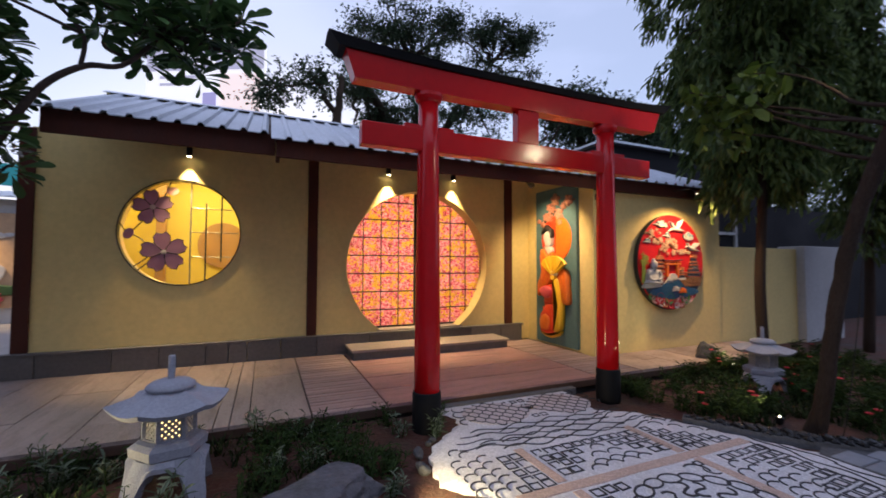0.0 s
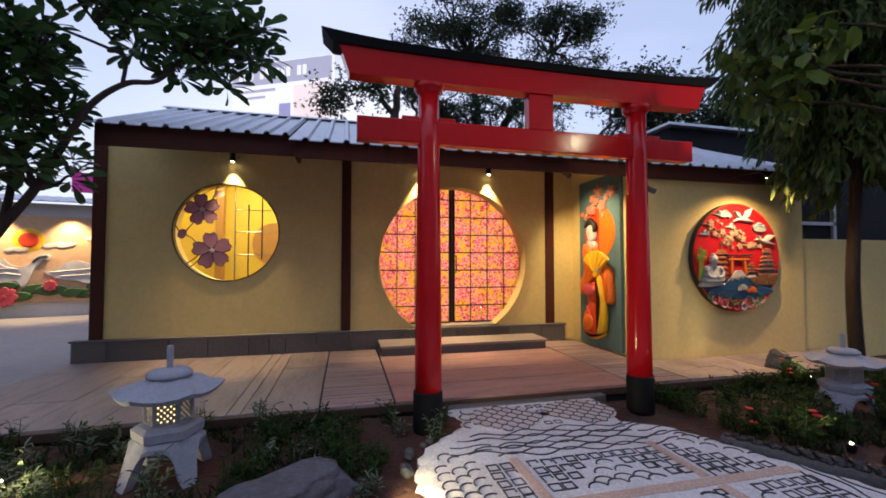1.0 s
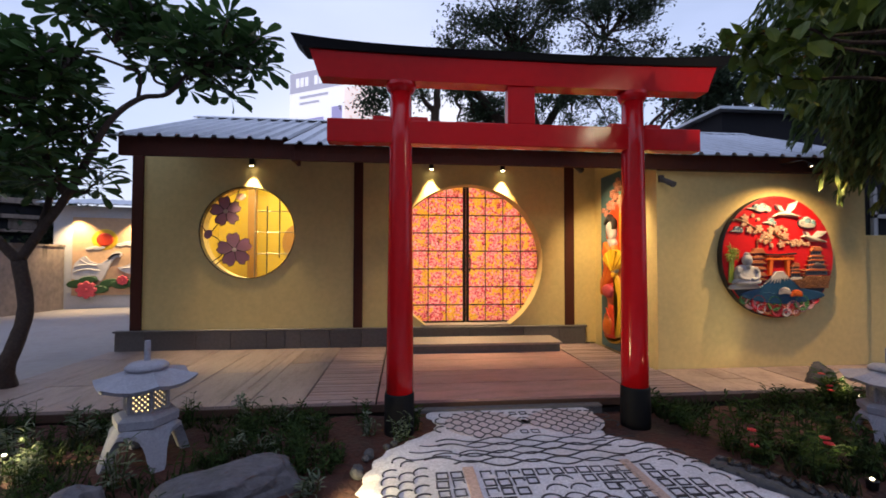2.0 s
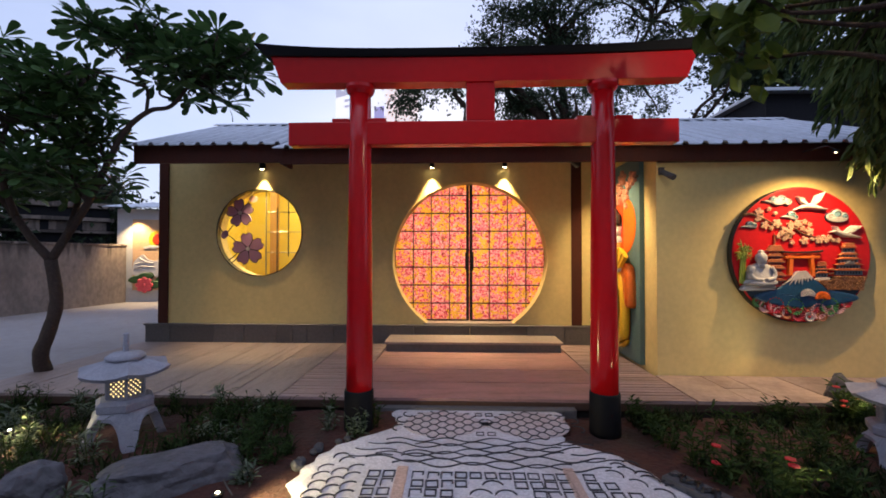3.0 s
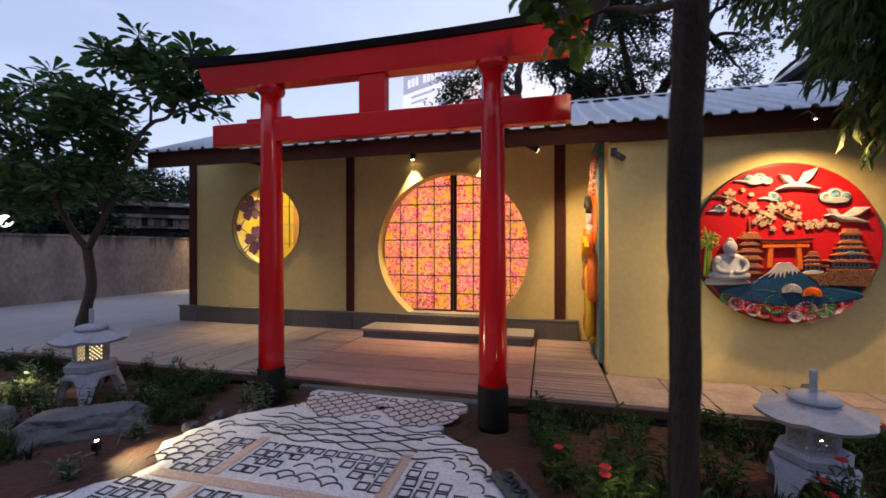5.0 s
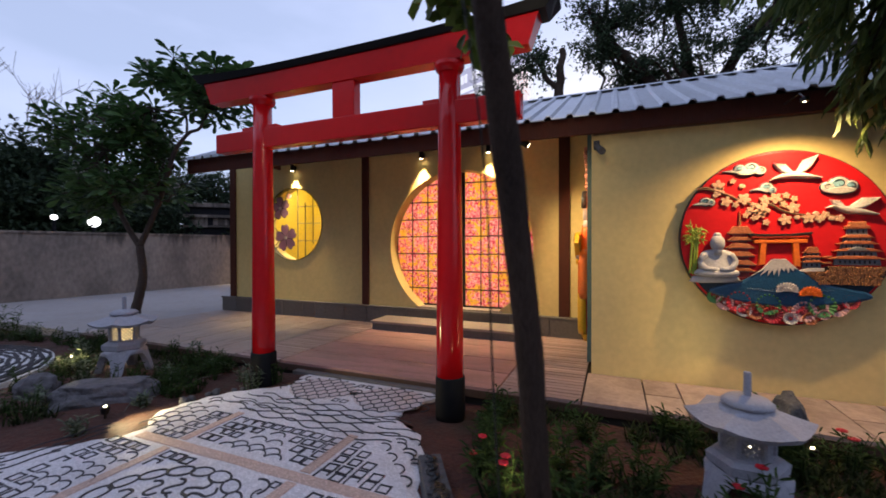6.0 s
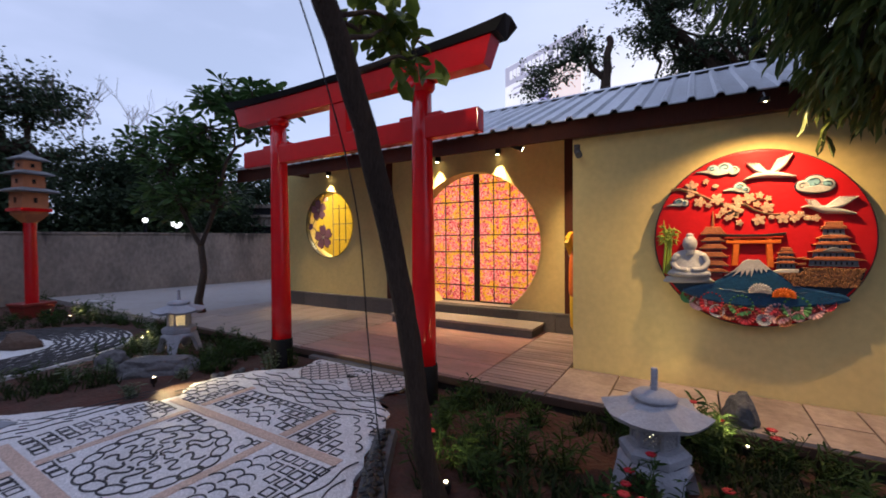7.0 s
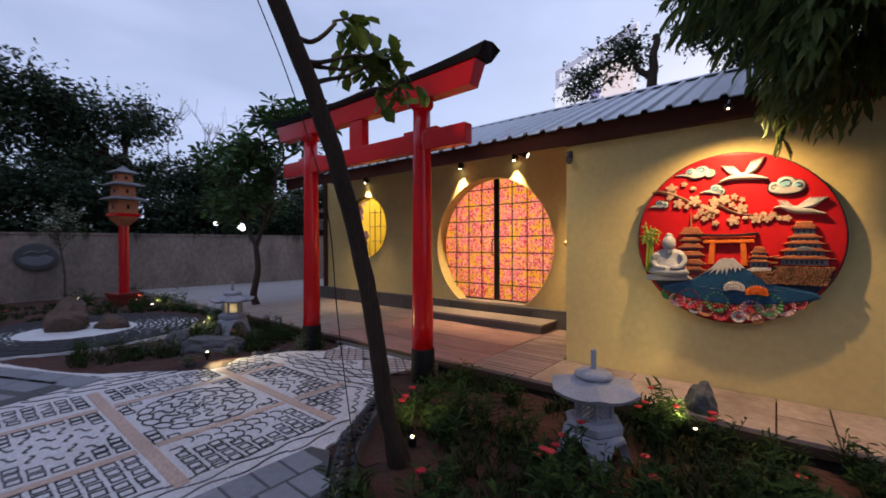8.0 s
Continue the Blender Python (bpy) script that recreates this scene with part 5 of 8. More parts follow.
rock("boulder", (-2.15, 2.20, 0.08), (0.30, 0.18, 0.15), "brown_rock", 6, "low brown boulder on white sand", 0.0, "sand garden boulders")

# ---- trees ----


def limb_points(a, b, bend, rng, n=5):
    a, b = Vector(a), Vector(b)
    out = []
    for i in range(n + 1):
        t = i / n
        p = a.lerp(b, t)
        if 0 < i < n:
            p += Vector((rng.uniform(-1, 1), rng.uniform(-1, 1), rng.uniform(-1, 1))) * bend
        out.append(p)
    return smooth_path(out, 4)


def limb(bm, a, b, r0, r1, bend, rng, seg=8):
    pts = limb_points(a, b, bend, rng)
    k = len(pts) - 1
    tube(bm, pts, [r0 + (r1 - r0) * i / k for i in range(k + 1)], seg)
    return pts


def plumeria():
    rng = random.Random(11)
    nr = np.random.default_rng(11)
    base = Vector((-2.50, 4.90, 0.0))
    tree = thing("plumeria_tree", "crooked plumeria tree with rosettes of long dark leaves", "tree", pose(*base))
    bm = B()
    fork = Vector((0.14, -0.02, 1.44))
    trunk = smooth_path([(-0.02, 0.06, -0.15), (0.01, 0.04, 0.06), (0.06, -0.05, 0.30), (0.17, -0.05, 0.60), (0.22, -0.02, 0.95), fork], 5)
    tube(bm, trunk, [0.092 - 0.032 * i / (len(trunk) - 1) for i in range(len(trunk))], 10)
    for v in bm.verts:
        v.co += 0.007 * noise.noise_vector(v.co * 9)
    part("trunk", bm, "dark_bark", tree, smooth=True)
    bm = B()
    tips = []

    def bough(pts, r0, r1):
        way = smooth_path(pts, 5)
        tube(bm, way, [r0 + (r1 - r0) * i / (len(way) - 1) for i in range(len(way))], 7)

    def sprays(n, centre, size, roots):
        """Twigs from the nearest root out to an uneven shell, each ending in a rosette."""
        for _ in range(n):
            for _ in range(30):
                d = Vector((rng.gauss(0, 1), rng.gauss(0, 1), rng.gauss(0.15, 0.9))).normalized() * rng.uniform(0.55, 1.0)
                e = Vector((centre[0] + size[0] * d.x, centre[1] + size[1] * d.y, centre[2] + size[2] * d.z))
                if all((e - t).length > 0.17 for t in tips):
                    break
            s = Vector(min(roots, key=lambda q: (Vector(q) - e).length))
            limb(bm, s, e, 0.019, 0.012, 0.05, rng, 5)
            tips.append(e)

    # two limbs from the fork, the far one running out into a long bare bough
    bough([fork, (-0.06, -0.05, 1.68), (-0.25, -0.08, 1.97), (-0.55, -0.15, 2.45), (-0.75, -0.2, 2.9)], 0.052, 0.026)
    bough([fork, (0.32, 0.02, 1.78), (0.58, 0.02, 2.17), (0.80, 0.02, 2.62), (1.02, 0.02, 3.03), (1.31, 0.03, 3.27), (1.59, 0.03, 3.33), (1.85, 0.02, 3.62)], 0.050, 0.020)
    bough([(1.28, 0.03, 3.25), (1.30, 0.0, 3.55), (1.05, 0.0, 3.85), (0.86, -0.02, 4.10)], 0.021, 0.013)
    bough([(1.30, 0.0, 3.55), (1.05, -0.10, 3.62), (0.8, -0.25, 3.66)], 0.017, 0.012)
    bough([(0.32, 0.02, 1.78), (0.22, 0.25, 2.3), (0.0, 0.35, 2.9)], 0.040, 0.022)
    bough([(-0.25, -0.08, 1.97), (-0.15, -0.35, 2.5), (0.05, -0.45, 3.0)], 0.038, 0.022)
    bough([(-0.25, -0.08, 1.97), (-0.8, 0.15, 2.3), (-1.2, 0.2, 2.7)], 0.036, 0.020)
    sprays(30, (2.02, 0.0, 3.84), (0.66, 0.48, 0.50), ((1.59, 0.03, 3.33), (1.85, 0.02, 3.62)))
    sprays(15, (1.10, -0.02, 4.25), (0.70, 0.42, 0.22), ((1.05, 0.0, 3.85), (0.86, -0.02, 4.10)))
    sprays(56, (-0.62, -0.05, 3.22), (1.32, 1.0, 0.92), ((-0.75, -0.2, 2.9), (0.0, 0.35, 2.9), (0.05, -0.45, 3.0), (-1.2, 0.2, 2.7)))
    sprays(15, (0.35, -0.05, 3.30), (0.55, 0.7, 0.55), ((0.8, -0.25, 3.66), (0.80, 0.02, 2.62), (0.0, 0.35, 2.9)))
    sprays(17, (0.25, 0.0, 2.52), (0.80, 0.7, 0.30), ((0.58, 0.02, 2.17), (0.22, 0.25, 2.3), (-0.15, -0.35, 2.5)))
    sprays(7, (0.72, -0.1, 3.50), (0.34, 0.45, 0.28), ((0.8, -0.25, 3.66), (1.05, 0.0, 3.85)))
    sprays(18, (-0.95, -0.1, 2.35), (0.60, 0.6, 0.35), ((-0.55, -0.15, 2.45), (-0.8, 0.15, 2.3)))
    part("branch", bm, "dark_bark", tree, smooth=True)
    places, ways, sizes = [], [], []
    for t in tips:
        turn = rng.uniform(0, 6.28)
        for k in range(20):
            a = turn + 2.4 * k
            places.append(t + Vector((0.02 * math.cos(a), 0.02 * math.sin(a), 0.03 - 0.006 * k)))
            ways.append((math.cos(a), math.sin(a), 0.85 - 0.072 * k + rng.uniform(-0.15, 0.15)))
            s = rng.uniform(0.21, 0.31)
            sizes.append((s, s * 1.2, s))
    scatter_mesh("crown", OBO_LEAF, OBO_FACES, places, turns_to(ways, nr), sizes, "plumeria", tree)
    fl = B()
    for t in tips[5::6]:
        for k in range(9):
            c = t + Vector((rng.uniform(-0.08, 0.08), rng.uniform(-0.08, 0.08), 0.14 + rng.uniform(-0.05, 0.06)))
            bmesh.ops.create_icosphere(fl, subdivisions=1, radius=0.016, matrix=Matrix.Translation(c))
    tagged(part("flower_cluster", fl, "ivory", tree, "small pale flower clusters"), kind="stuff")


plumeria()


def leaning_tree():
    rng = random.Random(3)
    nr = np.random.default_rng(3)
    tree = thing("leaning_tree", "slim leaning tree with a brown ridged trunk and broad leaves", "tree", pose(4.87, 2.26, -0.05))
    pts = smooth_path([(0.05, 0.06, -0.1), (0.035, -0.01, 0.2), (0.01, -0.075, 0.5), (-0.01, -0.15, 1.05), (-0.055, -0.30, 1.75), (-0.10, -0.54, 2.45), (-0.19, -0.87, 3.25), (-0.24, -1.18, 4.2), (-0.28, -1.5, 5.4)], 6)
    bm = B()
    n = len(pts) - 1
    tube(bm, pts, [0.092 - 0.031 * min(1, i / 7) - 0.012 * i / n for i in range(n + 1)], 14)
    for v in bm.verts:
        v.co += 0.010 * noise.noise_vector(v.co * 7)
    part("trunk", bm, "bark", tree, smooth=True)
    bm = B()
    places, ways, sizes = [], [], []
    starts = [(pts[int(n * f)], e) for f, e in ((0.64, (-0.55, 0.45, 3.12)), (0.66, (-0.62, 0.70, 3.25)), (0.62, (-0.46, 0.60, 2.95)), (0.65, (-0.70, 0.35, 3.05)), (0.67, (-0.45, 0.20, 3.25)), (0.85, (-0.3, -0.3, 4.6)), (0.95, (-0.9, -1.7, 4.9)), (0.92, (0.2, -0.9, 5.2)))]
    for s, e in starts:
        way = limb(bm, s, e, 0.018, 0.006, 0.05, rng, 5)
        for k in range(28):
            p = way[min(len(way) - 1, int(len(way) * (0.74 + 0.26 * rng.random())))] + Vector((rng.uniform(-0.12, 0.12), rng.uniform(-0.12, 0.12), rng.uniform(-0.14, 0.08)))
            places.append(p)
            ways.append((rng.uniform(-1, 1), rng.uniform(-1, 1), rng.uniform(-1.3, 0.2)))
            q = rng.uniform(0.12, 0.19)
            sizes.append((q, q * 1.55, q))
    tube(bm, pts[int(n * 0.5):], 0.03, 6)
    part("branch", bm, "bark", tree, smooth=True)
    # unseen upper crown, added high over the bed to shade the garden
    bm = B()
    for k in range(46):
        a, w = rng.uniform(0, 2 * math.pi), rng.random() ** 0.5
        e = Vector((0.5 + 2.3 * w * math.cos(a), -0.5 + 1.9 * w * math.sin(a), 6.9 + 0.9 * rng.random() - 0.3 * w))
        way = limb(bm, (-0.28, -1.5, 5.35), e, 0.022, 0.007, 0.15, rng, 5)
        for j in range(44):
            p = way[min(len(way) - 1, int(len(way) * (0.45 + 0.55 * rng.random())))] + Vector((rng.uniform(-0.28, 0.28), rng.uniform(-0.28, 0.28), rng.uniform(-0.2, 0.15)))
            places.append(p)
            ways.append((rng.uniform(-1, 1), rng.uniform(-1, 1), rng.uniform(-1.0, 0.2)))
            q = rng.uniform(0.15, 0.26)
            sizes.append((q, q * 1.6, q))
    part("bough", bm, "bark", tree, smooth=True)
    scatter_mesh("crown", LONG_LEAF, LONG_FACES, places, turns_to(ways, nr), sizes, "broad", tree)
    bm = B()
    drop = [(-0.28, -1.26, 4.2), (-0.235, -0.955, 3.25), (-0.155, -0.64, 2.45), (-0.12, -0.42, 1.75), (-0.115, -0.345, 1.05), (-0.10, -0.26, 0.35), (-0.09, -0.20, 0.06), (-0.04, -0.06, 0.03)]
    tube(bm, smooth_path(drop, 6), 0.0038, 6)
    part("cable", bm, "metal", tree, "thin black cable hanging beside the trunk", smooth=True)


leaning_tree()
flood = thing("floodlight", "small black floodlight clamped high on the leaning trunk, lit", "floodlight", look((4.80, 1.05, 3.46), (3.75, 3.6, 2.65)))
bm = B()
box(bm, -0.06, 0.06, -0.04, 0.04, 0.02, 0.075, 0.006)
back = (flood.matrix_basis.inverted() @ Vector((4.655, 1.29, 3.42)))
tube(bm, [(0, 0, 0.07), (0.5 * back.x, 0.5 * back.y - 0.05, 0.5 * back.z + 0.10), back], 0.012, 6)
part("body", bm, "metal", flood)
bm = B()
box(bm, -0.05, 0.05, -0.03, 0.03, 0.012, 0.0195)
part("lens", bm, "bulb", flood, "glowing lens")


def drooping_tree(base, height, radius, low, count, seed, label, sprigs=(), spread=0.0):
    """A mast tree: straight trunk, short drooping boughs clothed in narrow hanging leaves."""
    rng = random.Random(seed)
    nr = np.random.default_rng(seed)
    tree = thing("mast_tree", label, "tree", pose(*base), "mast trees")
    bm = B()
    pts = limb_points((0, 0, -0.15), (0.12, 0.05, height), 0.05, rng, 6)
    tube(bm, pts, [0.085 - 0.055 * i / (len(pts) - 1) for i in range(len(pts))], 10)
    part("trunk", bm, "bark", tree, smooth=True)
    bm = B()
    places, ways, sizes = [], [], []
    for k in range(count):
        f = (k + rng.random()) / count
        z = low + 0.35 + (height - low - 0.35) * f
        a = rng.uniform(0, 2 * math.pi)
        reach = radius * (0.55 + 0.45 * rng.random()) * min(1.0, 0.50 + 1.6 * f) * (1 - 0.3 * f)
        reach *= 1 + spread * max(0.0, -math.cos(a)) * max(0.0, z - 3.3) - 1.2 * spread * max(0.0, math.cos(a))
        tip = Vector((reach * math.cos(a), reach * math.sin(a), z - 0.25 - 0.5 * rng.random()))
        mid = Vector((0.5 * reach * math.cos(a), 0.5 * reach * math.sin(a), z + 0.05))
        way = smooth_path([(0, 0, z), mid, tip, tip + Vector((0.05 * math.cos(a), 0.05 * math.sin(a), -0.3))], 4)
        tube(bm, way, [0.014 - 0.010 * i / (len(way) - 1) for i in range(len(way))], 4)
        for q in way[2:]:
            for j in range(7):
                places.append(q + Vector((rng.uniform(-0.1, 0.1), rng.uniform(-0.1, 0.1), rng.uniform(-0.08, 0.05))))
                ways.append((0.5 * math.cos(a) + rng.uniform(-0.6, 0.6), 0.5 * math.sin(a) + rng.uniform(-0.6, 0.6), -1.0 + rng.uniform(-0.3, 0.7)))
                s = rng.uniform(0.15, 0.26)
                sizes.append((s, s * 0.55, s))
    for x, y, z in sprigs:
        way = smooth_path([(0.35 * x, 0.35 * y, z + 1.0), (0.8 * x, 0.8 * y, z + 0.75), (x, y, z + 0.35), (x, y, z)], 5)
        tube(bm, way, [0.012 - 0.008 * i / (len(way) - 1) for i in range(len(way))], 4)
        for q in way[6:]:
            for j in range(3):
                places.append(q)
                ways.append((rng.uniform(-0.6, 0.6), rng.uniform(-0.6, 0.6), -1.0 + rng.uniform(-0.2, 0.4)))
                s = rng.uniform(0.12, 0.20)
                sizes.append((s, s * 0.55, s))
    part("branch", bm, "bark", tree, smooth=True)
    scatter_mesh("crown", LONG_LEAF, LONG_FACES, places, turns_to(ways, nr), sizes, "ashoka", tree)


drooping_tree((7.60, 4.15, 0.0), 7.5, 1.18, 2.95, 380, 21, "mast tree with hanging narrow leaves before the bay", ((-0.68, 0.31, 2.28), (-0.60, 0.25, 2.45), (-0.35, 0.2, 2.6), (-0.15, 0.3, 2.62), (-0.45, 0.1, 2.7)), 0.36)
drooping_tree((10.45, 4.0, 0.0), 8.0, 0.72, 2.2, 130, 22, "mast tree with hanging narrow leaves by the white pier")


def wide_tree(name, base, trunks, blobs, leaf, count, seed, label, mat="far_leaf", bark="bark"):
    """A far tree: tapered trunk and limbs, crown of leafy sprays gathered in uneven masses."""
    rng = random.Random(seed)
    nr = np.random.default_rng(seed)
    tree = thing(name, label, "tree", pose(*base))
    bm = B()
    for a, b, r0, r1 in trunks:
        limb(bm, a, b, r0, r1, 0.12 * (Vector(b) - Vector(a)).length ** 0.5, rng, 8)
    places, ways, sizes = [], [], []
    for x, y, z, rx, ry, rz in blobs:
        n = max(6, int(count * (rx * ry * rz) ** 0.66))
        near = min(trunks, key=lambda s: (Vector(s[1]) - Vector((x, y, z))).length)
        limb(bm, near[1], (x, y, z), near[3], 0.02, 0.2, rng, 5)
        for k in range(n):
            d = Vector((rng.gauss(0, 1), rng.gauss(0, 1), rng.gauss(0, 1)))
            d = d.normalized() * (0.35 + 0.75 * rng.random() ** 0.6)
            spray = Vector((x + d.x * rx, y + d.y * ry, z + d.z * rz))
            if rng.random() < 0.10:
                tube(bm, [(x, y, z), spray], [0.02, 0.006], 4)
            drift = Vector((rng.uniform(-1, 1), rng.uniform(-1, 1), rng.uniform(-0.8, 0.5))).normalized()
            for j in range(11):
                places.append(spray + drift * leaf * 0.55 * j + Vector((rng.uniform(-1, 1), rng.uniform(-1, 1), rng.uniform(-1, 1))) * leaf * 0.5)
                ways.append((rng.uniform(-1, 1), rng.uniform(-1, 1), rng.uniform(-1, 0.7)))
                sizes.append(leaf * rng.uniform(0.7, 1.3))
    part("trunk", bm, bark, tree, smooth=True)
    scatter_mesh("crown", SMALL_LEAF, SMALL_FACES, places, turns_to(ways, nr), sizes, mat, tree)


def blobs_in(seed, n, x, y, z, size):
    rng = random.Random(seed)
    return [(rng.uniform(*x), rng.uniform(*y), rng.uniform(*z), rng.uniform(*size), rng.uniform(*size), rng.uniform(*size) * 0.6) for _ in range(n)]


wide_tree("rain_tree", (8.6, 22.0, 0), [((0, 0, -0.2), (-0.2, 0, 7.2), 0.55, 0.42), ((-0.2, 0, 7.0), (-4.0, -0.2, 11.6), 0.34, 0.16), ((-0.2, 0, 7.0), (3.2, 0.3, 11.8), 0.32, 0.14), ((-0.2, 0, 7.2), (-0.6, 0.6, 13.2), 0.30, 0.12), ((1.6, 0.2, 10.0), (4.6, 0.5, 14.2), 0.16, 0.08)],
          blobs_in(31, 62, (-4.4, 5.4), (-1.8, 2.2), (9.4, 17.0), (0.45, 0.95)) + blobs_in(37, 14, (4.0, 7.4), (-1.0, 1.5), (13.0, 17.5), (0.45, 0.9)) + blobs_in(36, 11, (-3.8, 0.5), (-0.5, 1.0), (8.0, 9.8), (0.45, 0.8)), 0.16, 128, 31, "huge dark rain tree with an open spreading crown behind the roof")
wide_tree("lopped_tree", (3.1, 18.0, 0), [((0, 0, -0.2), (-0.05, 0, 7.6), 0.36, 0.22), ((-0.05, 0, 7.5), (0.1, 0, 9.6), 0.20, 0.12), ((-0.05, 0, 7.6), (-0.9, 0, 9.2), 0.14, 0.07), ((-0.9, 0, 9.2), (-2.3, 0, 8.8), 0.07, 0.03)],
          [(-3.1, 0, 8.45, 0.42, 0.4, 0.42), (-2.65, 0.1, 8.95, 0.45, 0.4, 0.34), (-2.85, -0.1, 8.05, 0.40, 0.4, 0.34), (-2.3, 0, 8.5, 0.35, 0.4, 0.40), (-1.75, 0, 9.25, 0.45, 0.4, 0.36), (-1.2, 0.1, 9.7, 0.45, 0.4, 0.36), (-0.65, 0, 9.45, 0.36, 0.4, 0.36), (-1.05, -0.1, 8.95, 0.42, 0.4, 0.36), (-0.4, 0, 8.7, 0.25, 0.3, 0.25)], 0.17, 150, 33, "lopped tree with a bare stub and one leafy bough")
wide_tree("shade_tree", (12.5, 15.0, 0), [((0, 0, -0.2), (0, 0, 4.0), 0.3, 0.2), ((0, 0, 3.8), (-1.5, 0, 6.0), 0.15, 0.08), ((0, 0, 3.8), (2.0, 0, 6.2), 0.15, 0.08)],
          blobs_in(34, 30, (-0.8, 6.0), (-1.5, 1.5), (5.0, 8.9), (0.8, 1.4)), 0.17, 80, 34, "dark dense tree behind the neighbouring shed")
wide_tree("shade_tree", (21.0, 11.5, 0), [((0, 0, -0.2), (0, 0, 3.0), 0.3, 0.2), ((0, 0, 2.8), (-1.5, 0, 5.0), 0.15, 0.08), ((0, 0, 2.8), (2.0, 0, 5.2), 0.15, 0.08)],
          blobs_in(38, 34, (-4.5, 4.5), (-1.5, 1.5), (1.5, 7.0), (1.0, 1.7)), 0.20, 70, 38, "dark dense tree beyond the neighbouring shed")
wide_tree("tall_tree", (-15.5, 4.9, 0), [((0, 0, -0.2), (0.2, 0, 5.0), 0.3, 0.2), ((0.2, 0, 4.8), (-0.6, -1.0, 7.6), 0.15, 0.06), ((0.2, 0, 4.8), (0.6, 1.0, 7.0), 0.15, 0.06)],
          blobs_in(35, 40, (-1.6, 1.6), (-3.8, 2.3), (3.0, 8.0), (0.8, 1.3)), 0.19, 62, 35, "tall dark tree beyond the boundary wall")
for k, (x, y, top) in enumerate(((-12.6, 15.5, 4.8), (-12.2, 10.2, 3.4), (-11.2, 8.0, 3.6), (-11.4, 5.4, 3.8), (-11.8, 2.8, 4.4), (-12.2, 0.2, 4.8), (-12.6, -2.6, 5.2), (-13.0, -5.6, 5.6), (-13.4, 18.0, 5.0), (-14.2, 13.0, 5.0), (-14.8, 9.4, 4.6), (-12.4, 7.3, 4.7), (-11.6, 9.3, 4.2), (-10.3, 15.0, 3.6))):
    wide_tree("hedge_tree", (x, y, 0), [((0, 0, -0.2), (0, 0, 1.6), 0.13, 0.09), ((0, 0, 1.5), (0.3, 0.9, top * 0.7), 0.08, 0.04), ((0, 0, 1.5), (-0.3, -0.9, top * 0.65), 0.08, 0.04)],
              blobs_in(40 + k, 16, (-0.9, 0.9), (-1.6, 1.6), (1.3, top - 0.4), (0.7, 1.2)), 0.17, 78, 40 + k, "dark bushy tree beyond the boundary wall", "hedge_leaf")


def bare_tree():
    rng = random.Random(8)
    tree = thing("bare_tree", "leafless twiggy tree against the dusk sky", "tree", pose(-15.5, 7.5, 0))
    bm = B()

    def grow(a, way, length, r, depth):
        b = a + way * length
        tube(bm, limb_points(a, b, 0.05 * length, rng, 3), [r - 0.35 * r * i / 12 for i in range(13)], 4)
        if depth:
            for _ in range(3):
                w = (way + Vector((rng.uniform(-0.8, 0.8), rng.uniform(-0.8, 0.8), rng.uniform(-0.2, 0.6)))).normalized()
                grow(b, w, length * rng.uniform(0.6, 0.8), r * 0.6, depth - 1)

    grow(Vector((0, 0, -0.2)), Vector((0, 0, 1)), 3.3, 0.075, 4)
    part("trunk", bm, "grey_bark", tree)


bare_tree()

# unseen wall added to close the garden behind and dim the gate's reflections
bm = B()
box(bm, -16.0, 20.0, -7.6, -7.3, -0.1, 8.5, 0.02)
plain("wall_south", "unseen pale wall added behind the garden to screen off low sky", "wall", bm, "white_wall")

# ---- round relief on the bay ----
disc = thing("round_relief", "large round crimson relief of temples and a snow-capped mountain", "wall relief", pose(6.56, BLOCK_Y - 0.002, 1.505))
bm = B()
R = 0.785
rings = [[(k * R * math.cos(2 * math.pi * i / 96), -d, k * R * math.sin(2 * math.pi * i / 96)) for i in range(96)] for k, d in ((0.985, 0.0), (1.0, 0.01), (1.0, 0.070), (0.99, 0.080))]
loft(bm, rings)
part("backing", bm, "medal_rim", disc, "dark edge of the round panel")
bm = B()
rings = [[(k * R * math.cos(2 * math.pi * i / 96), -d, k * R * math.sin(2 * math.pi * i / 96)) for i in range(96)] for k, d in ((0.985, 0.080), (0.985, 0.084), (0.97, 0.086))]
loft(bm, rings)
part("field", bm, "medal_red", disc, "glossy crimson field")
F = 0.086


def soft_outline(pts, n=4):
    """A closed smooth curve through the corners given."""
    out = []
    m = len(pts)
    for i in range(m):
        p0, p1, p2, p3 = (Vector(pts[(i + k) % m]) for k in (-1, 0, 1, 2))
        for j in range(n):
            t = j / n
            out.append(tuple(0.5 * ((2 * p1) + (p2 - p0) * t + (2 * p0 - 5 * p1 + 4 * p2 - p3) * t * t + (3 * p1 - p0 - 3 * p2 + p3) * t ** 3)))
    return out


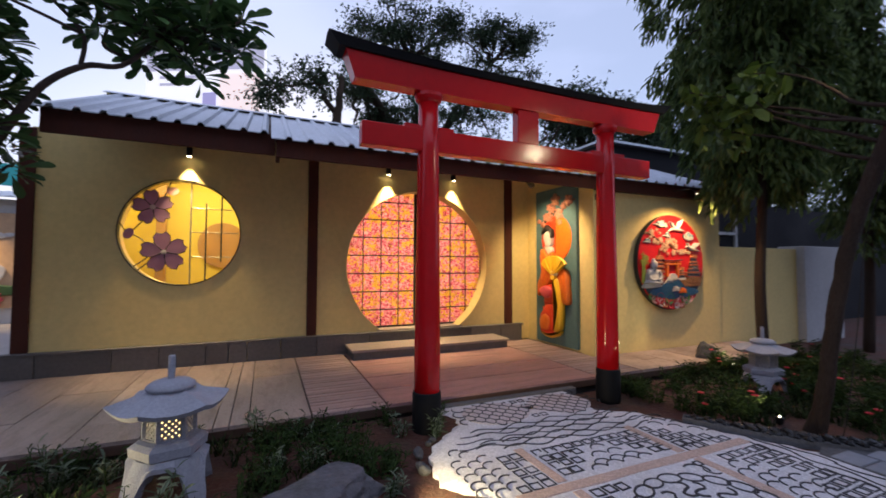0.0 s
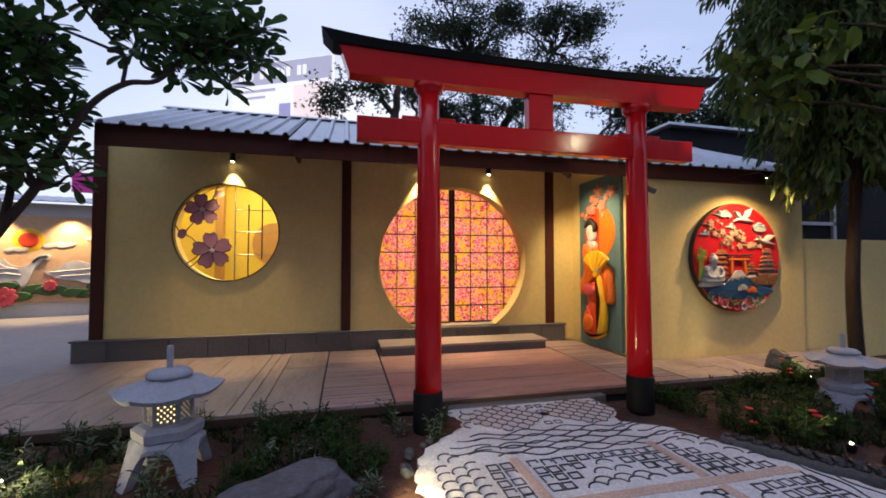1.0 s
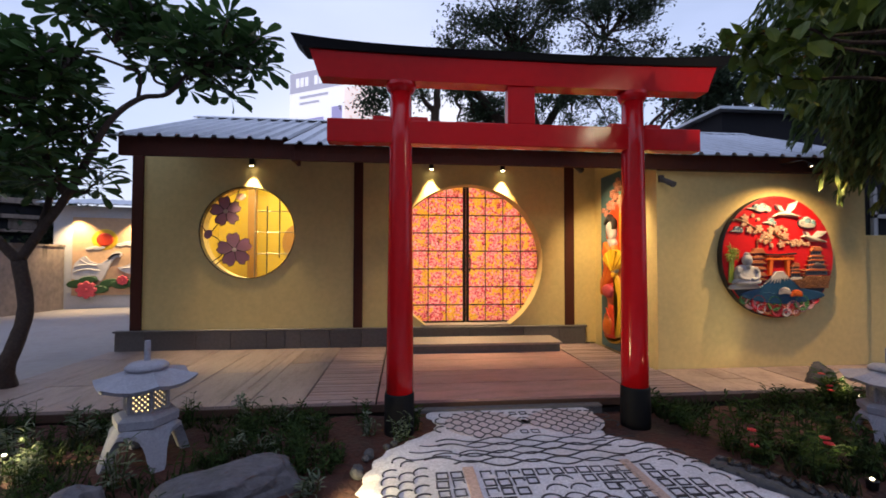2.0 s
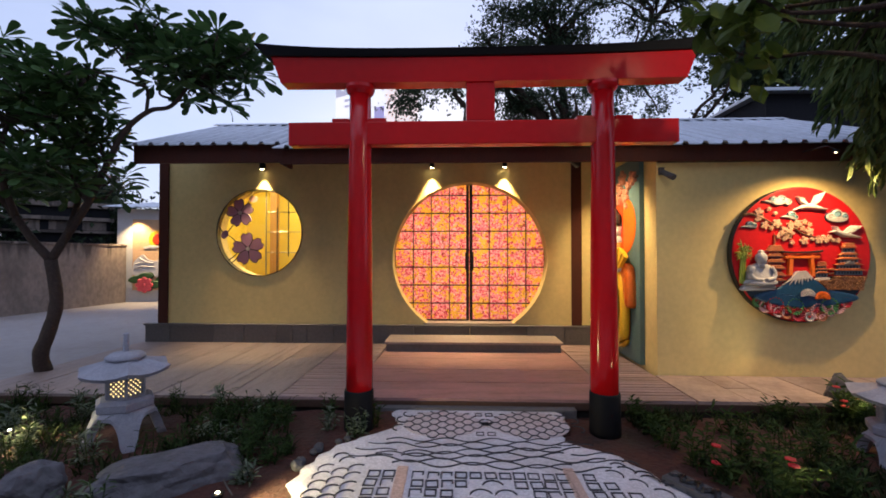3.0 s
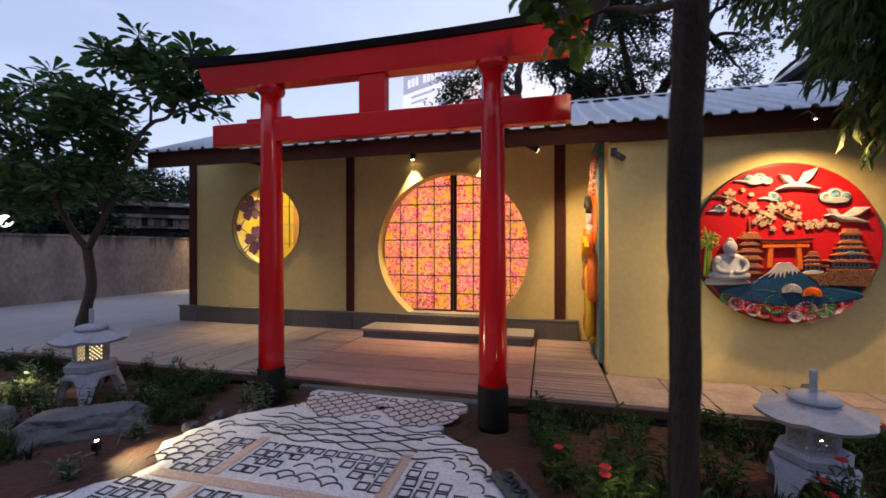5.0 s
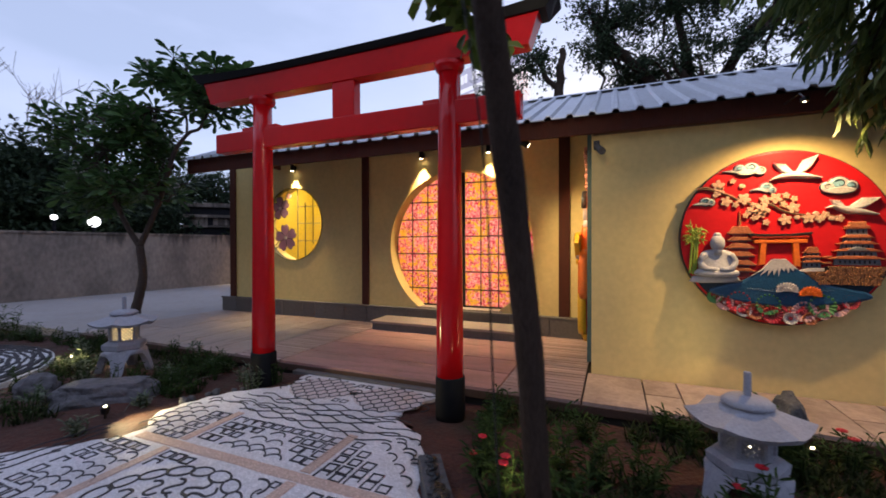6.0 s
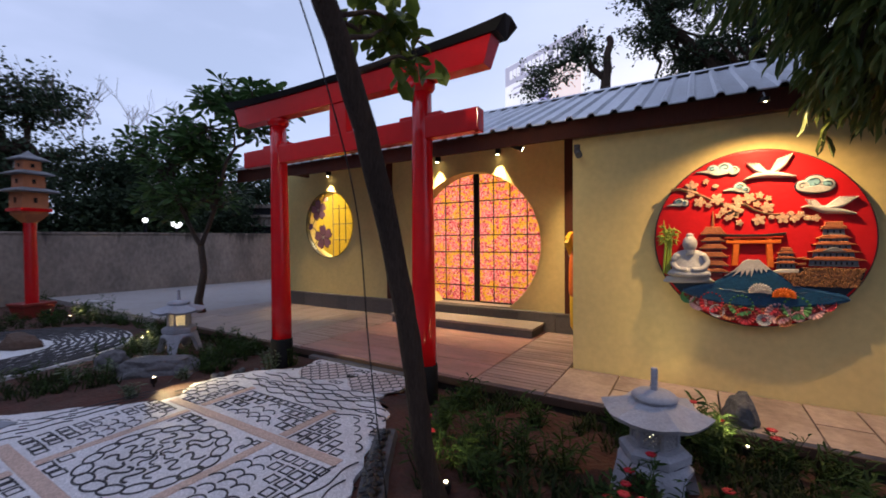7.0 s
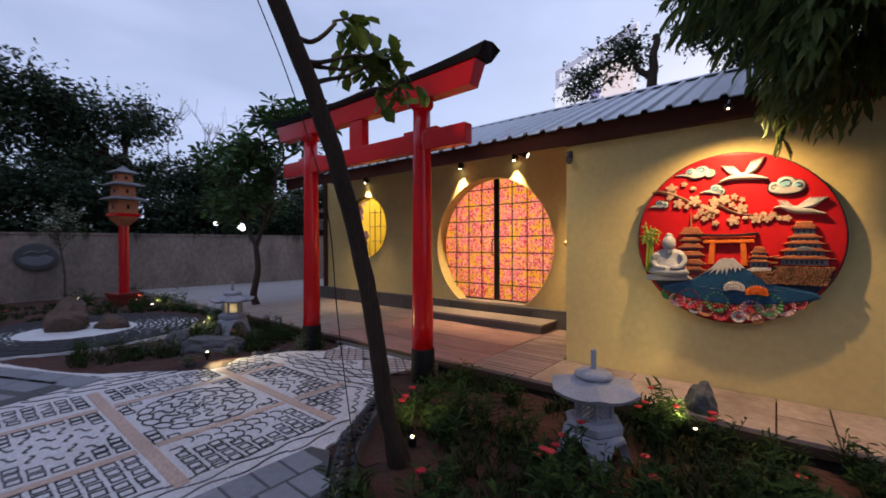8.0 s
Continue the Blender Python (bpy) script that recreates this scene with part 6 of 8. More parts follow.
def raised(bm, outline, d0, d1, edge=0.008, slot=0):
    """A raised shape with a rounded edge of its own width, good for hollow outlines too."""
    m = len(outline)
    area = sum(outline[i][0] * outline[(i + 1) % m][1] - outline[(i + 1) % m][0] * outline[i][1] for i in range(m))
    if area < 0:
        outline = outline[::-1]
    inward = []
    for i in range(m):
        a, b = Vector(outline[i - 1]), Vector(outline[(i + 1) % m])
        w = (b - a).normalized()
        inward.append(Vector((-w.y, w.x)))
    rings = []
    for k, d in ((0.0, d0), (0.0, d0 + 0.5 * (d1 - d0)), (0.35, d0 + 0.85 * (d1 - d0)), (1.0, d1)):
        rings.append([(outline[i][0] + inward[i].x * edge * k, -d, outline[i][1] + inward[i].y * edge * k) for i in range(m)])
    return loft(bm, rings, slot=slot)


def relief(name, mat, shapes, d=0.03, label="", base=F, edge=0.008, owner=None):
    bm = B()
    for s in shapes:
        raised(bm, s, base, base + d, edge)
    return part(name, bm, mat, owner or disc, label)


def chord_at(v, r=R * 0.965):
    return math.sqrt(max(0.0, r * r - v * v))


# water, mountain, snow cap
relief("water", "dark_blue", [[(-chord_at(-0.36), -0.36), (-0.3, -0.40), (0.3, -0.405), (chord_at(-0.39), -0.39)] + [(chord_at(v), v) for v in (-0.45, -0.52, -0.6)] + [(-chord_at(v), v) for v in (-0.6, -0.54, -0.47, -0.41)]], 0.010)
slope = soft_outline([(-0.40, -0.425), (-0.312, -0.40), (-0.236, -0.354), (-0.136, -0.276), (-0.075, -0.200), (-0.04, -0.186), (0.0, -0.190), (0.031, -0.184), (0.06, -0.215), (0.11, -0.268), (0.21, -0.334), (0.305, -0.398), (0.45, -0.43), (0.60, -0.47), (0.58, -0.53), (0.2, -0.60), (-0.2, -0.60), (-0.55, -0.50)], 3)
mount = relief("mountain", "blue", [slope], 0.030, "blue conical mountain", edge=0.02)
relief("snow_cap", "ivory", [[(-0.136, -0.276), (-0.075, -0.200), (-0.04, -0.186), (0.0, -0.190), (0.031, -0.184), (0.06, -0.215), (0.115, -0.272), (0.09, -0.268), (0.085, -0.300), (0.06, -0.262), (0.048, -0.315), (0.03, -0.262), (0.018, -0.30), (0.0, -0.265), (-0.02, -0.345), (-0.03, -0.275), (-0.055, -0.335), (-0.06, -0.280), (-0.10, -0.345), (-0.092, -0.285), (-0.16, -0.345), (-0.12, -0.285), (-0.23, -0.350)]], 0.026, "white snow cap", F + 0.012, 0.003, mount)
for k in range(7):
    u = -0.25 + 0.085 * k
    bm = B()
    tube(bm, [(p.x, p.y, p.z) for p in smooth_path([(u, -F - 0.027, -0.455 - 0.012 * (k % 3)), (u + 0.05, -F - 0.030, -0.462 - 0.012 * (k % 3)), (u + 0.11, -F - 0.027, -0.452 - 0.012 * (k % 3))], 3)], 0.005, 5)
    part("wave", bm, "blue", mount)


def spindle(bm, pts, widths, d0, d1):
    """A tapered swept form along a line, rounded across."""
    way = smooth_path([(u, v, 0) for u, v in pts], 5)
    n = len(way) - 1
    rings = []
    for i, p in enumerate(way):
        w = (way[min(n, i + 1)] - way[max(0, i - 1)]).normalized()
        f = i / n * (len(widths) - 1)
        k = min(len(widths) - 2, int(f))
        half = widths[k] + (widths[k + 1] - widths[k]) * (f - k)
        side = Vector((-w.y, w.x, 0)) * half
        rings.append([(p.x + side.x * c, -d0 - (d1 - d0) * h, p.y + side.y * c) for c, h in ((-1, 0.0), (-0.85, 0.55), (-0.4, 0.95), (0, 1.0), (0.4, 0.95), (0.85, 0.55), (1, 0.0))])
    loft(bm, rings)


def scroll_cloud(lobes, tail, curls):
    """Rounded lobes with a dark rim, white faces washed with blue, and dark scroll lines."""
    bm = B()
    for u, v, a, b in lobes:
        raised(bm, oval(u, v, a + 0.009, b + 0.009, 0, 20), F, F + 0.014, 0.006)
    spindle(bm, tail, (0.006, 0.020, 0.026), F, F + 0.014)
    c = part("cloud", bm, "dark_blue", disc, "scroll cloud, pale blue and white with a dark rim")
    for k, (u, v, a, b) in enumerate(lobes):
        bm = B()
        pillow(bm, oval(u, v, a, b, 0, 18), F + 0.008, F + 0.022 + 0.003 * k)
        part("face", bm, "ivory", c)
        if k < 2:
            bm = B()
            pillow(bm, oval(u - 0.15 * a, v + 0.25 * b, 0.62 * a, 0.50 * b, 0, 16), F + 0.018 + 0.003 * k, F + 0.0265 + 0.003 * k)
            part("blue_wash", bm, "cloud", c)
    bm = B()
    spindle(bm, tail, (0.002, 0.012, 0.018), F + 0.008, F + 0.022)
    part("tail", bm, "ivory", c)
    for u, v, rr, a0, way in curls:
        bm = B()
        pts = [(u + rr * (1 - 0.085 * j) * math.cos(a0 + way * j * 0.55), -F - 0.031, v + rr * (1 - 0.085 * j) * math.sin(a0 + way * j * 0.55)) for j in range(11)]
        tube(bm, pts, [0.0042 - 0.0002 * j for j in range(11)], 5)
        part("scroll_line", bm, "dark_blue", c)


scroll_cloud(((-0.218, 0.634, 0.058, 0.050), (-0.306, 0.630, 0.044, 0.042), (-0.152, 0.609, 0.042, 0.038), (-0.257, 0.600, 0.072, 0.028)), ((-0.440, 0.618), (-0.37, 0.615), (-0.29, 0.598)), ((-0.215, 0.64, 0.034, 2.6, -1), (-0.145, 0.612, 0.024, 2.2, -1), (-0.31, 0.632, 0.024, 1.0, 1)))
scroll_cloud(((-0.105, 0.453, 0.046, 0.044), (-0.065, 0.429, 0.030, 0.030)), ((-0.230, 0.432), (-0.17, 0.440), (-0.10, 0.425)), ((-0.10, 0.455, 0.028, 2.6, -1), (-0.062, 0.428, 0.018, 2.2, -1)))
scroll_cloud(((0.397, 0.446, 0.074, 0.072), (0.477, 0.435, 0.044, 0.048), (0.322, 0.432, 0.046, 0.046), (0.402, 0.402, 0.105, 0.030)), ((0.29, 0.402), (0.36, 0.392), (0.43, 0.388)), ((0.40, 0.455, 0.045, 2.6, -1), (0.482, 0.435, 0.028, 2.2, -1), (0.318, 0.432, 0.028, 1.0, 1)))
scroll_cloud(((-0.572, 0.346, 0.042, 0.036), (-0.525, 0.336, 0.026, 0.030)), ((-0.676, 0.318), (-0.62, 0.326), (-0.56, 0.322)), ((-0.57, 0.348, 0.026, 2.6, -1), (-0.525, 0.334, 0.017, 2.2, -1)))


def white_form(spine, fans):
    """A plain slim white form with two fans of narrow swept blades."""
    bm = B()
    spindle(bm, spine, (0.004, 0.013, 0.026, 0.034, 0.024, 0.007), F, F + 0.044)
    form = part("white_form", bm, "ivory", disc)
    for (u0, v0), (u1, v1), bow, n, width in fans:
        out = Vector((u1 - u0, v1 - v0))
        side = Vector((-out.y, out.x)).normalized() * bow
        for k in range(n):
            f = k / (n - 1)
            tip = (u0 + out.x * (1 - 0.42 * f) - side.x * f * 1.2, v0 + out.y * (1 - 0.42 * f) - side.y * f * 1.2)
            mid = (u0 + 0.5 * out.x * (1 - 0.2 * f) + side.x * (0.45 - 1.1 * f), v0 + 0.5 * out.y * (1 - 0.2 * f) + side.y * (0.45 - 1.1 * f))
            root = (u0 - 0.02 * f * out.x / out.length, v0 - 0.02 * f * out.y / out.length)
            bm = B()
            spindle(bm, (root, mid, tip), (width, width * 1.15, width * 0.25), F, F + 0.040 - 0.004 * k)
            part("blade", bm, "ivory", form)


white_form(((-0.087, 0.512), (-0.032, 0.538), (0.03, 0.552), (0.10, 0.556), (0.18, 0.540), (0.277, 0.519)), (((0.085, 0.560), (-0.060, 0.668), 0.035, 5, 0.013), ((0.115, 0.560), (0.252, 0.716), -0.040, 6, 0.014)))
white_form(((0.310, 0.256), (0.360, 0.266), (0.41, 0.250), (0.47, 0.232), (0.55, 0.218), (0.646, 0.192)), (((0.435, 0.250), (0.339, 0.326), 0.026, 4, 0.012), ((0.462, 0.238), (0.657, 0.330), -0.040, 6, 0.014)))
# blossom branch
bm = B()
tube(bm, [(p.x, -F - 0.010, p.z) for p in smooth_path([(-0.641, 0, 0.460), (-0.573, 0, 0.472), (-0.467, 0, 0.431), (-0.383, 0, 0.393), (-0.292, 0, 0.339), (-0.181, 0, 0.306), (-0.074, 0, 0.300), (0.001, 0, 0.250), (0.09, 0, 0.215), (0.208, 0, 0.200), (0.322, 0, 0.196), (0.413, 0, 0.163)], 4)], [0.016 - 0.0002 * i for i in range(45)], 6)
tube(bm, [(-0.11, -F - 0.010, 0.30), (0.009, -F - 0.010, 0.331), (0.11, -F - 0.010, 0.350)], [0.009, 0.007, 0.004], 5)
part("branch", bm, "twig", disc)
for k, (u, v, r) in enumerate(((-0.472, 0.490, 0.062), (-0.462, 0.440, 0.05), (-0.36, 0.526, 0.03), (-0.287, 0.477, 0.027), (-0.41, 0.340, 0.055), (-0.495, 0.40, 0.026), (-0.274, 0.359, 0.062), (-0.117, 0.344, 0.052), (-0.04, 0.356, 0.056), (0.037, 0.377, 0.034), (0.094, 0.346, 0.03), (0.017, 0.300, 0.034), (0.088, 0.266, 0.058), (-0.138, 0.255, 0.072), (-0.15, 0.222, 0.055), (-0.225, 0.251, 0.04), (-0.26, 0.209, 0.03), (-0.194, 0.186, 0.034), (-0.107, 0.141, 0.034), (0.03, 0.162, 0.058), (0.118, 0.179, 0.024), (0.193, 0.171, 0.054), (0.269, 0.166, 0.04), (0.246, 0.209, 0.024), (0.31, 0.198, 0.036), (0.405, 0.165, 0.036), (0.355, 0.165, 0.026), (-0.337, 0.309, 0.032), (-0.205, 0.300, 0.03))):
    bm = B()
    if r < 0.03:
        raised(bm, oval(u, v, r, 0.85 * r, 0, 10), F, F + 0.022)
    else:
        blossom(bm, u, v, r * 0.9, F + 0.004, F + 0.022, turn=90 + 31 * k)
    part("blossom", bm, "cream", disc)


def eaved_roof(bm, u0, u1, v, h, d):
    """A shallow roof with upturned tips."""
    w = u1 - u0
    raised(bm, [(u0, v), (u0 + 0.08 * w, v - 0.15 * h), (u1 - 0.08 * w, v - 0.15 * h), (u1, v), (u1 - 0.10 * w, v + 0.30 * h), (u1 - 0.22 * w, v + h), (u0 + 0.22 * w, v + h), (u0 + 0.10 * w, v + 0.30 * h)], F, F + d, 0.004)


# pagoda: five roofs over narrow storeys and a spire
for k, (v, half, h) in enumerate(((-0.300, 0.128, 0.028), (-0.240, 0.130, 0.040), (-0.160, 0.122, 0.038), (-0.085, 0.115, 0.036), (-0.018, 0.103, 0.030), (0.048, 0.102, 0.062))):
    bm = B()
    raised(bm, [(-0.30 - 0.55 * half, v - 0.07), (-0.30 + 0.55 * half, v - 0.07), (-0.30 + 0.55 * half, v + 0.01), (-0.30 - 0.55 * half, v + 0.01)], F, F + 0.018, 0.003)
    body = part("tower_storey", bm, "brick_red", disc)
    bm = B()
    eaved_roof(bm, -0.303 - half, -0.303 + half, v, h, 0.034)
    part("tower_roof", bm, "terracotta", body)
    bm = B()
    raised(bm, [(-0.303 - 0.9 * half, v - 0.012), (-0.303 + 0.9 * half, v - 0.012), (-0.303 + 0.9 * half, v - 0.004), (-0.303 - 0.9 * half, v - 0.004)], F, F + 0.026, 0.002)
    part("eave_line", bm, "grey_relief", body)
bm = B()
tube(bm, [(-0.304, -F - 0.012, 0.10), (-0.305, -F - 0.012, 0.254)], [0.011, 0.004], 6)
for k in range(5):
    tube(bm, [(-0.304, -F - 0.012, 0.125 + 0.024 * k), (-0.304, -F - 0.012, 0.133 + 0.024 * k)], 0.013 - 0.0012 * k, 8)
part("spire", bm, "terracotta", disc)
# little red gate
for u0, u1, v0, v1, lean in ((-0.158, -0.108, -0.24, 0.0, -0.008), (0.084, 0.130, -0.25, 0.0, 0.008)):
    relief("small_gate_post", "orange", [[(u0 + lean, v0), (u1 + lean, v0), (u1 - lean, v1), (u0 - lean, v1)]], 0.034, edge=0.006)
relief("small_gate_beam", "orange", [[(-0.202, -0.048), (0.182, -0.044), (0.182, -0.012), (-0.202, -0.016)]], 0.038, edge=0.005)
relief("small_gate_lintel", "vermilion", [[(-0.215, 0.000), (0.190, 0.004), (0.195, 0.020), (-0.22, 0.018)]], 0.042, edge=0.004)
relief("small_gate_cap", "medal_rim", [[(-0.24, 0.022), (-0.1, 0.016), (0.06, 0.018), (0.212, 0.030), (0.216, 0.052), (0.06, 0.036), (-0.1, 0.036), (-0.245, 0.044)]], 0.046, edge=0.004)


def keep_tower(u, levels, roof_h):
    """A stepped keep: grey storeys with dark window slots under red-brown eaves."""
    for v, half, top in levels:
        wall = relief("tower_storey", "grey_relief", [[(u - 0.78 * half, v - top), (u + 0.78 * half, v - top), (u + 0.74 * half, v), (u - 0.74 * half, v)]], 0.022, edge=0.003)
        n = max(3, int(half / 0.024))
        for k in range(n):
            uu = u + 1.3 * half * ((k + 0.5) / n - 0.5)
            relief("window_slot", "medal_rim", [[(uu - 0.006, v - 0.72 * top), (uu + 0.006, v - 0.72 * top), (uu + 0.006, v - 0.25 * top), (uu - 0.006, v - 0.25 * top)]], 0.006, "", F + 0.020, 0.002, wall)
        bm = B()
        eaved_roof(bm, u - half, u + half, v, roof_h, 0.038)
        part("tower_roof", bm, "terracotta", wall)


keep_tower(0.515, ((-0.180, 0.195, 0.055), (-0.115, 0.165, 0.055), (-0.053, 0.138, 0.050), (-0.002, 0.115, 0.045), (0.076, 0.086, 0.055)), 0.026)
relief("gable", "terracotta", [[(0.455, 0.080), (0.575, 0.080), (0.598, 0.092), (0.57, 0.105), (0.565, 0.133), (0.462, 0.133), (0.458, 0.105), (0.432, 0.092)]], 0.040, edge=0.006)
relief("gable", "grey_relief", [half for half in ([(0.44, -0.118), (0.59, -0.118), (0.56, -0.088), (0.515, -0.072), (0.47, -0.088)],)], 0.044, edge=0.008)
keep_tower(0.215, ((-0.212, 0.082, 0.050), (-0.172, 0.076, 0.036), (-0.130, 0.066, 0.036)), 0.020)
relief("gable", "terracotta", [[(0.172, -0.112), (0.262, -0.112), (0.248, -0.078), (0.188, -0.078)]], 0.038, edge=0.006)
relief("low_range", "terracotta", [[(0.285, -0.165), (0.35, -0.155), (0.35, -0.172), (0.285, -0.180)], [(0.285, -0.215), (0.345, -0.205), (0.345, -0.225), (0.285, -0.232)]], 0.03, edge=0.003)
rng = random.Random(17)
bm = B()
for row in range(10):
    v = -0.255 - 0.0155 * row
    u = 0.335 - 0.005 * row + 0.012 * (row % 2)
    if v < -0.30:
        u = 0.175 + 1.0 * (-0.30 - v)
    while u < 0.70 - 0.03 * row * 0.16:
        a = rng.uniform(0.010, 0.015)
        pillow(bm, oval(u, v + rng.uniform(-0.003, 0.003), a, rng.uniform(0.008, 0.011), rng.uniform(-40, 40), 6), F + 0.006, F + 0.032 + 0.012 * rng.random())
        u += 1.75 * a
tagged(part("stone_footing", bm, "footing", disc, "footing of small rounded brown stones"), kind="stuff")
relief("footing_bed", "medal_rim", [[(0.16, -0.305), (0.325, -0.247), (0.705, -0.249), (0.70, -0.31), (0.67, -0.395), (0.395, -0.400), (0.305, -0.395), (0.21, -0.345)]], 0.016, edge=0.004)
relief("white_base", "ivory", [[(0.125, -0.285), (0.17, -0.265), (0.30, -0.262), (0.30, -0.29), (0.16, -0.302)]], 0.03, edge=0.005)
# seated stone figure kept as one plain form, on its plinth
bm = B()
raised(bm, soft_outline([(-0.675, -0.418), (-0.315, -0.405), (-0.31, -0.375), (-0.36, -0.350), (-0.64, -0.350), (-0.685, -0.375)], 3), F, F + 0.05, 0.014)
raised(bm, soft_outline([(-0.655, -0.345), (-0.655, -0.305), (-0.60, -0.275), (-0.485, -0.262), (-0.37, -0.275), (-0.325, -0.310), (-0.33, -0.345), (-0.485, -0.362)], 4), F, F + 0.085, 0.03)
raised(bm, soft_outline([(-0.60, -0.315), (-0.63, -0.255), (-0.615, -0.150), (-0.565, -0.112), (-0.485, -0.098), (-0.405, -0.112), (-0.355, -0.150), (-0.345, -0.255), (-0.37, -0.315)], 4), F, F + 0.072, 0.035)
bmesh.ops.create_uvsphere(bm, u_segments=20, v_segments=14, radius=1.0, matrix=Matrix.Translation((-0.485, -F - 0.055, -0.045)) @ Matrix.Diagonal((0.060, 0.055, 0.078, 1)))
bmesh.ops.create_uvsphere(bm, u_segments=14, v_segments=10, radius=1.0, matrix=Matrix.Translation((-0.485, -F - 0.050, 0.030)) @ Matrix.Diagonal((0.032, 0.032, 0.026, 1)))
tube(bm, [(-0.485, -F - 0.050, -0.15), (-0.485, -F - 0.052, -0.08)], 0.040, 12)
for side in (-1, 1):
    tube(bm, smooth_path([(-0.485 + side * 0.10, -F - 0.060, -0.145), (-0.485 + side * 0.135, -F - 0.070, -0.215), (-0.485 + side * 0.10, -F - 0.095, -0.275), (-0.485 + side * 0.02, -F - 0.105, -0.285)], 4), [0.030 - 0.0008 * i for i in range(13)], 8)
    tube(bm, smooth_path([(-0.485 + side * 0.15, -F - 0.060, -0.318), (-0.485 + side * 0.08, -F - 0.092, -0.325), (-0.485 - side * 0.06, -F - 0.096, -0.333)], 4), [0.030 - 0.001 * i for i in range(9)], 8)
part("seated_stone_form", bm, "pale_stone", disc, "plain grey seated stone form", smooth=True)
bm = B()
for u in (-0.700, -0.675, -0.655):
    tube(bm, [(u, -F - 0.015, -0.33 - 0.3 * (u + 0.70)), (u + 0.02, -F - 0.018, 0.02)], 0.011, 6)
for k in range(70):
    a = radians(rng.uniform(0, 360))
    u, v = -0.66 + rng.uniform(-0.055, 0.055), 0.03 + rng.uniform(-0.07, 0.07)
    ln = rng.uniform(0.04, 0.085)
    tube(bm, [(u, -F - 0.03, v), (u + 0.5 * ln * math.cos(a), -F - 0.042, v + 0.5 * ln * math.sin(a)), (u + ln * math.cos(a), -F - 0.03, v + ln * math.sin(a))], [0.004, 0.007, 0.001], 4)
part("bamboo", bm, "bamboo", disc, "yellow-green bamboo")
# rosettes along the bottom, each ringed with petals
relief("flower_bank", "brick_red", [[(-0.56, -0.50), (-0.40, -0.535), (-0.2, -0.525), (0.1, -0.53), (0.3, -0.525), (0.50, -0.515), (0.57, -0.505), (0.46, -0.60), (0.32, -0.685), (0.1, -0.745), (-0.1, -0.745), (-0.32, -0.685), (-0.46, -0.60)]], 0.016)


def rosette(u, v, r, mat, d, heart):
    """One flower: a cupped disc fluted into petals, with a smaller fluted heart."""
    def fluted(n, radii, depths):
        bm = B()
        m = 5 * n
        rings = []
        for k, dd in zip(radii, depths):
            ring = []
            for i in range(m):
                a = 2 * math.pi * i / m
                wave = math.cos(n * a)
                ring.append((u + r * k * (1 + 0.04 * wave) * math.cos(a), -F - dd * (1 + 0.14 * wave) if dd > 0.01 else -F - dd, v + r * k * (1 + 0.04 * wave) * math.sin(a)))
            rings.append(ring)
        loft(bm, rings)
        return bm
    f = part("rosette", fluted(17, (0.92, 1.0, 0.95, 0.86, 0.62, 0.40, 0.22), (0.004, 0.6 * d, d + 0.012, d + 0.010, d, d - 0.006, d - 0.008)), mat, disc)
    part("heart", fluted(8, (0.24, 0.26, 0.20, 0.12, 0.06), (d - 0.010, d + 0.000, d + 0.005, d + 0.002, d + 0.006)), heart, f)


for u, v, r, mat, d, heart in ((-0.50, -0.545, 0.062, "leaf_relief", 0.022, "leaf_relief"), (-0.417, -0.598, 0.072, "blush", 0.022, "ivory"), (-0.222, -0.570, 0.085, "brick_red", 0.024, "brick_red"), (-0.316, -0.583, 0.098, "crimson", 0.032, "rose"),
                               (0.000, -0.590, 0.085, "terracotta", 0.022, "brick_red"), (0.085, -0.585, 0.088, "crimson", 0.026, "brick_red"), (-0.092, -0.596, 0.096, "leaf_relief", 0.034, "leaf_relief"),
                               (0.390, -0.600, 0.080, "blush", 0.024, "rose"), (0.165, -0.648, 0.092, "blush", 0.036, "rose"), (0.287, -0.590, 0.102, "leaf_relief", 0.036, "leaf_relief"), (0.478, -0.548, 0.062, "crimson", 0.026, "terracotta"),
                               (-0.270, -0.660, 0.062, "ivory", 0.024, "terracotta"), (-0.180, -0.665, 0.075, "terracotta", 0.028, "crimson"), (-0.060, -0.690, 0.078, "crimson", 0.036, "brick_red"), (0.070, -0.712, 0.055, "ivory", 0.038, "rose"), (0.205, -0.708, 0.055, "terracotta", 0.038, "crimson"), (0.30, -0.665, 0.045, "blush", 0.034, "rose")):
    rosette(u, v, r, mat, 0.6 * d, heart)
for u, v, mat, s in ((0.04, -0.445, "ivory", 1.0), (0.203, -0.475, "orange", 1.0)):
    bm = B()
    for j in range(13):
        a = radians(-12 + 17 * j)
        pillow(bm, oval(u + 0.050 * math.cos(a), v - 0.015 + 0.036 * math.sin(a), 0.036, 0.011, math.degrees(a), 8), F + 0.026, F + 0.052)
        if j % 2:
            pillow(bm, oval(u + 0.022 * math.cos(a), v - 0.02 + 0.018 * math.sin(a), 0.024, 0.009, math.degrees(a), 7), F + 0.03, F + 0.060)
    part("fan_flower", bm, mat, disc)

# ---- tall relief board on the bay's side wall ----
board = thing("tall_relief", "tall teal relief board with a plain robed form, fan and blossoms", "wall relief", pose(BLOCK_X - 0.002, 5.845, 0.11, 0, 0, -90))
bm = B()
box(bm, -0.53, 0.52, -0.06, 0.0, 0.0, 2.66, 0.006)
part("panel", bm, "teal", board)
T = 0.06


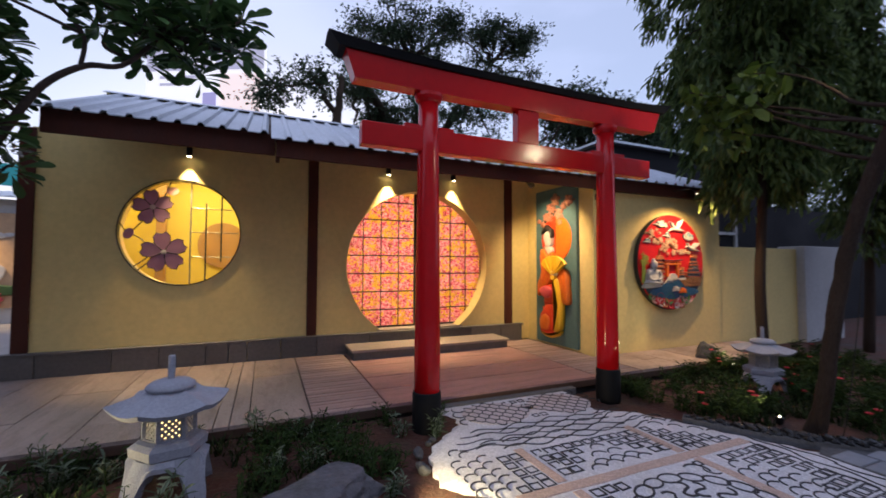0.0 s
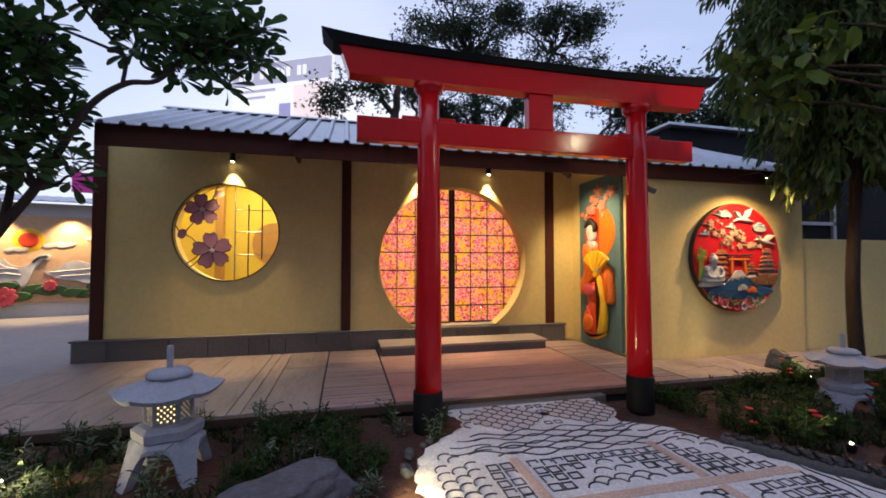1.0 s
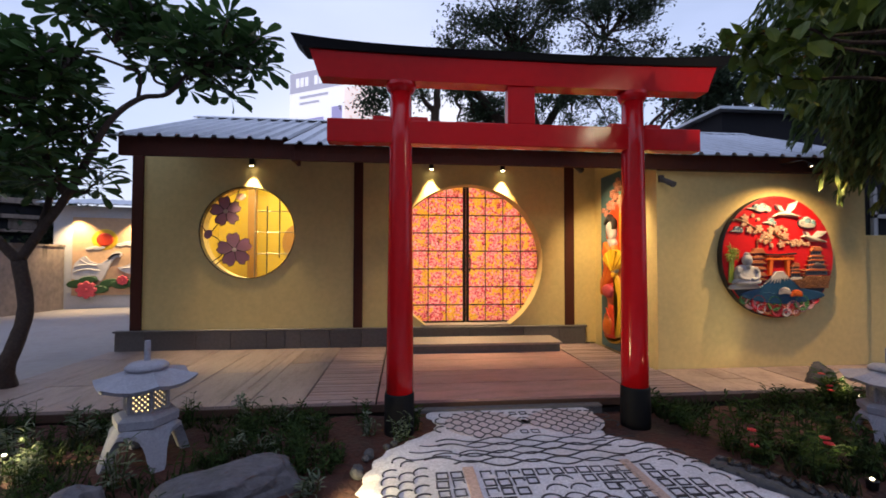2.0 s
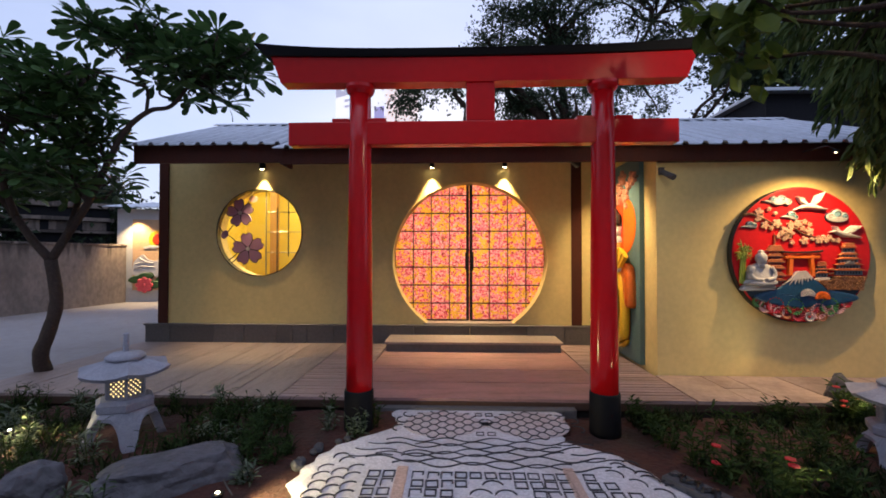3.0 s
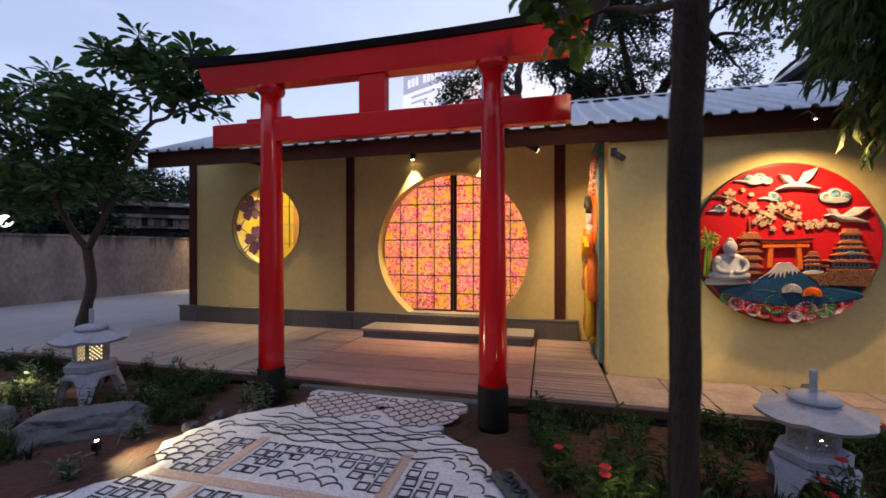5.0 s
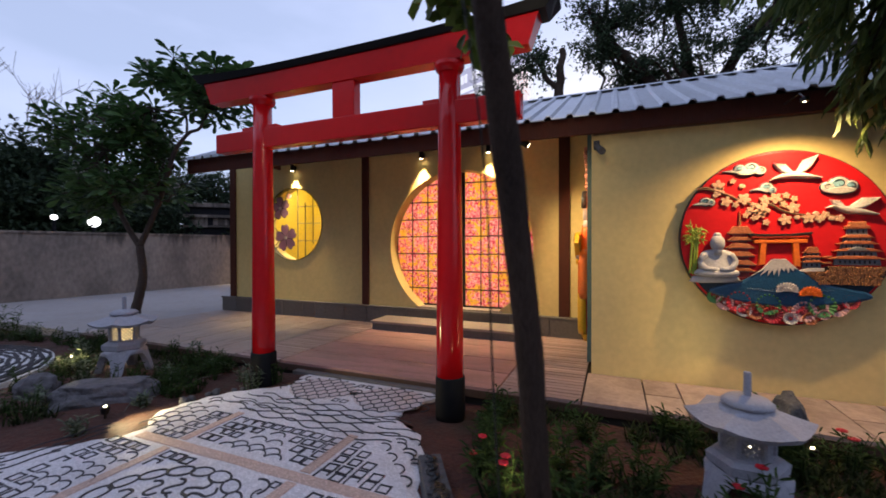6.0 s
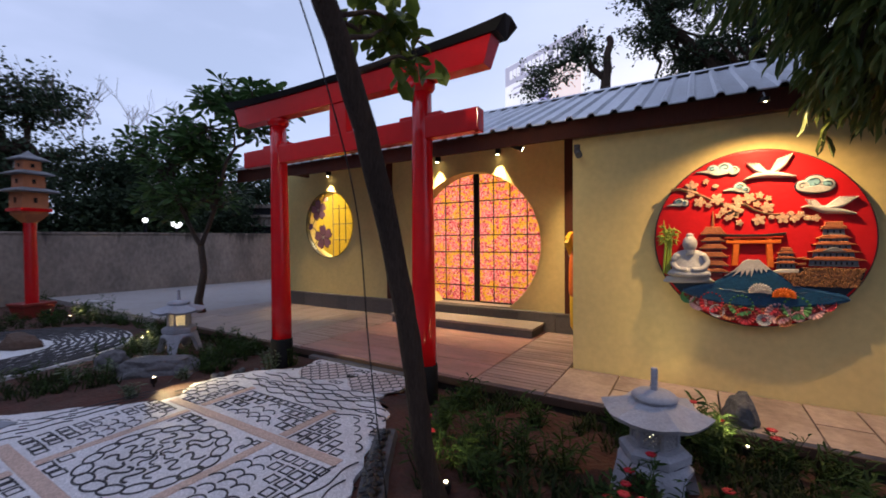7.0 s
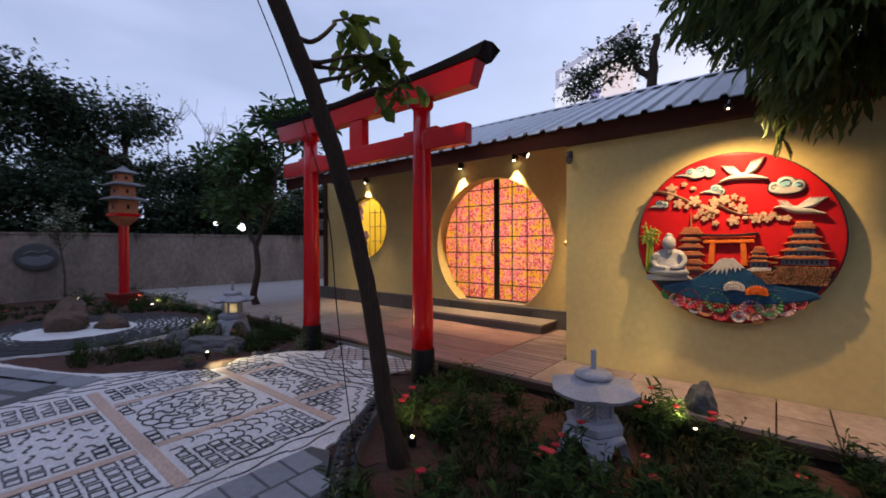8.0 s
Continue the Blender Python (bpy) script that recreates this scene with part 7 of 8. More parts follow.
def tall(name, mat, shapes, d, label="", base=T):
    bm = B()
    for s in shapes:
        pillow(bm, s, base, base + d)
    return part(name, bm, mat, board, label)


def half_disc(u, v, r, a0, a1, n=20):
    return [(u + r * math.cos(radians(a0 + (a1 - a0) * i / n)), v + r * math.sin(radians(a0 + (a1 - a0) * i / n))) for i in range(n + 1)]


tall("sun_half", "vermilion", [half_disc(0.03, 1.79, 0.39, 90, 270)], 0.012)
tall("sun_half", "orange", [half_disc(0.03, 1.79, 0.39, -90, 90)], 0.012)
# the robed form: one plain mesh, robe over robe
bm = B()
robe = lambda pts, d0, d1, slot, edge=0.03: raised(bm, soft_outline(pts, 4), T + d0, T + d1, edge, slot)
robe([(-0.24, 1.84), (-0.22, 1.76), (-0.17, 1.66), (-0.09, 1.64), (-0.02, 1.70), (-0.01, 1.84), (-0.06, 1.92), (-0.18, 1.92)], 0.0, 0.085, 2)
robe([(-0.25, 1.88), (-0.26, 1.94), (-0.19, 1.99), (-0.13, 2.04), (-0.06, 1.99), (0.01, 1.94), (0.02, 1.84), (-0.02, 1.80), (-0.04, 1.89), (-0.12, 1.925)], 0.03, 0.10, 3, 0.012)
robe([(-0.22, 1.66), (-0.10, 1.68), (0.0, 1.60), (-0.06, 1.50), (-0.15, 1.54)], 0.0, 0.08, 2)
robe([(-0.28, 1.62), (-0.20, 1.58), (-0.10, 1.48), (0.02, 1.36), (0.08, 1.22), (0.02, 1.10), (-0.10, 1.00), (-0.20, 0.92), (-0.36, 0.80), (-0.38, 1.02), (-0.27, 1.20), (-0.31, 1.42)], 0.0, 0.11, 0)
robe([(-0.10, 1.50), (0.0, 1.56), (0.06, 1.30), (0.22, 1.28), (0.36, 1.20), (0.40, 0.95), (0.40, 0.72), (0.27, 0.72), (0.20, 0.95), (0.10, 1.18), (-0.02, 1.32)], 0.0, 0.10, 0)
robe([(-0.26, 0.95), (0.0, 1.0), (0.22, 0.95), (0.22, 0.60), (0.18, 0.26), (-0.05, 0.19), (-0.24, 0.24), (-0.24, 0.60)], 0.0, 0.06, 4)
robe([(-0.30, 0.93), (-0.12, 1.00), (0.06, 1.04), (0.20, 1.00), (0.20, 0.72), (0.0, 0.67), (-0.20, 0.74)], 0.0, 0.09, 4)
robe([(-0.29, 0.92), (-0.13, 0.99), (0.02, 0.92), (-0.04, 0.79), (-0.22, 0.80)], 0.06, 0.13, 5)
robe([(-0.14, 0.68), (0.10, 0.69), (0.12, 0.45), (0.08, 0.22), (-0.05, 0.17), (-0.20, 0.16), (-0.34, 0.22), (-0.34, 0.46), (-0.24, 0.58)], 0.0, 0.08, 4)
robe([(-0.30, 0.42), (-0.18, 0.50), (-0.06, 0.44), (-0.08, 0.26), (-0.22, 0.22), (-0.31, 0.28)], 0.05, 0.11, 0)
robe([(0.05, 1.16), (0.20, 1.10), (0.27, 0.80), (0.27, 0.50), (0.24, 0.30), (0.11, 0.22), (0.08, 0.28), (0.14, 0.48), (0.17, 0.72), (0.10, 0.98)], 0.03, 0.125, 1)
robe([(-0.33, 0.20), (-0.10, 0.15), (0.12, 0.21), (0.20, 0.25), (0.14, 0.17), (-0.10, 0.10), (-0.30, 0.15)], 0.0, 0.07, 1, 0.015)
robe([(0.04, 1.24), (0.12, 1.27), (0.20, 1.22), (0.16, 1.16), (0.06, 1.17)], 0.08, 0.15, 2, 0.015)
for pts in ([(-0.29, 1.50), (-0.22, 1.30), (-0.28, 1.08)], [(-0.22, 1.52), (-0.10, 1.30), (-0.22, 1.05)], [(-0.10, 1.42), (0.0, 1.24), (-0.08, 1.08)], [(0.30, 1.16), (0.33, 0.95), (0.34, 0.76)], [(-0.22, 0.62), (-0.10, 0.45), (-0.05, 0.24)], [(-0.04, 0.66), (0.03, 0.45), (0.02, 0.24)], [(0.17, 1.05), (0.22, 0.75), (0.20, 0.40)]):
    tube(bm, [(p.x, -T - 0.105 if p.z > 0.7 else -T - 0.085, p.z) for p in smooth_path([(u, 0, v) for u, v in pts], 5)], 0.010, 5, 4 if pts[0][0] < 0.1 else 0)
part("robed_form", bm, ("orange", "yellow", "ivory", "medal_rim", "vermilion", "rose"), board, "plain robed form in orange and gold", smooth=True)
hub = (0.10, 1.14)
fan = tall("fan", "yellow", [oval(hub[0], hub[1], 0.06, 0.05, 0, 12)], 0.05, "golden folding fan", T + 0.10)
for k in range(9):
    a0, a1 = radians(38 + 11.5 * k), radians(38 + 11.5 * (k + 1) - 1)
    bm = B()
    pillow(bm, [(hub[0] + 0.05 * math.cos(a0), hub[1] + 0.05 * math.sin(a0)), (hub[0] + 0.40 * math.cos(a0), hub[1] + 0.36 * math.sin(a0)), (hub[0] + 0.40 * math.cos(a1), hub[1] + 0.36 * math.sin(a1)), (hub[0] + 0.05 * math.cos(a1), hub[1] + 0.05 * math.sin(a1))], T + 0.10, T + 0.15 + 0.012 * (k % 2), soft=0.94)
    part("blade", bm, "yellow", fan)
bm = B()
tube(bm, [(p.x, -T - 0.01, p.z) for p in smooth_path([(0.50, 0, 2.40), (0.34, 0, 2.36), (0.16, 0, 2.24), (0.0, 0, 2.26), (-0.14, 0, 2.18), (-0.34, 0, 2.04)], 5)], 0.014, 6)
part("branch", bm, "twig", board)
for k, (u, v, r) in enumerate(((0.03, 2.45, 0.11), (0.36, 2.40, 0.10), (-0.12, 2.34, 0.07), (-0.12, 2.17, 0.09), (0.13, 2.20, 0.10), (-0.30, 2.06, 0.06), (-0.41, 2.12, 0.04), (0.15, 2.06, 0.05), (-0.02, 2.29, 0.06), (-0.22, 2.18, 0.07), (0.24, 2.32, 0.06))):
    bm = B()
    blossom(bm, u, v, r, T, T + 0.04, turn=90 + 23 * k)
    part("blossom", bm, "pinkish", board)

# ---- planting ----


def shrub(m, height, spread, stems, seed, mat="shrub", leaf=0.06, flowers=0, label="low leafy garden plant"):
    rng = random.Random(seed)
    nr = np.random.default_rng(seed)
    plant = thing("garden_plant", label, "plant", m, "garden plants")
    bm = B()
    fl = []
    places, ways, sizes = [], [], []
    for k in range(stems):
        a = rng.uniform(0, 2 * math.pi)
        top = Vector((spread * rng.random() * math.cos(a), spread * rng.random() * math.sin(a), height * rng.uniform(0.55, 1.0)))
        root = Vector((top.x * 0.3, top.y * 0.3, -0.06))
        pts = smooth_path([root, root.lerp(top, 0.5) + Vector((rng.uniform(-0.03, 0.03), rng.uniform(-0.03, 0.03), 0)), top], 4)
        tube(bm, pts, [0.006 - 0.004 * i / (len(pts) - 1) for i in range(len(pts))], 4)
        for j in range(13):
            f = 0.25 + 0.75 * rng.random()
            p = pts[min(len(pts) - 1, int(f * len(pts)))]
            b = rng.uniform(0, 2 * math.pi)
            places.append(p)
            ways.append((math.cos(b), math.sin(b), rng.uniform(-0.1, 1.1)))
            s = leaf * rng.uniform(0.7, 1.4)
            sizes.append((s, s * 0.55, s))
        if k < flowers:
            fl.append(top)
    part("stem", bm, "shrub", plant)
    scatter_mesh("foliage", LONG_LEAF, LONG_FACES, places, turns_to(ways, nr), sizes, mat, plant)
    for top in fl:
        b = B()
        for j in range(6):
            a = 2 * math.pi * j / 6
            bmesh.ops.create_icosphere(b, subdivisions=1, radius=0.016, matrix=Matrix.Translation(top + Vector((0.017 * math.cos(a), 0.017 * math.sin(a), 0.01))) @ Matrix.Diagonal((1, 1, 0.5, 1)))
        part("flower", b, "blossom", plant, "small red flower")
    return plant


rng = random.Random(77)


def strewn(n, x, y, keep, seed):
    r = random.Random(seed)
    out = []
    while len(out) < n:
        p = (r.uniform(*x), r.uniform(*y))
        if keep(*p) and all((p[0] - q[0]) ** 2 + (p[1] - q[1]) ** 2 > 0.03 for q in out):
            out.append(p)
    return out


def off_left(x, y):
    if x > 1.02 and 2.05 < y < 3.0:
        return False
    edge = 1.40 if y > 2.4 else 0.35 + 0.45 * (y - 1.2)
    return x < edge - 0.08 and (x + 0.17) ** 2 + (y - 3.4) ** 2 > 0.17 and (x - 0.69) ** 2 + (y - 2.78) ** 2 > 0.19 and (x + 0.12) ** 2 + (y - 2.48) ** 2 > 0.12 and (x + 2.5) ** 2 + (y - 1.7) ** 2 > 4.6 and not (x > 1.0 and y > 3.4)


def off_right(x, y):
    edge = 4.02 if y > 3.2 else 4.05 + 0.55 * (3.2 - y)
    return x > edge + 0.16 and (x - 5.9) ** 2 + (y - 3.24) ** 2 > 0.10 and (x - 4.82) ** 2 + (y - 2.26) ** 2 > 0.05


for k, (x, y) in enumerate(strewn(54, (-3.6, 1.5), (1.4, 4.0), off_left, 1)):
    kind = k % 5
    if kind == 0:
        shrub(pose(x, y, -0.03), rng.uniform(0.18, 0.30), 0.14, 7, 100 + k, "pale_shrub", 0.07, label="silvery spiky garden plant in the soil")
    else:
        shrub(pose(x, y, -0.03), rng.uniform(0.10, 0.30), rng.uniform(0.10, 0.22), rng.randint(6, 11), 100 + k, "shrub", 0.05)
for k, (x, y) in enumerate(strewn(78, (3.9, 8.6), (1.7, 4.0), off_right, 2)):
    shrub(pose(x, y, -0.04), rng.uniform(0.16, 0.36), rng.uniform(0.10, 0.22), rng.randint(8, 13), 200 + k, "shrub", 0.072, flowers=(2 if k % 5 == 0 else 0), label="low garden plant with small red flowers" if k % 5 == 0 else "low leafy garden plant")
for k, (x, y) in enumerate(strewn(14, (-7.2, -3.8), (2.2, 4.0), lambda x, y: (x + 5.8) ** 2 + (y - 3.2) ** 2 > 0.5, 3)):
    shrub(pose(x, y, -0.03), rng.uniform(0.2, 0.45), 0.22, 9, 300 + k, "shrub", 0.08)

# weeds and grass between the plants
nr = np.random.default_rng(5)
r = random.Random(9)
places, ways, sizes = [], [], []
for n, xr, yr, keep in ((2600, (-4.2, 1.7), (1.3, 4.08), off_left), (2400, (3.8, 9.0), (1.6, 4.08), off_right), (500, (-7.4, -4.0), (0.5, 4.0), lambda x, y: True)):
    done = 0
    while done < n:
        x, y = r.uniform(*xr), r.uniform(*yr)
        done += 1
        if keep(x, y) and noise.noise((x * 1.3, y * 1.3, 2.0)) > -0.15:
            for j in range(7):
                a = r.uniform(0, 6.28)
                places.append((x + r.uniform(-0.03, 0.03), y + r.uniform(-0.03, 0.03), -0.05))
                ways.append((math.cos(a), math.sin(a), r.uniform(0.6, 2.4)))
                s = r.uniform(0.06, 0.16)
                sizes.append((s, s * 1.6, s))
grass = scatter_mesh("weeds", BLADE, BLADE_FACES, places, turns_to(ways, nr), sizes, "grass")
tagged(grass, "thin weeds and grass covering the garden soil", "grass", kind="stuff")


cable = B()
tube(cable, smooth_path([(1.17, 2.64, -0.03), (1.02, 2.80, -0.012), (0.90, 3.02, -0.014), (0.92, 3.20, -0.012), (1.14, 3.28, -0.012), (1.0, 3.50, -0.014), (1.04, 3.72, -0.03)], 6), 0.005, 6)
tagged(part("garden_cable", cable, "grey_bark", smooth=True), "thin dusty cable snaking over the soil", "cable")


# garden spotlights
def ground_spot(at, to, watts, cone, label, group="garden spotlights"):
    g = thing("garden_spotlight", label, "garden light", pose(*at), group)
    bm = B()
    lathe(bm, [(0.0, -0.05), (0.012, -0.05), (0.012, 0.0), (0.03, 0.005), (0.036, 0.06), (0.030, 0.065), (0.0, 0.066)], 14)
    part("body", bm, "metal", g)
    bm = B()
    lathe(bm, [(0.0, 0.067), (0.012, 0.067), (0.011, 0.071), (0.0, 0.073)], 14)
    part("lens", bm, "bulb", g, "glowing lens")
    spot("garden_beam", (at[0], at[1], at[2] + 0.15), to, watts, cone, 0.7, (1.0, 0.80, 0.42), 0.035)


ground_spot((1.16, 2.50, 0.0), (2.2, 2.85, 0.0), 40, 100, "small lit spotlight beside the boulder")
ground_spot((-1.06, 3.30, 0.0), (-0.80, 3.22, 0.12), 20, 130, "small lit spotlight among weeds by the lantern")
ground_spot((6.43, 3.90, 0.0), (6.22, 4.0, 0.22), 16, 110, "small lit spotlight below the deck edge")
ground_spot((4.82, 2.52, -0.03), (4.62, 2.90, 0.3), 6, 110, "small lit spotlight at the leaning tree")
ground_spot((-5.6, 3.4, 0.02), (-5.3, 3.7, 0.5), 25, 120, "small lit spotlight in the far bed")

# ---- deck boards ----


def boards(x0, x1, y0, y1, along, widths, mat, name, gap=0.009, cuts=(), bev=0.003):
    """Boards side by side over a rectangle. along: 'x' or 'y'; cuts: cross joints."""
    pos, k = (y0 if along == "x" else x0), 0
    end = y1 if along == "x" else x1
    while pos < end - 0.01:
        w = min(widths[k % len(widths)], end - pos)
        a, b = (x0, x1) if along == "x" else (y0, y1)
        joints = [a] + [c for c in (cuts[k % len(cuts)] if cuts else ()) if a < c < b] + [b]
        for s, e in zip(joints, joints[1:]):
            bm = B()
            lift = 0.0015 * ((k * 7 + int(s * 10)) % 3 - 1)
            if along == "x":
                box(bm, s + gap / 2, e - gap / 2, pos + gap / 2, pos + w - gap / 2, 0.046, DECK_Z + lift, bev)
            else:
                box(bm, pos + gap / 2, pos + w - gap / 2, s + gap / 2, e - gap / 2, 0.046, DECK_Z + lift, bev)
            part(name, bm, mat, deck)
        pos += w
        k += 1


boards(1.50, 4.17, DECK_Y, 6.62, "x", (0.53, 0.50, 0.56, 0.5), "deck", "plank", 0.016)
boards(0.795, 1.495, DECK_Y, 6.62, "x", (0.085,), "slat", "slat", 0.012)
boards(4.173, 4.925, DECK_Y, 6.62, "x", (0.085,), "slat", "slat", 0.014)
boards(-2.58, 0.79, DECK_Y, 6.62, "y", (0.53, 0.50, 0.55, 0.50, 0.50, 0.12, 0.15, 0.52), "deck_long", "plank", 0.009, ((5.2, 6.1), (4.9,), (5.7,), (4.6, 6.0), (5.3,)))
boards(4.93, 8.38, DECK_Y, 5.005, "y", (0.52, 0.30, 0.55, 0.60, 0.34), "pale_tile", "tile", 0.013, ((), (4.55,), ()))

# ---- mosaic: tan bands and black pebble figures ----
TANZ, INKZ = 0.002, 0.005


def band(pts, width):
    bm = B()
    ribbon(bm, pts, width, -0.01, TANZ + 0.004)
    part("tan_band", bm, "tan", path)


band([(2.22, 2.97), (2.225, 2.44)], 0.10)
band([(2.235, 2.32), (2.25, 1.31)], 0.10)
band([(2.26, 1.19), (2.30, 0.35)], 0.10)
band([(3.37, 2.98), (3.375, 2.44)], 0.10)
band([(3.38, 2.32), (3.41, 1.31)], 0.10)
band([(3.415, 1.19), (3.43, 0.35)], 0.10)
band([(1.84, 2.38), (4.05, 2.38)], 0.115)
band([(1.70, 1.25), (4.12, 1.25)], 0.115)


def ink_mesh(name, strokes, width):
    bm = B()
    for s in strokes:
        ribbon(bm, s, width, -0.002, INKZ)
    return mesh_of(name, bm, "black_pebble")


def arc_pts(r, a0, a1, n=9, cx=0.0, cy=0.0):
    return [(cx + r * math.cos(radians(a0 + (a1 - a0) * i / n)), cy + r * math.sin(radians(a0 + (a1 - a0) * i / n))) for i in range(n + 1)]


Q = 0.0365
SQUARE = ink_mesh("square", [[(-Q, -Q - 0.006), (-Q, Q + 0.006)], [(Q, -Q - 0.006), (Q, Q + 0.006)], [(-Q, -Q), (Q, -Q)], [(-Q, Q), (Q, Q)]], 0.0112)
BROKEN = ink_mesh("square", [[(-Q, -Q - 0.006), (-Q, Q + 0.006)], [(-Q, Q), (Q, Q)], [(Q, 0.0), (Q, Q + 0.006)]], 0.0112)
FAN = ink_mesh("fan_arc", [arc_pts(0.072, 14, 166)], 0.0130)
SCALE = ink_mesh("scale_arc", [arc_pts(0.052, 0, 180, 10)], 0.009)
RING = ink_mesh("ring", [[(0.080 * math.cos(2 * math.pi * i / 20), 0.052 * math.sin(2 * math.pi * i / 20)) for i in range(21)]], 0.0150)
SWIRL = ink_mesh("swirl", [[(p.x, p.y) for p in smooth_path([(0.182, -0.025, 0), (0.180, 0.022, 0), (0.215, 0.044, 0), (0.248, 0.010, 0), (0.272, -0.036, 0), (0.315, -0.03, 0), (0.335, 0.012, 0)], 4)]], 0.0185)
SWIRL_LONG = ink_mesh("swirl", [[(p.x, p.y) for p in smooth_path([(0.03, 0.0, 0), (0.065, 0.022, 0), (0.11, 0.018, 0), (0.15, -0.015, 0), (0.19, -0.030, 0), (0.235, -0.005, 0), (0.25, 0.03, 0)], 4)]], 0.0195)
WAVE = ink_mesh("wave_line", [[(-0.70 + 1.40 * i / 54, 0.036 * math.sin(2 * math.pi * 1.40 * i / 54 / 0.42)) for i in range(55)]], 0.0115)
STRIP = ink_mesh("wave_line", [[(-0.20 + 0.4 * i / 14, 0.022 * math.sin(math.pi * (-1 + 2 * i / 14))) for i in range(15)]], 0.0105)
ZIG = ink_mesh("hook", [[(p.x, p.y) for p in smooth_path([(-0.055, 0.028, 0), (-0.03, 0.042, 0), (-0.008, 0.02, 0), (0.008, -0.02, 0), (0.03, -0.042, 0), (0.055, -0.028, 0)], 4)]], 0.0125)


def ink(me, x, y, turn=0.0, k=1.0):
    shared(me.name.split(".")[0], me, path, pose(x, y, 0.001, 0, 0, turn) @ Matrix.Diagonal((k, k, 1, 1)))


jit = random.Random(4)


def put(me, x, y, turn=0.0, k=1.0):
    ink(me, x + jit.uniform(-0.005, 0.005), y + jit.uniform(-0.005, 0.005), turn + jit.uniform(-4, 4), k * jit.uniform(0.95, 1.05))


def put_square(x, y):
    put(BROKEN if jit.random() < 0.10 else SQUARE, x, y)


# two oval fish-scale fields by the deck, with little double squares between
for cx, way in ((2.47, 1), (3.24, -1)):
    # an oval drawn out to a point towards the other field
    def field_half(v):
        w = 0.34 * math.sqrt(max(0.0, 1 - (v / 0.275) ** 2))
        return -w * way, (w + 0.10 * max(0.0, 1 - abs(v) / 0.12)) * way
    bm = B()
    vs = [-0.27 + 0.54 * i / 24 for i in range(25)]
    edge = [(cx + field_half(v)[0], 3.72 + v) for v in vs] + [(cx + field_half(v)[1], 3.72 + v) for v in reversed(vs)]
    loft(bm, [[(x, y, z) for x, y in edge] for z in (-0.004, 0.0030)])
    part("pebble_field", bm, "pink_pebble", path)
    for j in range(-4, 5):
        v = 0.064 * j
        x0, x1 = sorted(field_half(v))
        pts = []
        for i in range(61):
            x = x0 + (x1 - x0) * i / 60
            lobe = math.cos(2 * math.pi * x / 0.150 + math.pi * (j % 2))
            pts.append((cx + x, 3.72 + v + 0.034 * math.copysign(abs(lobe) ** 0.75, lobe)))
        bm = B()
        ribbon(bm, pts, 0.0125, -0.002, INKZ + 0.002)
        part("scale_line", bm, "black_pebble", path)
for x, y in ((2.80, 3.93), (2.90, 3.93), (2.79, 3.52), (2.89, 3.52)):
    put(SQUARE, x, y, 0, 0.8)
for x, y, turn in ((2.10, 3.62, 70), (2.12, 3.80, 115), (3.62, 3.64, -75), (3.63, 3.82, -110), (3.55, 3.98, -140), (2.16, 3.93, 140)):
    put(SCALE, x, y, turn, 1.25)
# long crossing waves
for row in range(8):
    put(WAVE, 2.80 + (0.105 if row % 2 else -0.105) + 0.03 * (row % 3 - 1), 3.40 - 0.058 * row, 0, 0.92 + 0.03 * row)
for x, y in ((1.98, 3.22), (1.95, 3.12), (3.62, 3.20), (3.66, 3.09), (2.05, 3.33), (3.52, 3.34)):
    put(STRIP, x, y, 0, 0.8)
# cell above the spiral: squares stepping down from both corners, scallops between
for row, (y, left_n, right_n) in enumerate(((2.865, 5, 6), (2.76, 4, 4), (2.655, 3, 3), (2.55, 2, 2))):
    for i in range(left_n):
        put_square(2.335 + 0.098 * i, y)
    for i in range(right_n):
        put_square(3.315 - 0.098 * i, y)
    for i in range(row):
        put(FAN, 2.83 + 0.150 * (i - (row - 1) / 2), y - 0.02, 0, 1.0)
for i in range(4):
    put(FAN, 2.83 + 0.150 * (i - 1.5), 2.475, 0, 1.0)
# side cells above the cross band: squares inside, fans on the shoulders
for row, y in enumerate((2.87, 2.765, 2.66, 2.555, 2.47)):
    for i in range(row + 1):
        put_square(3.49 + 0.112 * i, y)
    for i in range(2 if row < 4 else 3):
        put_square(2.13 - 0.100 * i, y)
    for i in range(3):
        put(FAN, 3.66 + 0.112 * row + 0.105 * i, y + 0.03 + 0.055 * (i % 2), -40, 0.85) if 3.66 + 0.112 * row + 0.105 * i < 4.0 + 0.10 * (2.9 - y) / 0.4 else None
        put(FAN, 1.90 - 0.105 * i, y + 0.05 - 0.05 * (i % 2), 40, 0.85) if 1.90 - 0.105 * i > 1.62 else None
for x, y in ((3.74, 3.02), (3.83, 3.05), (1.80, 3.04), (1.74, 3.10)):
    put(FAN, x, y, -30 if x > 3 else 30, 0.8)
# spiral cell: curls, ring of linked ovals, corner marks
CX, CY = 2.85, 1.80
for k in range(13):
    put(SWIRL, CX, CY, 360 * k / 13, 1.0)
for k in range(8):
    put(SWIRL_LONG, CX, CY, 360 * k / 8 + 12, 0.60)
for k in range(18):
    a = 2 * math.pi * k / 18
    put(RING, CX + 0.445 * math.cos(a), CY + 0.40 * math.sin(a), math.degrees(a) + 90, 1.0)
for sx, sy in ((-1, -1), (1, -1), (-1, 1)):
    for i in range(3):
        put_square(CX + sx * (0.50 - 0.10 * i), CY + sy * 0.455)
    put_square(CX + sx * 0.50, CY + sy * 0.355)
put(FAN, CX + 0.36, CY + 0.40, -50, 1.2)
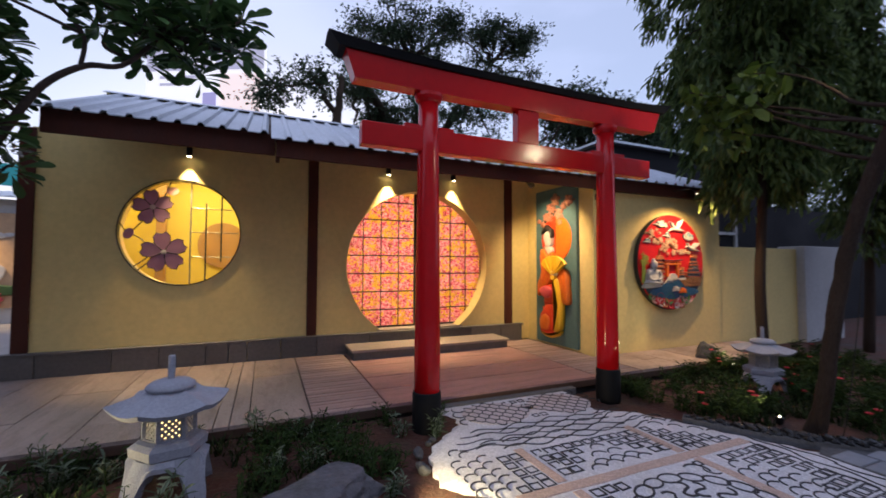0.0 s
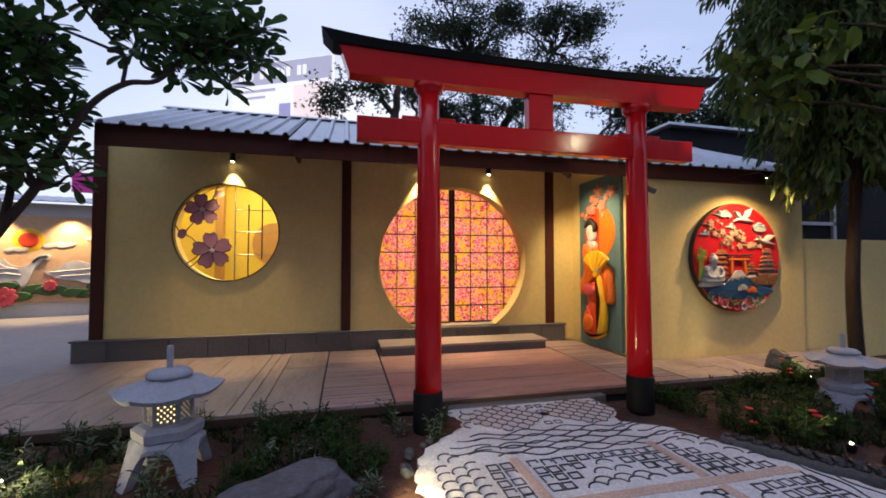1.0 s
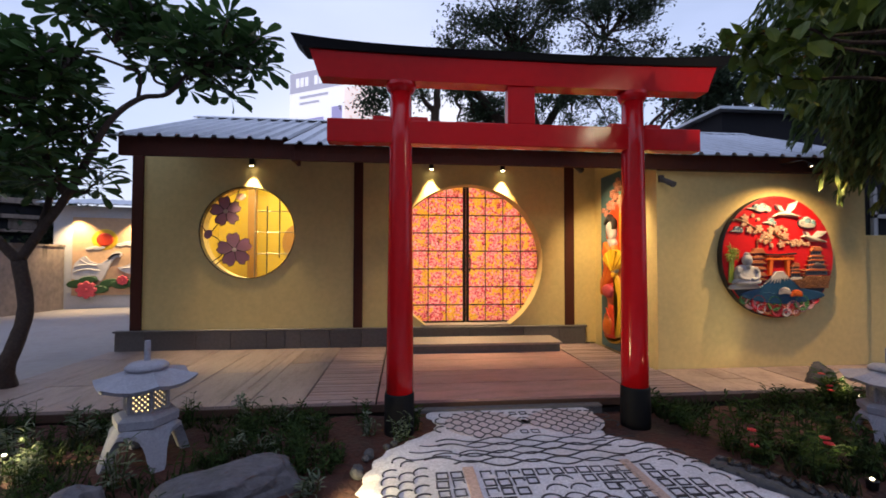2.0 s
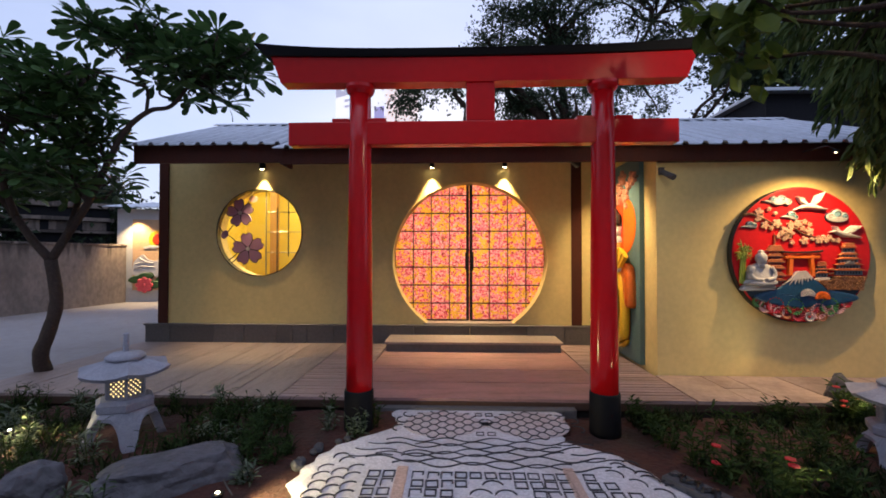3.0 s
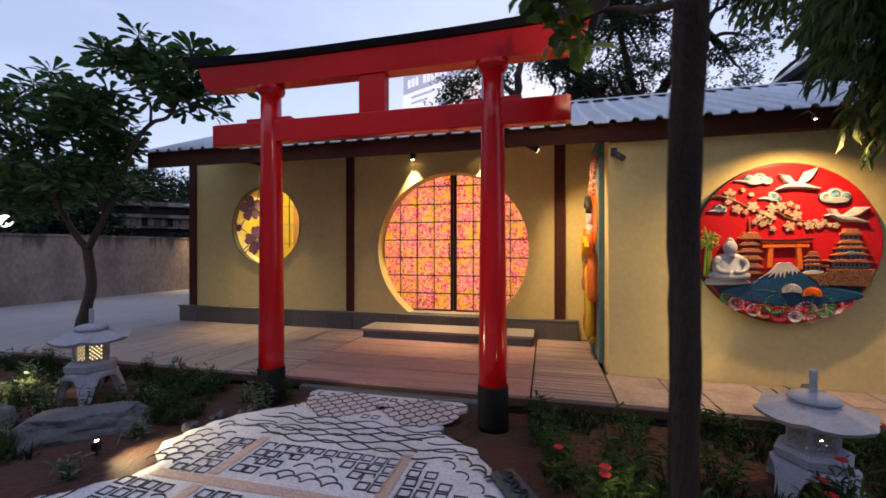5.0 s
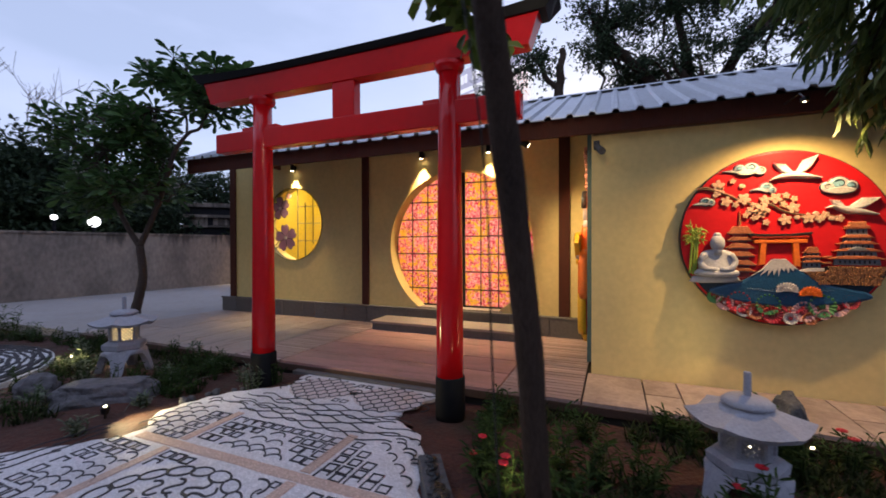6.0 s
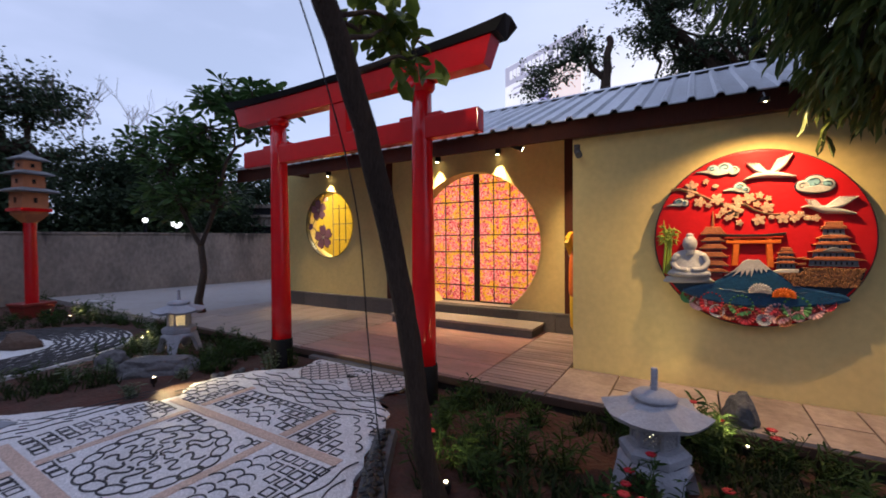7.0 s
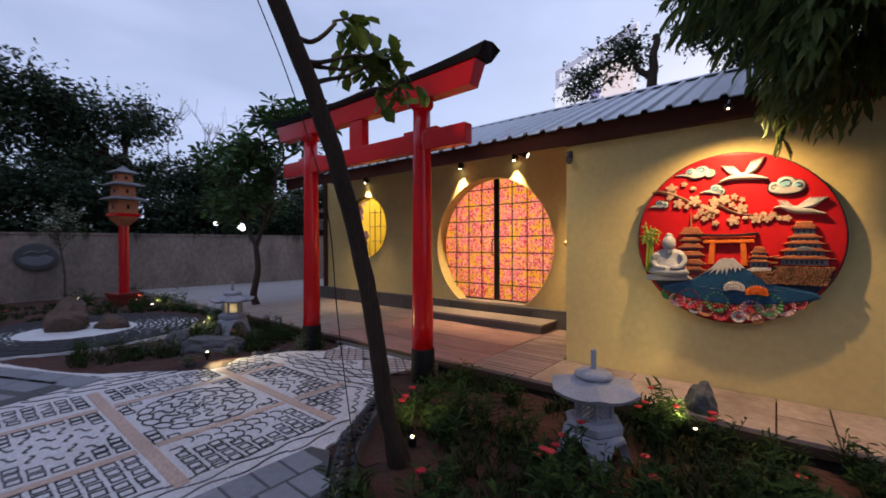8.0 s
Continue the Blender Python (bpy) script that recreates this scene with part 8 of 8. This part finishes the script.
put(FAN, CX + 0.46, CY + 0.36, 120, 0.8)
put(SQUARE, CX + 0.46, CY + 0.46, 0, 0.75)
# cells beside the spiral: fans in a wedge against it, squares outside
for side, x_in, x_out in ((1, 3.50, 4.03), (-1, 2.17, 1.74)):
    n = int(abs(x_out - x_in) / 0.106) + 1
    for j in range(9):
        y = 1.385 + 0.108 * j
        wedge = 0.42 * (1 - abs(y - 1.82) / 0.44)
        for i in range(n):
            x = x_in + side * 0.106 * i
            if 0.106 * i > wedge:
                put_square(x, y)
    for j in range(8):
        y = 1.46 + 0.095 * j
        for i in range(4):
            off = 0.125 * i + (0.06 if j % 2 else 0)
            if off < 0.40 * (1 - abs(y - 1.80) / 0.42):
                put(FAN, x_in + side * off, y, 20 * side, 0.9)
# near cells: hooks inside a border of squares
for i in range(10):
    for j in range(6):
        x, y = 2.36 + 0.103 * i, 1.135 - 0.108 * j
        edge = min(i, 9 - i)
        if edge + 0.9 * j < 2.4 or edge + 0.9 * (5 - j) < 2.4:
            put_square(x, y)
        elif (i + j) % 2 == 0:
            put(ZIG, x, y, 20 + 60 * (j % 2), 0.95)
for x0, n in ((1.74, 4), (3.51, 5)):
    for i in range(n):
        for j in range(6):
            put_square(x0 + 0.108 * i, 1.125 - 0.11 * j)
# long wavy lines outside the grid
for x, top in ((4.06, 2.36), (4.15, 2.46), (4.24, 2.26)):
    for k in range(4):
        put(STRIP, x, top - 0.20 - 0.40 * k, 90, 1.0)
for k in range(6):
    for j in range(3):
        put(STRIP, 1.55 - 0.085 * j - 0.02 * k * j, 2.14 - 0.30 * k + 0.05 * j, 82 - 5 * k, 0.85)
for k in range(5):
    put(STRIP, 1.30 - 0.30 * k, 1.55 - 0.22 * k, 38, 0.8)

# pavers beside the mosaic
bm = B()
box(bm, -2.35, 2.25, -0.64, 0.60, -0.06, 0.007)
bm.transform(pose(-0.66, -0.08, 0, 0, 0, 24.3))
plain("paver_bed", "dark gritty bed under the grey pavers", "paving", bm, "dark_stone")
pavers = thing("paver_row", "grey stone pavers with dark joints beside the mosaic", "paving", kind="structure")
for k in range(9):
    for j in range(4):
        bm = B()
        x, y = 1.10 - 0.42 * k - 0.20 * (j % 2), 1.22 - 0.34 * j - 0.19 * k
        box(bm, -0.222, 0.222, -0.147, 0.147, -0.05, 0.012, 0.005)
        bm.transform(pose(x, y, 0, 0, 0, 24.3))
        part("paver", bm, "grey_slab", pavers)
bm = B()
loft(bm, [[(4.31, 2.00, z), (4.31, 0.20, z), (5.95, 0.20, z), (5.95, 1.12, z), (5.05, 1.54, z), (4.60, 1.95, z), (4.47, 2.05, z)] for z in (-0.06, 0.007)])
plain("paver_bed", "dark gritty bed under the grey pavers", "paving", bm, "dark_stone")
for k in range(6):
    for j in range(10):
        x, y = 4.445 + 0.270 * k, 1.845 - 0.192 * j + (0.096 if k % 2 else 0.0)
        if y < 2.05 - 0.80 * (x - 4.46):
            bm = B()
            box(bm, -0.125, 0.125, -0.087, 0.087, -0.05, 0.013, 0.006)
            bm.transform(pose(x, y, 0, 0, 0, jit.uniform(-1.2, 1.2)))
            part("paver", bm, "grey_slab", pavers)

# edging: curled black stones on a kerb bed along the right side, charcoal stones along the left
edging = thing("path_edging", "row of lumpy black edging stones along the mosaic path", "edging", kind="structure")
lump = B()
tube(lump, [(0.058 * math.cos(a), 0.066 * math.sin(a), 0.012 * math.sin(2 * a)) for a in (radians(-8 + 196 * i / 8) for i in range(9))], [0.016, 0.026, 0.030, 0.031, 0.031, 0.031, 0.030, 0.026, 0.016], 7)
for v in lump.verts:
    v.co += 0.010 * noise.noise_vector(v.co * 22)
LUMP = mesh_of("edging_stone", lump, "edging")
cobble = B()
bmesh.ops.create_icosphere(cobble, subdivisions=2, radius=0.074)
for v in cobble.verts:
    v.co *= 1 + 0.25 * noise.noise(v.co * 18)
    v.co.z *= 0.8
GREY = mesh_of("edging_stone", cobble, "dark_stone")
inner = smooth_path([(3.97, 2.92, 0), (4.13, 2.60, 0), (4.33, 2.24, 0), (4.46, 2.07, 0), (4.63, 1.91, 0), (4.82, 1.75, 0), (5.06, 1.58, 0), (5.42, 1.40, 0), (5.85, 1.24, 0)], 10)
middle, gone = [], 0.0
for k in range(1, len(inner)):
    p, way = inner[k], inner[k] - inner[k - 1]
    out = Vector((-way.y, way.x, 0)).normalized()
    wide = 0.10 + 0.13 * min(1.0, k / 22)
    middle.append((p.x + 0.5 * wide * out.x, p.y + 0.5 * wide * out.y))
    gone += way.length
    if gone < 0.082:
        continue
    gone = 0.0
    turn = math.degrees(math.atan2(way.y, way.x))
    for row in range(2):
        if wide > 0.17 or row == 0:
            off = wide * (0.27 + 0.46 * row)
            g = jit.uniform(0.85, 1.05) * (1.0 if wide > 0.17 else 0.75)
            shift = way.normalized() * (0.040 if row else 0.0)
            shared("edging_stone", LUMP, edging, pose(p.x + off * out.x + shift.x, p.y + off * out.y + shift.y, 0.028, jit.uniform(-6, 6), jit.uniform(-6, 6), turn + jit.uniform(-16, 16) + (180 if row else 0)) @ Matrix.Diagonal((g, g, g, 1)))
bm = B()
ribbon(bm, middle, 0.21, -0.10, 0.022)
part("kerb_bed", bm, "dark_stone", edging, "charcoal bed of the edging")
left = smooth_path([(*p, 0) for p in PATH_LEFT[3:9]], 4)
for k, p in enumerate(left):
    g = jit.uniform(0.3, 0.7)
    if k % 3 and not 2.1 < p.y < 2.9:
        shared("edging_stone", GREY, edging, pose(p.x - 0.10 + jit.uniform(-0.04, 0.04), p.y, -0.025, jit.uniform(0, 40), 0, jit.uniform(0, 360)) @ Matrix.Diagonal((g, g, g, 1)))

# oval plaque on the boundary wall and a young tree before it
plaque = thing("oval_plaque", "dark oval landscape plaque on the boundary wall", "wall decoration", pose(-9.09, 1.97, 1.15, 0, 0, 82))
bm = B()
loft(bm, [[(u, -d, v) for u, v in oval(0, 0, 0.46 * k, 0.38 * k, 0, 36)] for k, d in ((1, 0), (1, 0.04), (0.94, 0.055))])
part("frame", bm, "dark_stone", plaque)
bm = B()
loft(bm, [[(u, -d, v) for u, v in oval(0, 0, 0.41 * k, 0.33 * k, 0, 36)] for k, d in ((1, 0.055), (0.98, 0.06))])
part("field", bm, "dark_stone", plaque)
bm = B()
raised(bm, soft_outline([(-0.34, -0.06), (-0.18, 0.02), (0.0, 0.0), (0.16, 0.05), (0.34, -0.04), (0.24, -0.20), (0.0, -0.26), (-0.24, -0.20)], 4), 0.06, 0.078, 0.02)
part("ground_form", bm, "grey_relief", plaque)
bm = B()
tube(bm, [(p.x, -0.07, p.z) for p in smooth_path([(-0.26, 0, 0.08), (-0.1, 0, 0.16), (0.06, 0, 0.12), (0.24, 0, 0.18)], 5)], 0.02, 6)
part("cloud_form", bm, "grey_relief", plaque)

# young pale tree in the far bed, before the boundary wall
def young_tree():
    rng = random.Random(61)
    nr = np.random.default_rng(61)
    tree = thing("young_tree", "slender young tree with flat pale green sprays", "tree", pose(-7.05, 2.25, 0.0))
    bm = B()
    pts = smooth_path([(0, 0, -0.1), (0.03, 0.02, 0.6), (-0.02, -0.04, 1.3), (0.02, -0.10, 1.75)], 4)
    tube(bm, pts, [0.026 - 0.011 * i / (len(pts) - 1) for i in range(len(pts))], 7)
    places, ways, sizes = [], [], []
    for k in range(13):
        a = 2 * math.pi * k / 13
        s = pts[-1 - (k % 5)]
        e = s + Vector((0.50 * math.cos(a) * rng.uniform(0.5, 1), 0.62 * math.sin(a) * rng.uniform(0.5, 1), rng.uniform(0.55, 0.95)))
        e.z = min(e.z, 2.75)
        way = limb(bm, s, e, 0.011, 0.004, 0.05, rng, 5)
        for j in range(26):
            p = way[min(len(way) - 1, int(len(way) * (0.55 + 0.45 * rng.random())))]
            places.append(p + Vector((rng.uniform(-0.16, 0.16), rng.uniform(-0.16, 0.16), rng.uniform(-0.05, 0.06))))
            ways.append((rng.uniform(-1, 1), rng.uniform(-1, 1), rng.uniform(-0.4, 0.2)))
            q = rng.uniform(0.07, 0.13)
            sizes.append((q, q * 0.9, q))
    part("trunk", bm, "dark_bark", tree, smooth=True)
    scatter_mesh("crown", LONG_LEAF, LONG_FACES, places, turns_to(ways, nr), sizes, "pale_shrub", tree)


young_tree()
# bright flowering clump by the sand bed, low lit weeds near the wall
for k, (x, y, h) in enumerate(((-4.55, 0.62, 0.50), (-4.30, 0.85, 0.42), (-4.8, 0.95, 0.46))):
    shrub(pose(x, y, -0.03), h, 0.24, 12, 400 + k, "shrub", 0.085, flowers=7, label="bushy garden plant with bright red flowers")
for k, (x, y, h) in enumerate(((-4.45, 3.55, 0.40), (-4.20, 3.75, 0.32))):
    shrub(pose(x, y, -0.03), h, 0.12, 7, 410 + k, "pale_shrub", 0.08, label="silvery spiky garden plant in the soil")
bm = B()
box(bm, -0.13, 0.13, -0.08, 0.08, 0, 0.14, 0.012)
meter = part("switch_box", bm, "white_wall")
meter.matrix_world = pose(-6.1, 4.35, 0.0, 0, 0, 20)
tagged(meter, "small white box on the ground by the boundary wall", "box")
ground_spot((-7.25, 2.55, 0.02), (-7.05, 2.3, 0.8), 14, 120, "small lit spotlight below the young tree")
ground_spot((-4.38, 3.40, 0.02), (-4.3, 3.65, 0.3), 12, 120, "small lit spotlight among silvery plants")
for k, (x, y, h) in enumerate(((6.20, 4.00, 0.34), (6.08, 3.92, 0.24))):
    shrub(pose(x, y, -0.04), h, 0.10, 8, 420 + k, "shrub", 0.10, flowers=2, label="low garden plant with pinkish flowers, lit by a spotlight")
for k, (x, y, h) in enumerate(((-0.88, 3.26, 0.17), (-0.78, 3.14, 0.15), (-0.95, 3.12, 0.16), (1.16, 2.78, 0.14), (1.28, 2.22, 0.11))):
    shrub(pose(x, y, -0.04), h, 0.09, 9, 430 + k, "pale_shrub", 0.06, label="low weed lit yellow by a garden spotlight")
for k, (x, y) in enumerate(strewn(16, (0.3, 1.9), (2.9, 3.95), lambda x, y: off_left(x, y) or (x < 1.85 and y > 3.5), 8)):
    shrub(pose(x, y, -0.04), rng.uniform(0.10, 0.26), 0.12, 7, 450 + k, "pale_shrub" if k % 3 == 0 else "shrub", 0.055, label="silvery weed beside the gate post" if k % 3 == 0 else "low leafy garden plant")
